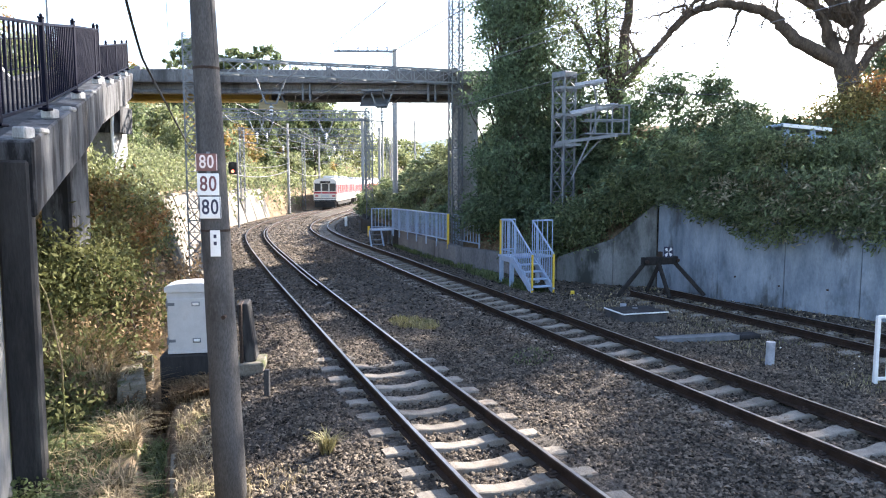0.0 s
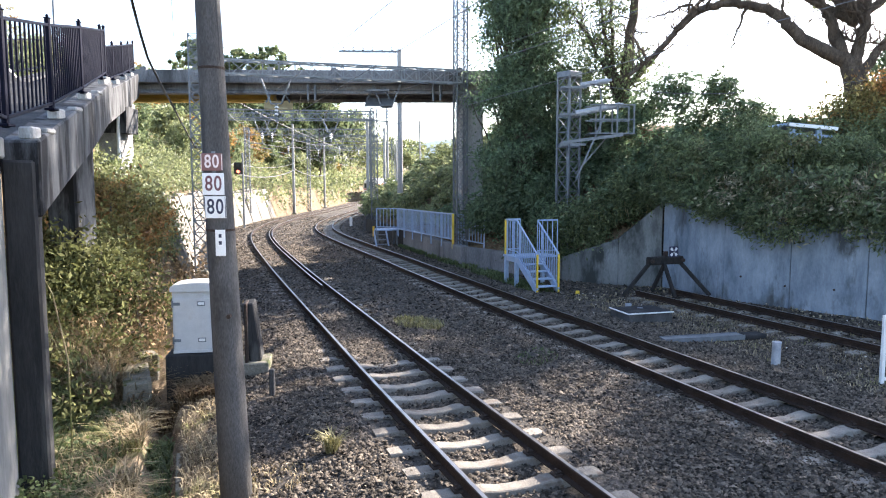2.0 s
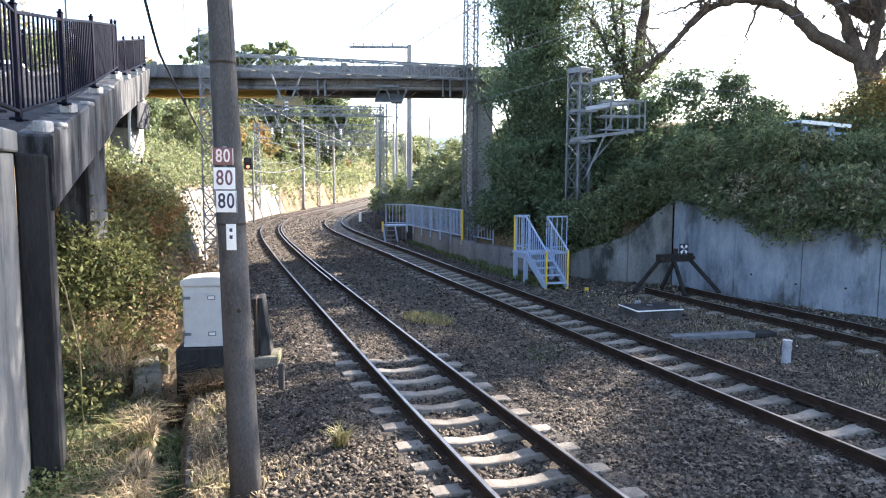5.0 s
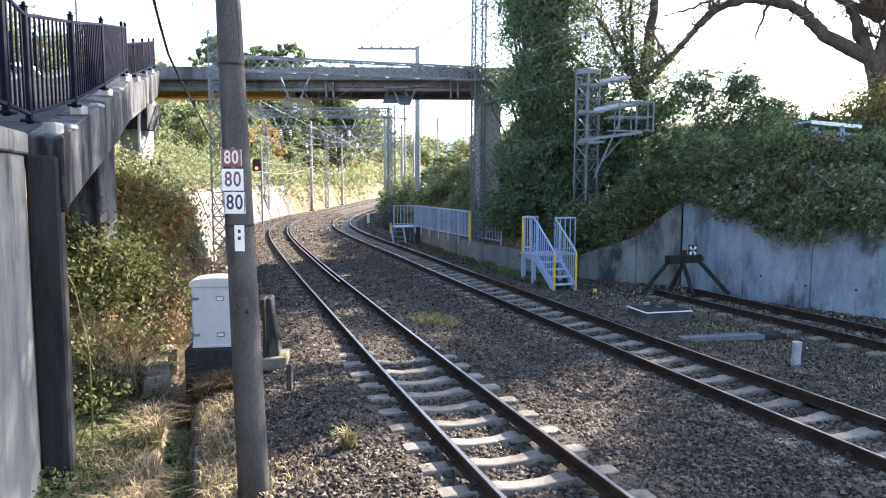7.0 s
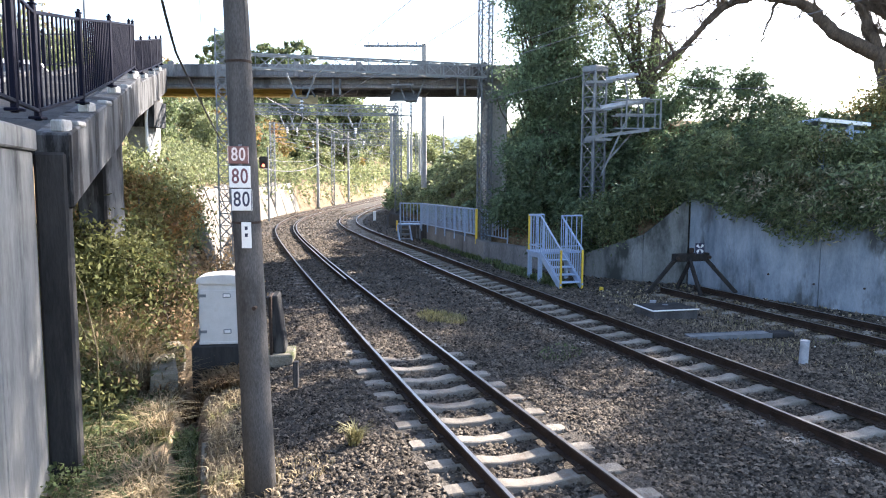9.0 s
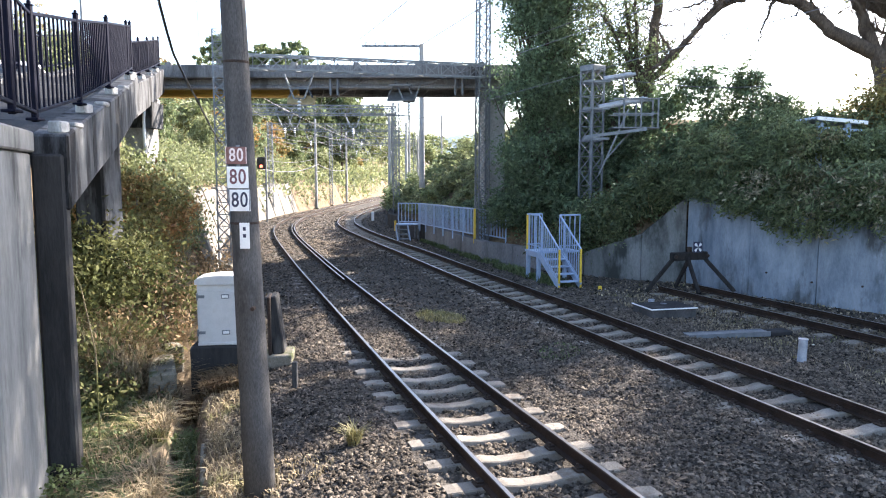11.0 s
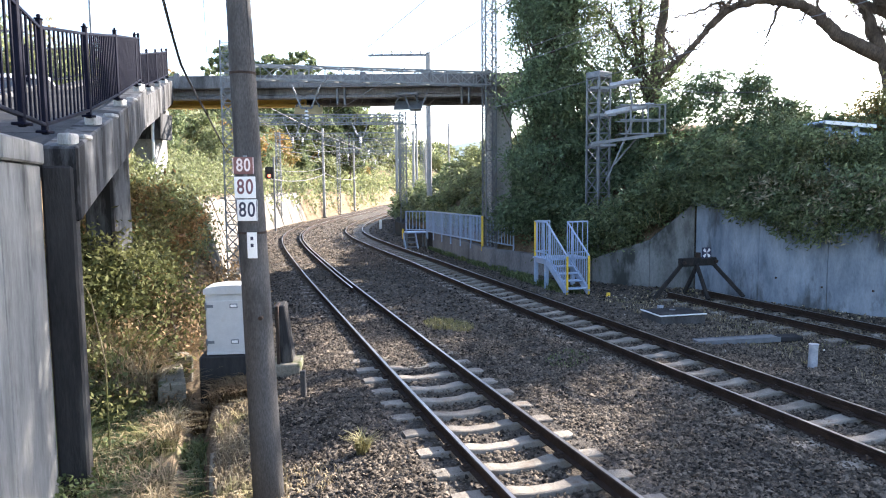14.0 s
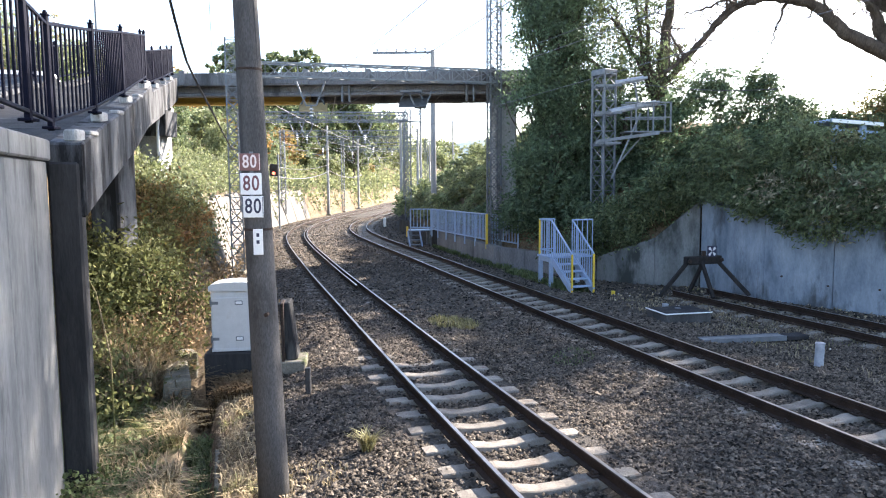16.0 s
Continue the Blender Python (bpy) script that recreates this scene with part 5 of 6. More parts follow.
# ---- relay cabinet and trackside pieces on the left ----
def build_cabinet():
    e = thing("relay_cabinet", -3.87, 12.1, -0.75, "pale grey metal trackside cabinet on a concrete plinth", "cabinet", rz=8)
    bm = bmesh.new()
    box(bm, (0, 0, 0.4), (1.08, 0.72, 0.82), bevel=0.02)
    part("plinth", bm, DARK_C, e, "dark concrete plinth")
    bm = bmesh.new()
    prism(bm, [(-0.42, 0.81), (0.42, 0.81), (0.42, 1.86), (-0.42, 1.86)], 0.5, Matrix.Translation((0, -0.25, 0)))
    bmesh.ops.recalc_face_normals(bm, faces=bm.faces)
    bmesh.ops.bevel(bm, geom=list(bm.edges), offset=0.012, segments=2, affect="EDGES")
    part("body", bm, GREY_P, e)
    bm = bmesh.new()
    prof = [(-0.445, 1.865), (0.445, 1.865), (0.445, 1.94)] + [(0.445 * math.cos(t), 1.94 + 0.075 * math.sin(t)) for t in np.linspace(0.25, math.pi - 0.25, 9)] + [(-0.445, 1.94)]
    prism(bm, prof, 0.56, Matrix.Translation((0, -0.29, 0)))
    bmesh.ops.recalc_face_normals(bm, faces=bm.faces)
    part("roof", bm, GREY_P, e, "shallow curved cabinet roof")
    bm = bmesh.new()
    box(bm, (0, -0.262, 1.3), (0.80, 0.02, 0.9), bevel=0.008)
    d = part("door", bm, GREY_P, e)
    for z in (1.04, 1.66):
        bm = bmesh.new()
        box(bm, (0.05, -0.279, z), (0.13, 0.016, 0.075), bevel=0.006)
        part("latch_frame", bm, STEEL, d)
        bm = bmesh.new()
        box(bm, (0.05, -0.289, z), (0.1, 0.012, 0.045), bevel=0.003)
        part("latch", bm, WHITE_P, d)
        bm = bmesh.new()
        rod(bm, (-0.415, -0.27, z - 0.06), (-0.415, -0.27, z + 0.06), 0.016, seg=8)
        box(bm, (-0.35, -0.275, z), (0.12, 0.006, 0.05))
        part("hinge", bm, STEEL, d)
    bm = bmesh.new()
    box(bm, (0, -0.27, 0.845), (0.84, 0.03, 0.05), bevel=0.006)
    part("skirting", bm, GREY_P, e)
    # leaning slab and step beside the plinth
    e = thing("cable_pit", -2.93, 12.0, -0.55, "dark concrete cable pit slab leaning on a pale block", "cable pit", rz=8)
    bm = bmesh.new()
    box(bm, (0, 0, 0.22), (0.5, 0.7, 0.5), bevel=0.02)
    part("base", bm, MOSSY_C, e, "rough concrete base block")
    bm = bmesh.new()
    box(bm, (0, 0, 0), (0.2, 0.5, 1.0), Matrix.Translation((-0.04, 0.05, 0.96)) @ Matrix.Rotation(-0.12, 4, "Y"), bevel=0.02)
    part("slab", bm, DARK_C, e)
    bm = bmesh.new()
    box(bm, (-0.12, -0.1, 0.97), (0.05, 0.4, 1.0), bevel=0.01)
    part("frame", bm, CLIP, e)
    for x, y, h, r, m, lab in ((-3.35, 13.4, 0.75, 0.035, WHITE_P, "slim white trackside marker post"), (-2.32, 10.46, 0.42, 0.04, POLE_C, "short grey concrete boundary post"), (-5.35, 50.5, 0.7, 0.09, WHITE_P, "small white kilometre marker beside the second track")):
        p = thing("marker_post", x, y, gz1(x, y) - 0.15, lab, "post")
        bm = bmesh.new()
        box(bm, (0, 0, h / 2 + 0.07), (r * 2, r * 2, h + 0.15), bevel=0.012)
        part("shaft", bm, m, p)
    # open drain and its head block
    d = thing("drain_channel", 0, 0, 0, "half-buried concrete drain channel choked with grass", "drain", kind="structure")
    for off, sink in ((-3.77, 0.0), (-3.29, 0.07)):
        for k in range(4):
            y0 = 6.3 + k * 0.95
            a, b = on_line(y0, off), on_line(y0 + 0.93, off)
            bm = bmesh.new()
            zt = max(gz1(a[0] + s, a[1]) for s in (-0.3, 0.3)) - 0.235 - sink
            bar(bm, (a[0], a[1], zt), (b[0], b[1], zt), 0.08, 0.42, bevel=0.012)
            part("kerb", bm, MOSSY_C, d)
    for x, y, z, s, rz in ((-4.85, 11.7, -0.62, (0.42, 1.5, 0.7), 22), (-5.15, 12.7, -0.45, (0.5, 0.4, 0.6), 40)):
        h = thing("drain_block", x, y, z - 0.3, "broken pale concrete block beside the ditch", "concrete block", rz=rz)
        bm = bmesh.new()
        box(bm, (0, 0, s[2] / 2), s, bevel=0.03)
        for v in bm.verts:
            v.co += Vector((random.uniform(-.03, .03), random.uniform(-.03, .03), random.uniform(-.03, .03)))
        part("block", bm, MOSSY_C, h)


build_cabinet()


# ---- stone-panelled slope on the left, beyond the footway ----
def build_slope_wall():
    w = thing("wall_slope", 0, 0, 0, "pale sloping concrete panel wall with dark joints", "retaining wall", kind="structure")
    y = 24.6
    i = 0
    while y < 68:
        y1 = y + 1.75
        bm = bmesh.new()
        vs = []
        top = 2.25 + 0.1 * math.sin(i * 1.3)
        skew = 0.55
        for yy in (y + 0.03, y1 - 0.03):
            for off, z, dy in ((-2.95, -0.5, 0), (-3.95, top, skew), (-3.25, -0.5, 0), (-4.25, top, skew)):
                x, q, h = on_line(yy + dy, off - 0.04 * (i % 2))
                vs.append(bm.verts.new((x, q, z)))
        for f in ((0, 1, 5, 4), (2, 6, 7, 3), (1, 3, 7, 5), (0, 2, 3, 1), (4, 5, 7, 6), (0, 4, 6, 2)):
            bm.faces.new([vs[j] for j in f])
        bmesh.ops.recalc_face_normals(bm, faces=bm.faces)
        bmesh.ops.bevel(bm, geom=list(bm.edges), offset=0.025, segments=1, affect="EDGES")
        part("slope_panel", bm, SLOPE_C, w)
        y, i = y1, i + 1


build_slope_wall()


def left_bank_cover():
    r = np.random.default_rng(91)
    for name, n, ylo, yhi, ulo, uhi, size, m, lab in (("bank_shrubs", 80000, 24, 60, -15, -4.5, 0.085, LEAF_SUN, "bright sunlit shrubs and creepers on the bank"), ("bank_shrubs", 56000, 55, 135, -26, -3.4, 0.18, LEAF_SUN, "sunlit shrubs along the far railway bank"), ("bank_shrubs", 46000, 100, 215, -34, -3.6, 0.32, LEAF_SUN, "pale green scrub on the distant bank"), ("bank_shrubs", 9000, 22, 30, -9, -4.9, 0.1, LEAF_SUN, "yellow-green weeds along the top of the sloping wall")):
        nc = n // 22
        y = r.uniform(ylo, yhi, nc)
        u = r.uniform(ulo, uhi, nc)
        x = np.interp(y, LINE_Y, LINE_X) + u * 1.03
        lump = np.array([noise.noise(Vector((a * 0.35, b * 0.35, 7))) for a, b in zip(x, y)])
        z = ground_z(x, y) + r.uniform(0.05, 1.0, nc) * (0.8 + 1.4 * lump)
        own = r.integers(0, nc, n)
        p = np.c_[x, y, z][own] + r.normal(size=(n, 3)) * size * 2.4
        tagged(leaves_at(name, p, size, m, None, r, 1.9, 0.2), lab, "shrubs", kind="stuff")
    blobs = []
    rr = random.Random(17)
    for _ in range(70):
        x, y = rr.uniform(-75, -17), rr.uniform(125, 190)
        blobs.append((x, y, gz1(x, y) + rr.uniform(1, 11), rr.uniform(3, 6), rr.uniform(3, 5), rr.uniform(2.5, 5)))
    for _ in range(30):
        x, y = rr.uniform(-30, -14), rr.uniform(172, 195)
        blobs.append((x, y, rr.uniform(1, 17), rr.uniform(3, 5), rr.uniform(3, 5), rr.uniform(3, 5)))
    for _ in range(30):
        x, y = rr.uniform(-30, 0), rr.uniform(225, 250)
        blobs.append((x, y, rr.uniform(1, 14), rr.uniform(4, 7), rr.uniform(3, 5), rr.uniform(3, 5)))
    # the light leaf colour stands in for bright haze on these woods
    ob = leaf_cloud("far_woods", blobs, 90000, 0.55, LEAF_SUN, None, 18, clump=0.9, long=1.6)
    tagged(ob, "mixed green woodland closing the view beyond the bend", "woods", kind="stuff")


left_bank_cover()


# ---- steel stairs and fences on the right ----
def build_stairs():
    h = math.atan2(-0.335, 1)
    e = thing("access_stairs", 3.14, 19.77, -0.22, "pale blue steel steps with yellow end posts", "stairs", rz=-math.degrees(h))
    W, run, rise, n = 0.68, 1.3, 0.92, 5
    for x in (0, W):
        bm = bmesh.new()
        bar(bm, (x, -0.02, 0.05), (x, run, rise - 0.06), 0.05, 0.2, bevel=0.008)
        part("stringer", bm, BLUE_P, e)
    for i in range(n - 1):
        bm = bmesh.new()
        box(bm, (W / 2, run * (i + 0.7) / n, rise * (i + 1) / n - 0.02), (W - 0.06, 0.25, 0.035), bevel=0.006)
        part("tread", bm, BLUE_P, e)
    bm = bmesh.new()
    box(bm, (W / 2 + 0.3, run + 0.42, rise - 0.03), (W + 0.75, 0.84, 0.06), bevel=0.008)
    box(bm, (0, run + 0.42, rise - 0.1), (0.06, 0.84, 0.16), bevel=0.008)
    part("landing", bm, BLUE_P, e)
    for x, y in ((0.02, run + 0.06), (0.02, run + 0.78), (W + 0.6, run + 0.78)):
        bm = bmesh.new()
        box(bm, (x, y, rise / 2 - 0.15), (0.11, 0.11, rise + 0.2), bevel=0.008)
        part("leg", bm, BLUE_P, e)
    H = 1.08
    def railing(path, yellow):
        for i, (a, b) in enumerate(zip(path, path[1:])):
            a, b = Vector(a), Vector(b)
            for z, w in ((H, 0.045), (0.16, 0.03)):
                bm = bmesh.new()
                bar(bm, a + Vector((0, 0, z)), b + Vector((0, 0, z)), w, w, bevel=0.008)
                part("handrail" if z == H else "lower_rail", bm, BLUE_P, e)
            k = max(2, int((b - a).length / 0.15))
            for j in range(k + 1):
                if j == k and i < len(path) - 2:
                    continue
                p = a + (b - a) * (j / k)
                end = (i == 0 and j == 0 and yellow[0]) or (i == len(path) - 2 and j == k and yellow[1])
                bm = bmesh.new()
                w = 0.05 if end else 0.026
                box(bm, p + Vector((0, 0, H / 2 - 0.02)), (w, w, H + 0.06), bevel=0.006)
                part("post" if end else "baluster", bm, YELLOW_P if end else BLUE_P, e, "yellow end post" if end else "")
    railing([(0.0, -0.02, 0.02), (0.0, run, rise), (0.0, run + 0.82, rise)], (True, True))
    railing([(W, -0.02, 0.02), (W, run, rise), (W + 0.68, run, rise)], (True, False))
    railing([(0.05, run + 0.82, rise), (0.5, run + 0.82, rise)], (False, False))


build_stairs()


def fence_panel(a, b, height, label, yellow=(False, False), step=0.16, mat_=None, group="trackside fences"):
    a, b = Vector(a), Vector(b)
    e = thing("trackside_fence", a.x, a.y, a.z, label, "fence", group)
    d = b - a
    for z in (0.1, height):
        bm = bmesh.new()
        bar(bm, Vector((0, 0, z)), d + Vector((0, 0, z)), 0.05, 0.05, bevel=0.008)
        part("fence_rail", bm, mat_ or BLUE_P, e)
    n = max(3, int(d.length / step))
    for i in range(n + 1):
        p = d * (i / n)
        end = (i == 0 and yellow[0]) or (i == n and yellow[1])
        post = i in (0, n) or i % 8 == 0
        w = 0.09 if end else (0.06 if post else 0.035)
        bm = bmesh.new()
        lo = -0.25 if post else 0.1
        box(bm, p + Vector((0, 0, (height + lo) / 2)), (w, w, height - lo + (0.03 if post else 0)), bevel=0.006)
        part("post" if post else "baluster", bm, YELLOW_P if end else (mat_ or BLUE_P), e, "yellow end post" if end else "")


fence_panel((1.05, 27.4, 0.6), (-1.35, 34.4, 0.55), 1.08, "pale blue steel fence with yellow end post", (True, False))
fence_panel((-1.4, 34.5, 0.62), (-2.42, 34.75, 0.62), 1.0, "pale blue railing at the head of the far steps", (False, False), 0.17)


def build_far_steps():
    e = thing("far_steps", -2.0, 34.9, -0.3, "small pale blue steel steps down from the fenced path", "stairs", rz=14)
    bm = bmesh.new()
    box(bm, (0.1, 0.3, 0.86), (1.1, 0.9, 0.06), bevel=0.008)
    part("landing", bm, BLUE_P, e)
    for k in range(3):
        bm = bmesh.new()
        box(bm, (-0.3, -0.25 - 0.2 * k, 0.64 - 0.22 * k), (0.6, 0.22, 0.04), bevel=0.006)
        part("tread", bm, STEEL, e)
    for x in (-0.6, 0.0):
        bm = bmesh.new()
        bar(bm, (x, -0.1, 0.84), (x, -0.9, 0.02), 0.05, 0.16, bevel=0.008)
        part("stringer", bm, BLUE_P, e)
    for x, y in ((-0.42, -0.1), (0.55, -0.1), (-0.42, 0.7), (0.55, 0.7)):
        bm = bmesh.new()
        box(bm, (x, y, 0.38), (0.09, 0.09, 0.92), bevel=0.008)
        part("leg", bm, STEEL, e)
    bm = bmesh.new()
    box(bm, (-0.62, -0.14, 0.82), (0.09, 0.09, 0.5), bevel=0.008)
    part("post", bm, YELLOW_P, e, "yellow end post")


build_far_steps()
fence_panel((2.2, 26.6, 0.5), (1.3, 28.2, 0.55), 1.1, "short pale fence beside the bridge pier", (False, False), 0.2)
fence_panel((7.2, 10.75, gz1(7.2, 10.75)), (8.8, 10.9, gz1(8.8, 10.9)), 1.1, "white painted pipe fence in the ballast", (False, False), 0.2, WHITE_P)


# ---- buffer stop, pit lid and pieces lying in the ballast ----
def build_buffer():
    e = thing("buffer_stop", 6.62, 19.3, -0.25, "black timber and rail buffer stop with a cross sign", "buffer stop", rz=20.5)
    bm = bmesh.new()
    box(bm, (0, 0, 1.02), (1.15, 0.2, 0.22), bevel=0.025)
    part("beam", bm, BLACK_TIMBER, e, "thick dark buffer beam")
    for x in (-0.52, 0.52):
        bm = bmesh.new()
        rod(bm, (x, -0.1, 1.02), (x, -0.16, 1.02), 0.05, seg=10)
        part("bolt", bm, CLIP, e)
    for a, b in (((-0.48, 0.02, 0.98), (-1.22, 0.2, 0.06)), ((0.5, 0.02, 0.98), (0.98, -0.7, 0.08)), ((-0.08, -0.05, 0.98), (-0.2, -0.7, 0.08)), ((0.08, 0.06, 0.98), (-0.02, 0.5, 0.08))):
        bm = bmesh.new()
        bar(bm, a, b, 0.085, 0.1, bevel=0.012)
        part("strut", bm, BLACK_TIMBER, e)
    bm = bmesh.new()
    box(bm, (0.2, -0.11, 1.26), (0.3, 0.02, 0.3), bevel=0.006)
    s = part("sign_board", bm, INK, e, "black square board with a white cross")
    for k in range(4):
        bm = bmesh.new()
        m = Matrix.Translation((0.2, -0.124, 1.26)) @ Matrix.Rotation(math.pi / 4 + k * math.pi / 2, 4, "Y")
        prism(bm, [(0.0, 0.015), (0.04, 0.1), (0.034, 0.145), (-0.034, 0.145), (-0.04, 0.1)], 0.004, m)
        bmesh.ops.recalc_face_normals(bm, faces=bm.faces)
        part("cross_arm", bm, WHITE_P, s)
    bm = bmesh.new()
    box(bm, (0.2, -0.05, 1.2), (0.05, 0.08, 0.3))
    box(bm, (0.02, 0.0, 1.2), (0.1, 0.1, 0.14), bevel=0.01)
    part("bracket", bm, CLIP, e)


build_buffer()


def build_ballast_things():
    e = thing("pit_cover", 4.95, 15.95, -0.26, "grey concrete pit with a dark lid edged in white", "pit cover", rz=14)
    bm = bmesh.new()
    box(bm, (0, 0, 0.1), (1.1, 0.85, 0.28), bevel=0.015)
    part("pit", bm, POLE_C, e)
    bm = bmesh.new()
    box(bm, (0, 0, 0.262), (1.08, 0.83, 0.04), bevel=0.008)
    part("lid", bm, DARK_C, e, "dark flat lid")
    for a, b in (((-0.57, -0.44), (0.57, -0.44)), ((-0.57, -0.44), (-0.57, 0.44))):
        bm = bmesh.new()
        bar(bm, (*a, 0.268), (*b, 0.268), 0.025, 0.028, bevel=0.005)
        part("edging", bm, WHITE_P, e, "white painted edging")
    bm = bmesh.new()
    rod(bm, (0.05, 0.12, 0.28), (0.05, 0.12, 0.295), 0.07, seg=12)
    part("lid_grip", bm, STEEL, e)
    for x, y, r, h, lab in ((6.05, 11.85, 0.075, 0.40, "short upright pale plastic pipe in the ballast"), (4.95, 17.0, 0.075, 0.2, "short upright pale pipe beside the pit cover")):
        p = thing("standpipe", x, y, gz1(x, y) - 0.05, lab, "pipe")
        bm = bmesh.new()
        rod(bm, (0, 0, 0), (0.01, 0, h + 0.05), r, r * 0.97, seg=18)
        part("tube", bm, STEEL_PIPE, p)
        bm = bmesh.new()
        rod(bm, (0.01, 0, h + 0.045), (0.01, 0, h + 0.065), r * 1.06, seg=18)
        part("cap", bm, STEEL_PIPE, p)
    p = thing("steel_channel", 5.5, 13.75, gz1(5.5, 13.75), "bluish grey steel channel lying in the ballast", "channel", rz=12)
    bm = bmesh.new()
    prism(bm, [(-0.14, 0), (0.14, 0), (0.14, 0.1), (0.125, 0.1), (0.125, 0.085), (-0.125, 0.085), (-0.125, 0.1), (-0.14, 0.1)], 1.75, Matrix.Translation((0.9, 0, 0.01)) @ Matrix.Rotation(math.pi / 2, 4, "Z"))
    bmesh.ops.recalc_face_normals(bm, faces=bm.faces)
    part("channel", bm, STEEL, p)
    bm = bmesh.new()
    box(bm, (1.15, 0, 0.05), (0.5, 0.3, 0.1), bevel=0.02)
    part("end_block", bm, DARK_C, p)
    p = thing("marker_block", 4.3, 19.75, gz1(4.3, 19.75) - 0.02, "small yellow marker block on the ballast", "marker")
    bm = bmesh.new()
    box(bm, (0, 0, 0.07), (0.1, 0.1, 0.14), bevel=0.01)
    part("block", bm, YELLOW_P, p)


build_ballast_things()


# ---- lattice masts, gantries and the overhead line ----
def lattice(bm, a, b, w, d, bays, r=0.03, side=(1, 0, 0), diag=True):
    """Four chords with zigzag bracing between two points; w along side, d across."""
    a, b = Vector(a), Vector(b)
    f = (b - a).normalized()
    s = Vector(side)
    s = (s - f * s.dot(f)).normalized()
    t = f.cross(s)
    cs = [s * (w / 2 * i) + t * (d / 2 * j) for i, j in ((-1, -1), (1, -1), (1, 1), (-1, 1))]
    for c in cs:
        bar(bm, a + c, b + c, r * 1.6, r * 1.6, up=t)
    for k in range(bays):
        p, q = a + (b - a) * (k / bays), a + (b - a) * ((k + 1) / bays)
        for i in range(4):
            c0, c1 = cs[i], cs[(i + 1) % 4]
            if k % 2:
                c0, c1 = c1, c0
            bar(bm, p + c0, q + c1, r * 0.8, r * 0.8, up=t)
            if diag:
                bar(bm, p + c1, q + c0, r * 0.8, r * 0.8, up=t)
            bar(bm, q + c0, q + c1, r * 0.7, r * 0.7, up=f)


def gantry(y, off_l, off_r, z, top_l, top_r, label, wide=0.42, lattice_mast=True, depth=0.5, left=None, right=None, chord=0.03, beam_mat=None):
    xl, yl, h = on_line(y, off_l)
    xr, yr, _ = on_line(y, off_r)
    if left:
        xl, yl = left
    if right:
        xr, yr = right
    e = thing("line_gantry", 0, 0, 0, label, "gantry", "overhead line gantries")
    ax = (math.cos(h), -math.sin(h), 0)
    for x, yy, top in ((xl, yl, top_l), (xr, yr, top_r)):
        zb = gz1(x, yy) - 0.2
        bm = bmesh.new()
        if lattice_mast:
            lattice(bm, (x, yy, zb), (x, yy, top), wide, wide, int((top - zb) / 0.42), 0.03, ax)
        else:
            rod(bm, (x, yy, zb), (x, yy, top), 0.17, 0.12, seg=12)
        part("mast", bm, STEEL if lattice_mast else CONCRETE, e)
        bm = bmesh.new()
        box(bm, (x, yy, zb + 0.12), (0.6, 0.6, 0.5), bevel=0.04)
        part("footing", bm, MOSSY_C, e)
    bm = bmesh.new()
    d = Vector((xr - xl, yr - yl, 0))
    lattice(bm, (xl, yl, z), (xr, yr, z), depth, 0.45, int(d.length / 0.55), chord, (0, 0, 1), diag=False)
    part("beam", bm, beam_mat or STEEL, e, "galvanised lattice beam")
    # droppers and registration arms over each track
    for off in (0.0, TRACK_GAP):
        cx, cy, _ = on_line(y, off)
        bm = bmesh.new()
        for s in (-0.55, 0.55):
            bar(bm, (cx + s, cy, z - 0.2), (cx + s * 0.35, cy, z - 1.1), 0.06, 0.06)
        bar(bm, (cx - 0.2, cy, z - 1.1), (cx + 0.2, cy, z - 1.1), 0.06, 0.06)
        bar(bm, (cx, cy, z - 1.1), (cx, cy, z - 1.8), 0.06, 0.06)
        rod(bm, (cx - 0.9, cy, 5.35), (cx + 0.1, cy, 5.3), 0.025, seg=6)
        part("dropper", bm, STEEL, e)
        bm = bmesh.new()
        for zz in (z - 1.25, z - 1.38, z - 1.51):
            rod(bm, (cx, cy, zz), (cx, cy, zz + 0.06), 0.09, 0.05, seg=10)
        part("insulator", bm, WHITE_P, e)
    return e


gantry(27, -3.4, 6.4, 6.95, 8.0, 10.6, "galvanised lattice gantry carrying wires in front of the bridge", left=(-8.0, 25.2), right=(1.35, 27.75), depth=0.48, chord=0.036, beam_mat=STEEL_MID)
gantry(45, -3.4, 7.0, 7.15, 7.5, 7.6, "lattice overhead gantry spanning the tracks beyond the bridge", 0.4)
gantry(60, -3.4, 7.0, 7.05, 7.4, 7.6, "lattice overhead gantry at the start of the bend", 0.35)
gantry(76, -2.7, 7.0, 7.4, 9.0, 8.6, "overhead gantry on slim concrete masts", 0.35, False)
gantry(88, -3.2, 7.2, 7.2, 8.2, 8.2, "distant lattice gantry over the straight", 0.35)
gantry(52, -3.6, 7.2, 7.6, 8.0, 8.0, "second lattice gantry close beyond the bridge", 0.35)
gantry(99, -3.0, 7.0, 7.4, 9.0, 8.6, "distant overhead gantry on slim concrete masts", 0.35, False)


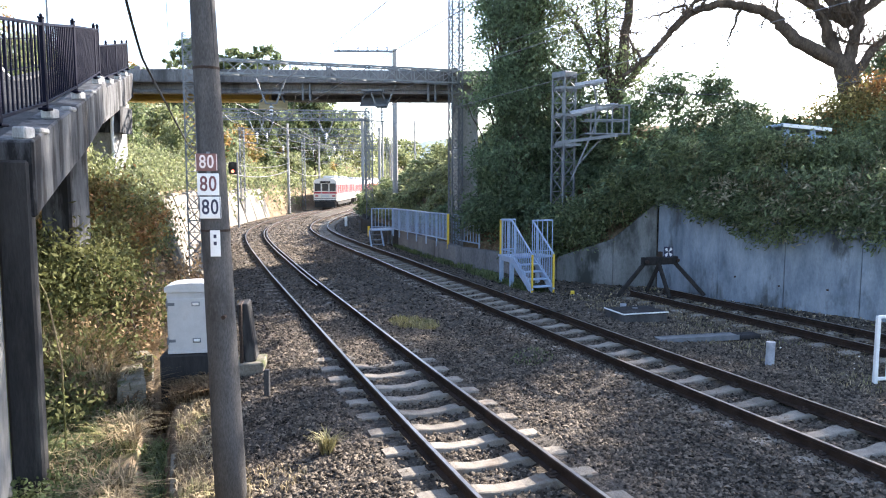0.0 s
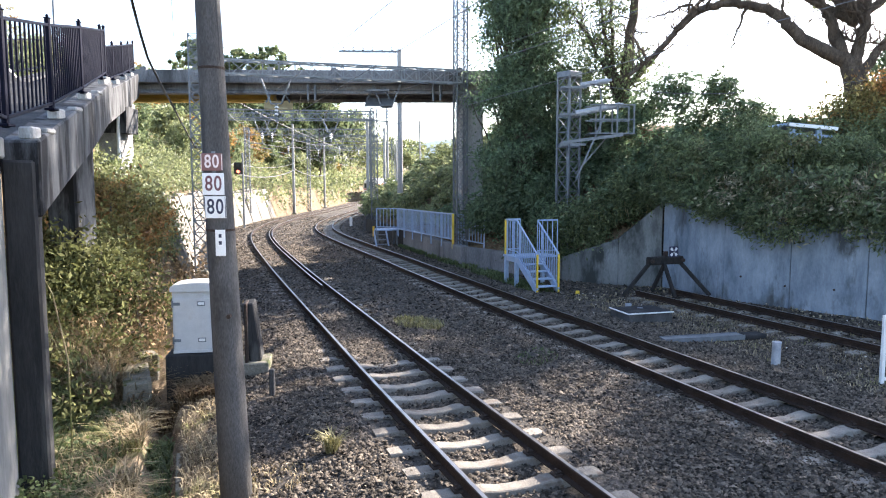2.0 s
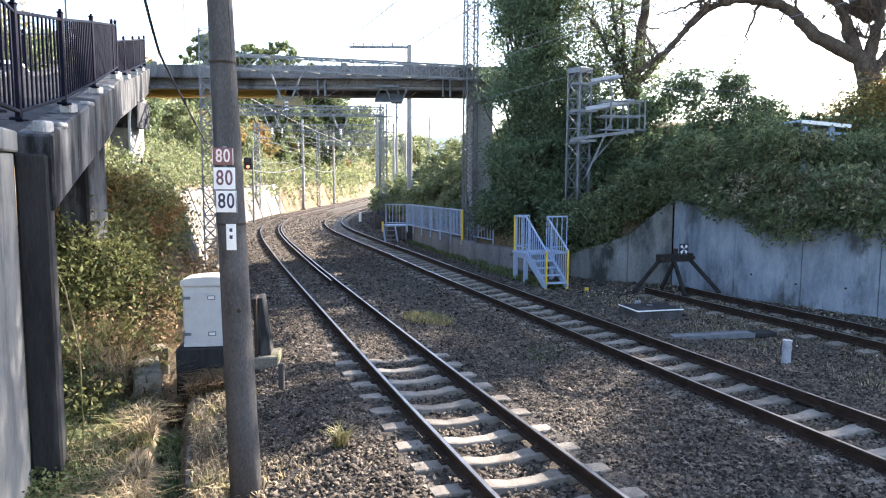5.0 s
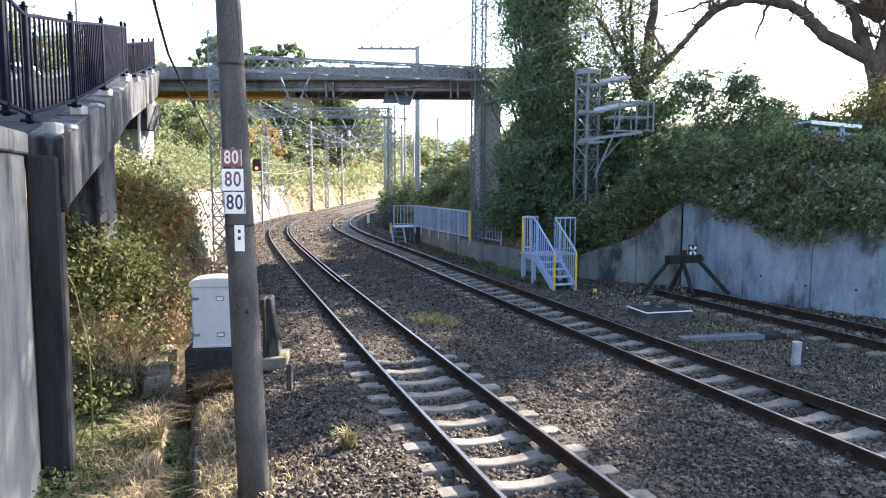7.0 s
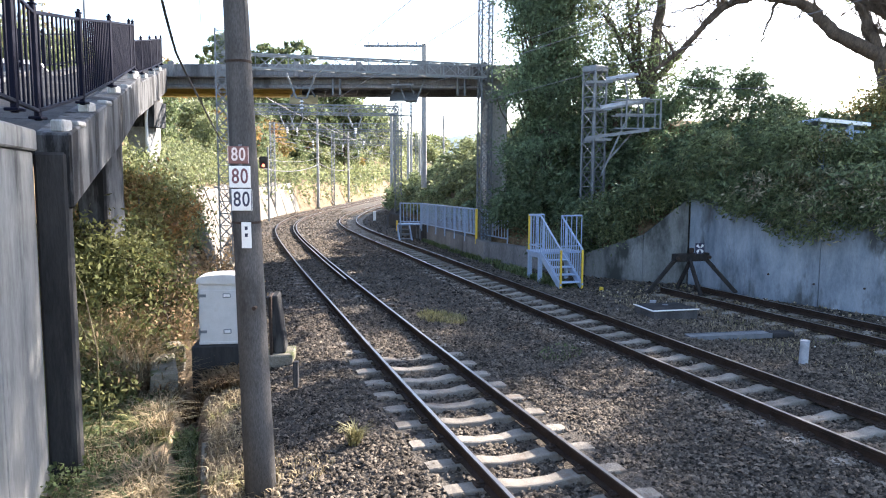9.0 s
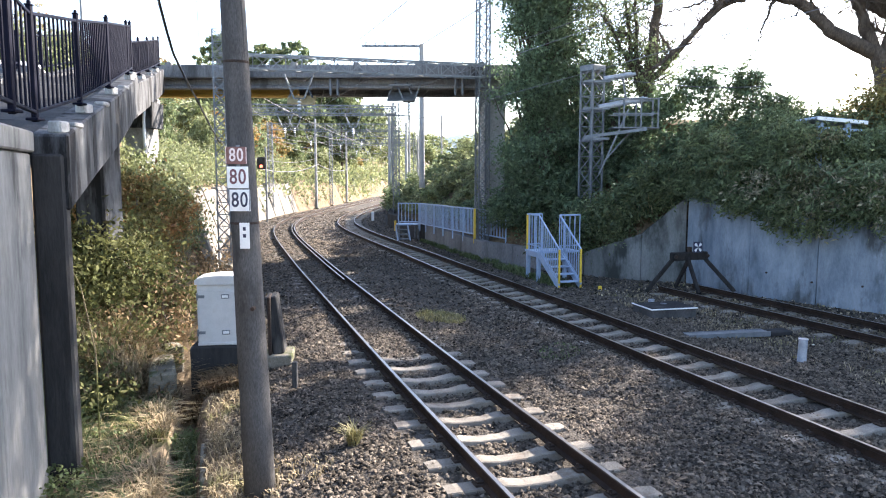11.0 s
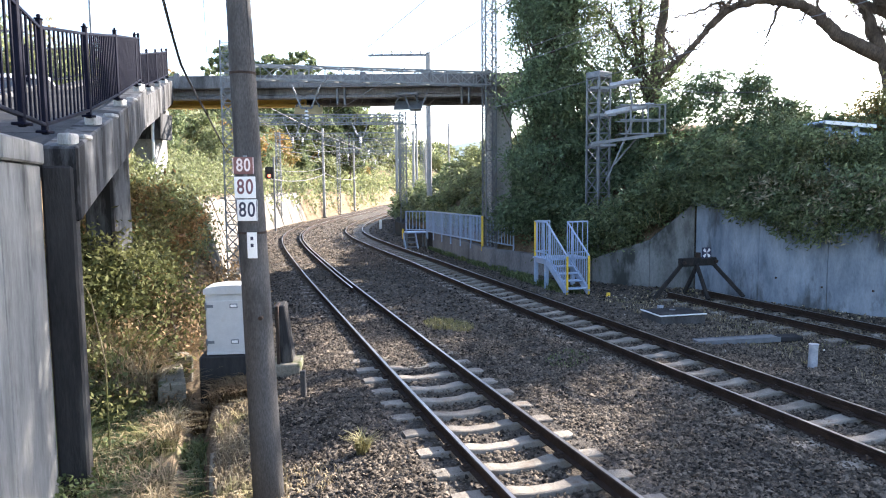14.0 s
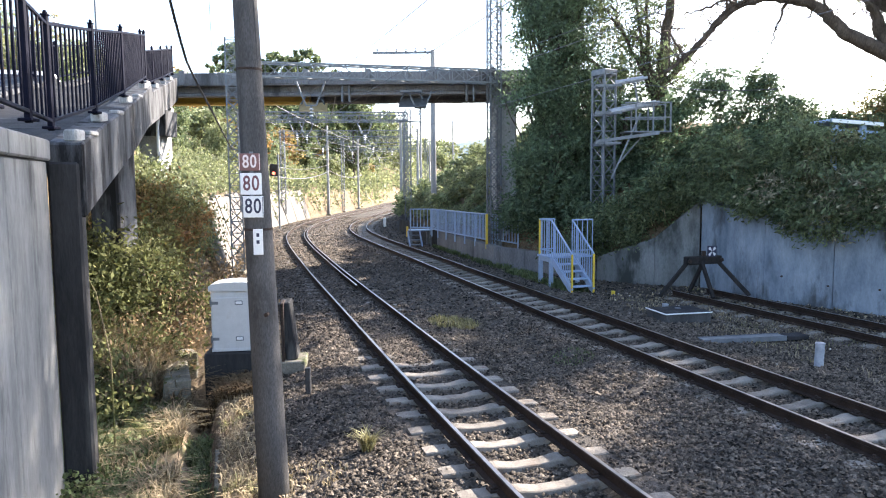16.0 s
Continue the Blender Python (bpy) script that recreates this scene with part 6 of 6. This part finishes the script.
def line_pole(x, y, top, r, label, arm=None):
    e = thing("line_pole", x, y, gz1(x, y) - 0.2, label, "pole", "line poles")
    o = e.matrix_basis.translation
    bm = bmesh.new()
    rod(bm, (0, 0, 0), (0, 0, top - o.z), r, r * 0.8, seg=14)
    part("shaft", bm, CONCRETE if r > 0.12 else STEEL, e, smooth=False)
    if arm:
        bm = bmesh.new()
        bar(bm, (0.1, 0, top - o.z - 0.12), (arm, 0, top - o.z - 0.12), 0.1, 0.12, bevel=0.01)
        part("crossarm", bm, STEEL, e)
        for k in range(6):
            bm = bmesh.new()
            xx = arm * (0.12 + 0.16 * k)
            for zz in (0.0, 0.07, 0.14):
                rod(bm, (xx, 0, top - o.z - 0.06 + zz), (xx, 0, top - o.z - 0.01 + zz), 0.09, 0.05, seg=8)
            part("insulator", bm, WHITE_P, e)
    return e


line_pole(-1.45, 40.2, 10.25, 0.17, "tall slim grey pole with an insulator crossarm", -3.35)
line_pole(-4.3, 80, 9.6, 0.14, "slim grey line pole beside the far track")
line_pole(-0.8, 95, 11.0, 0.14, "distant slim grey line pole")
line_pole(-11.7, 27.0, 6.2, 0.1, "thin street pole behind the footway")
line_pole(-12.9, 25.5, 10.5, 0.05, "thin lamp pole behind the footway railing")
line_pole(-4.9, 60, 8.2, 0.14, "grey line pole on the embankment")


def build_right_mast():
    e = thing("equipment_mast", 4.72, 23.5, 0.0, "galvanised lattice mast with pipe arms and a platform", "mast")
    bm = bmesh.new()
    lattice(bm, (0, 0, 0.2), (0, 0, 6.5), 0.52, 0.52, 13, 0.034, (0.8, 0.6, 0), diag=False)
    part("mast", bm, STEEL, e)
    bm = bmesh.new()
    box(bm, (0, 0, 6.42), (0.6, 0.6, 0.2), Matrix.Rotation(0.64, 4, "Z"), bevel=0.02)
    part("head_plate", bm, STEEL, e)
    for a, b, r in (((0.3, -0.3, 6.05), (1.2, -0.3, 6.2), 0.085), ((0.15, -0.3, 5.15), (1.6, -0.3, 5.42), 0.095)):
        bm = bmesh.new()
        rod(bm, a, b, r, seg=14)
        rod(bm, b, Vector(b) + (Vector(b) - Vector(a)).normalized() * 0.12, r * 0.55, seg=10)
        part("pipe_arm", bm, STEEL_PIPE, e, "pale tubular arm")
    for z in (4.15, 5.12, 5.98):
        for s in (-1, 1):
            bm = bmesh.new()
            bar(bm, (-0.35, s * 0.36, z), (0.5, s * 0.36, z), 0.06, 0.08)
            part("collar", bm, STEEL, e)
    bm = bmesh.new()
    box(bm, (1.35, -0.1, 4.5), (1.5, 0.7, 0.05), bevel=0.01)
    bar(bm, (-0.3, -0.36, 4.2), (1.7, -0.42, 4.46), 0.08, 0.1)
    part("platform", bm, STEEL, e, "small steel platform")
    for x in (0.95, 1.5, 2.05):
        for y in (-0.42, 0.22):
            bm = bmesh.new()
            bar(bm, (x, y, 4.5), (x, y, 5.42), 0.05, 0.05)
            part("guard_post", bm, STEEL, e)
    for z in (4.95, 5.42):
        for y in (-0.42, 0.22):
            bm = bmesh.new()
            bar(bm, (0.6, y, z), (2.08, y, z), 0.045, 0.045)
            part("guard_rail", bm, STEEL, e)
    for a, b in (((0.2, -0.35, 3.0), (1.1, -0.4, 5.1)), ((0.3, 0.3, 3.2), (1.4, 0.2, 4.5)), ((0.9, -0.3, 6.1), (1.05, -0.3, 5.3))):
        bm = bmesh.new()
        bar(bm, a, b, 0.05, 0.05)
        part("brace", bm, STEEL, e)


build_right_mast()


def wire(name, pts, r, label, sag=0.0, material=None):
    bm = bmesh.new()
    out = []
    for a, b in zip(pts, pts[1:]):
        a, b = Vector(a), Vector(b)
        for k in range(12):
            t = k / 12
            p = a + (b - a) * t
            p.z -= sag * 4 * t * (1 - t)
            out.append(p)
    out.append(Vector(pts[-1]))
    tube(bm, out, [r] * len(out), 5)
    ob = part(name, bm, material or WIRE)
    return tagged(ob, label, "cable")


def build_wires():
    spans = [-20, 26.8, 45, 60, 76, 99, 130]
    for off in (0.0, TRACK_GAP):
        def at(y, z, d=0.0):
            x, yy, _ = on_line(y, off + d)
            return (x, yy, z)
        wire("messenger_wire", [at(y, 6.35) for y in spans], 0.008, "thin overhead messenger wire", 0.45)
        wire("contact_wire", [at(y, 5.15, (-0.2, 0.2)[i % 2]) for i, y in enumerate(spans)], 0.007, "thin overhead contact wire", 0.02)
    for d, z, s in ((6.6, 7.6, 0.5), (-3.5, 7.3, 0.5)):
        pts = []
        for y in (-20, 27, 45, 60, 76, 99):
            x, yy, _ = on_line(y, d)
            pts.append((x, yy, z))
        wire("feeder_wire", pts, 0.008, "feeder wire strung along the gantries", s)
    for d, z0, z1, s in ((-1.6, 6.6, 6.0, 0.3), (1.4, 6.9, 6.2, 0.35), (2.8, 6.2, 6.7, 0.3), (5.6, 7.0, 6.4, 0.4), (-2.6, 5.4, 6.4, 0.5)):
        pts = []
        for k, y in enumerate((26.8, 45, 52, 76, 88, 99, 128)):
            x, yy, _ = on_line(y, d + (0.5 if k % 2 else -0.5))
            pts.append((x, yy, z0 if k % 2 else z1))
        wire("span_wire", pts, 0.012, "thin span wire zigzagging between the gantries", s)
    wire("drop_cable", [(-4.1, 9.6, 6.6), (-4.39, 11, 5.64), (-4.95, 13, 5.14), (-6.3, 18, 4.85), (-8.0, 25, 4.1)], 0.024, "thick black cable drooping towards the lattice mast", 0.03, CABLE)
    wire("guy_wire", [(-10.2, 30.0, 7.6), (-6.0, 45, 5.2), (-8.5, 62, 4.6)], 0.012, "thin guy wire beyond the bridge", 0.2)
    wire("side_cable", [(-13.4, 50, 3.5), (-13.9, 76, 4.2), (-13.6, 99, 4.0)], 0.035, "pale side cable strung along the bank", 0.5)
    wire("side_cable", [(-8.2, 25.4, 4.3), (-13.4, 50, 4.2), (-13.9, 76, 4.9)], 0.02, "pale cable strung from the lattice mast", 0.4)
    wire("feeder_wire", [(4.9, 23.3, 6.2), (9.2, 21.5, 5.6), (16, 18, 6.3)], 0.012, "thin wire from the mast over the thicket", 0.15)


build_wires()


def build_signal():
    e = thing("signal", -13.1, 50.0, gz1(-13.1, 50.0) - 0.1, "slim signal post with a glowing red lamp", "signal")
    z0 = 3.75 - e.matrix_basis.translation.z
    bm = bmesh.new()
    rod(bm, (0.28, 0.1, 0), (0.28, 0.1, z0 + 1.2), 0.07, seg=10)
    bar(bm, (0.3, 0.05, z0 + 0.45), (-0.05, 0.0, z0 + 0.45), 0.05, 0.05)
    part("post", bm, STEEL, e)
    bm = bmesh.new()
    box(bm, (0, 0, z0 + 0.1), (0.62, 0.16, 0.85), bevel=0.07)
    hd = part("signal_head", bm, UNDER, e, "rounded black signal backboard")
    bm = bmesh.new()
    rod(bm, (0, -0.09, z0 - 0.12), (0, -0.13, z0 - 0.12), 0.11, seg=16)
    part("lamp", bm, LAMP_RED, hd, "lit red lamp")
    bm = bmesh.new()
    rod(bm, (0, -0.09, z0 + 0.3), (0, -0.12, z0 + 0.3), 0.13, seg=16)
    part("dark_lamp", bm, GLASS, hd)
    # guard boards under the bridge, above the wires
    for x, rz, m in ((-5.75, 8, GIRDER_Y), (-1.85, -6, STEEL)):
        b = thing("guard_board", x, 28.1, 5.72 if m is GIRDER_Y else 5.85, "sloping guard board hung beneath the bridge girder", "guard board", "bridge guard boards", rz=rz)
        bm = bmesh.new()
        box(bm, (0, 0, 0.35), (1.1, 0.05, 0.6), Matrix.Rotation(-0.9, 4, "X"), bevel=0.01)
        part("board", bm, m if m is STEEL else BOARD_Y, b)
        bm = bmesh.new()
        box(bm, (0, -0.1, 0.62), (0.9, 0.12, 0.08), bevel=0.01)
        part("board_rail", bm, STEEL, b)
        for s in (-0.45, 0.45):
            bm = bmesh.new()
            bar(bm, (s, 0, 0.3), (s * 0.5, 0.2, 0.75), 0.05, 0.05)
            part("hanger", bm, STEEL, b)
    s = thing("shelter", 10.38, 19.3, gz1(10.38, 19.3) - 0.1, "small pale blue shelter roof half hidden by bushes", "shelter")
    z = 4.40 - s.matrix_basis.translation.z
    tilt = Matrix.Translation((0, 0, z)) @ Matrix.Rotation(0.09, 4, "Y")
    bm = bmesh.new()
    box(bm, (-0.1, 0, 0), (1.3, 1.2, 0.07), tilt, bevel=0.012)
    roof = part("roof", bm, BLUE_P, s)
    bm = bmesh.new()
    box(bm, (-0.1, -0.61, -0.02), (1.32, 0.03, 0.09), tilt, bevel=0.006)
    part("fascia", bm, WHITE_P, roof, "pale roof edge")
    for x in (-0.6, 0.12):
        bm = bmesh.new()
        box(bm, (x, -0.45, (z - 0.06) / 2), (0.13, 0.13, z - 0.06), bevel=0.01)
        part("post", bm, BLUE_P, s)
    bm = bmesh.new()
    bar(bm, (-0.6, -0.45, z - 0.2), (0.5, -0.45, z - 0.26), 0.06, 0.07, bevel=0.01)
    part("beam", bm, BLUE_P, s)


build_signal()


# ---- cars parked behind the footway ----
def parked_car(x, y, rz, paint, label):
    e = thing("parked_car", x, y, gz1(x, y) + 0.02, label, "car", "parked cars", rz=rz)
    bm = bmesh.new()
    low = [(-2.0, 0.28), (2.0, 0.28), (2.05, 0.55), (1.95, 0.82), (1.0, 0.95), (-1.6, 0.98), (-2.02, 0.9), (-2.06, 0.5)]
    prism(bm, low, 1.66, Matrix.Translation((0, -0.83, 0)))
    bmesh.ops.recalc_face_normals(bm, faces=bm.faces)
    bmesh.ops.bevel(bm, geom=list(bm.edges), offset=0.05, segments=2, affect="EDGES")
    body = part("body", bm, paint, e)
    bm = bmesh.new()
    prism(bm, [(-1.75, 0.95), (1.05, 0.93), (0.35, 1.42), (-0.2, 1.5), (-1.2, 1.47)], 1.42, Matrix.Translation((0, -0.71, 0)))
    bmesh.ops.recalc_face_normals(bm, faces=bm.faces)
    bmesh.ops.bevel(bm, geom=list(bm.edges), offset=0.04, segments=2, affect="EDGES")
    cabin = part("cabin", bm, paint, e)
    for sy in (-1, 1):
        for a, b in ((-1.35, -0.42), (-0.34, 0.62)):
            bm = bmesh.new()
            prism(bm, [(a, 1.0), (b, 1.0), (b - 0.3 * (b > 0), 1.36), (a + 0.18 * (a < -1), 1.38)], 0.02, Matrix.Translation((0, sy * 0.715 - 0.01, 0)))
            bmesh.ops.recalc_face_normals(bm, faces=bm.faces)
            part("side_window", bm, GLASS, cabin)
        for wx in (-1.25, 1.3):
            bm = bmesh.new()
            rod(bm, (wx, sy * 0.66, 0.29), (wx, sy * 0.85, 0.29), 0.3, seg=20)
            w = part("wheel", bm, UNDER, e, "black tyre")
            bm = bmesh.new()
            rod(bm, (wx, sy * 0.845, 0.29), (wx, sy * 0.858, 0.29), 0.19, seg=16)
            part("rim", bm, STEEL_PIPE, w)
        bm = bmesh.new()
        box(bm, (2.0, sy * 0.6, 0.68), (0.1, 0.34, 0.14), bevel=0.03)
        part("headlight", bm, GLASS, body)
    for x0, x1 in ((1.02, 0.36), (-1.73, -1.22)):
        bm = bmesh.new()
        d = 0.03 if x0 > 0 else -0.03
        bar(bm, (x0 + d, 0, 0.98), (x1 + d, 0, 1.40), 1.2, 0.02, up=(1, 0, 1) if x0 > 0 else (-1, 0, 1))
        part("windscreen", bm, GLASS, cabin)


parked_car(-11.6, 19.2, 112, WHITE_P, "white hatchback parked behind the footway railing")
parked_car(-11.4, 14.2, 112, TRAIN_GREY, "silver hatchback parked behind the footway railing")


# ---- train ----
CARS = []


def train_car(rear):
    e = thing("train_car", 0, 0, 0, "white and red commuter train car running away" if rear else "white and red commuter train car behind another car", "train car", "train")
    L, W = 19.6, 2.74
    prof = [(-W / 2, 1.0), (W / 2, 1.0), (W / 2, 3.15), (W / 2 - 0.08, 3.4), (W / 2 - 0.35, 3.58), (0.5, 3.68), (-0.5, 3.68), (-W / 2 + 0.35, 3.58), (-W / 2 + 0.08, 3.4), (-W / 2, 3.15)]
    bm = bmesh.new()
    prism(bm, prof, L, Matrix.Translation((0, 0, 0)))
    bmesh.ops.recalc_face_normals(bm, faces=bm.faces)
    part("body", bm, TRAIN_CREAM, e)
    bm = bmesh.new()
    prism(bm, [(W / 2 + 0.01, 3.2), (W / 2 - 0.06, 3.43), (W / 2 - 0.34, 3.61), (0.5, 3.71), (-0.5, 3.71), (-W / 2 + 0.34, 3.61), (-W / 2 + 0.06, 3.43), (-W / 2 - 0.01, 3.2)], L - 0.1, Matrix.Translation((0, 0.05, 0)))
    bmesh.ops.recalc_face_normals(bm, faces=bm.faces)
    part("roof", bm, TRAIN_GREY, e)
    for s in (-1, 1):
        bm = bmesh.new()
        box(bm, (s * (W / 2 + 0.006), L / 2, 2.42), (0.012, L - 0.1, 1.15))
        band = part("red_band", bm, TRAIN_RED, e, "red band along the windows")
        for k in range(9):
            bm = bmesh.new()
            box(bm, (s * (W / 2 + 0.014), 1.5 + k * 2.06, 2.5), (0.016, 1.05, 0.8), bevel=0.005)
            part("window", bm, GLASS, band)
        for k in range(4):
            bm = bmesh.new()
            box(bm, (s * (W / 2 + 0.018), 2.55 + k * 4.6, 2.05), (0.016, 0.05, 1.95))
            part("door_seam", bm, TRAIN_CREAM, e)
    # end facing back
    bm = bmesh.new()
    box(bm, (0, -0.012, 2.0), (W - 0.06, 0.02, 0.2))
    part("end_band", bm, TRAIN_RED, e, "dark red band across the end")
    for x in (-0.88, 0, 0.88):
        bm = bmesh.new()
        box(bm, (x, -0.014, 2.62), (0.72, 0.03, 0.85), bevel=0.006)
        part("end_window", bm, GLASS, e)
    for x in (-1.0, 1.0):
        bm = bmesh.new()
        box(bm, (x, -0.02, 1.62), (0.36, 0.04, 0.16), bevel=0.01)
        part("tail_lamp", bm, TRAIN_RED if rear else GLASS, e)
    bm = bmesh.new()
    box(bm, (0, -0.02, 1.6), (0.9, 0.04, 0.3), bevel=0.01)
    part("end_plate", bm, TRAIN_GREY, e)
    for z, h in ((1.08, 0.12), (1.32, 0.05), (3.06, 0.05)):
        bm = bmesh.new()
        box(bm, (0, -0.02, z), (W - 0.1, 0.04, h), bevel=0.01)
        part("end_trim", bm, UNDER, e)
    for x in (-0.45, 0.45):
        bm = bmesh.new()
        box(bm, (x, -0.02, 2.1), (0.05, 0.05, 2.0), bevel=0.01)
        part("gangway_edge", bm, TRAIN_GREY, e)
    bm = bmesh.new()
    box(bm, (0, -0.02, 3.25), (1.2, 0.05, 0.22), bevel=0.01)
    part("destination_box", bm, UNDER, e)
    bm = bmesh.new()
    box(bm, (0, L / 2, 0.72), (2.3, L - 5.5, 0.5), bevel=0.03)
    box(bm, (0, 0.05, 0.62), (2.5, 0.3, 0.72), bevel=0.03)
    box(bm, (0, -0.2, 0.85), (0.3, 0.5, 0.25), bevel=0.02)
    part("underframe", bm, UNDER, e)
    for y in (3.0, 16.6):
        bm = bmesh.new()
        box(bm, (0, y, 0.55), (1.7, 2.6, 0.3), bevel=0.03)
        part("bogie", bm, UNDER, e)
        for dy in (-1.05, 1.05):
            bm = bmesh.new()
            for s in (-1, 1):
                rod(bm, (s * 0.50, y + dy, 0.43), (s * 0.62, y + dy, 0.43), 0.43, seg=20)
            rod(bm, (-0.6, y + dy, 0.43), (0.6, y + dy, 0.43), 0.07, seg=8)
            part("wheelset", bm, UNDER, e)
    for y in (4.5, 9.8, 15):
        bm = bmesh.new()
        box(bm, (0, y, 3.86), (1.5, 2.2, 0.34), bevel=0.08)
        part("roof_unit", bm, TRAIN_GREY, e)
    CARS.append(e)
    return e


for i in range(3):
    train_car(i == 0)


def motions():
    """The train runs away from the camera on the main track at a steady speed."""
    for i, car in enumerate(CARS):
        rows = []
        for k in range(33):
            t = 0.5 * k
            y = 84.0 + 23.5 * t + 20.3 * i
            x0, y0, _ = on_line(y + 2.9)
            x1, y1, _ = on_line(y + 16.7)
            h = math.atan2(x1 - x0, y1 - y0)
            rows.append((t, pose(x0 - 2.9 * math.sin(h), y0 - 2.9 * math.cos(h), float(fall(y + 10)), 0, 0, -math.degrees(h))))
        walk(car, rows)


motions()
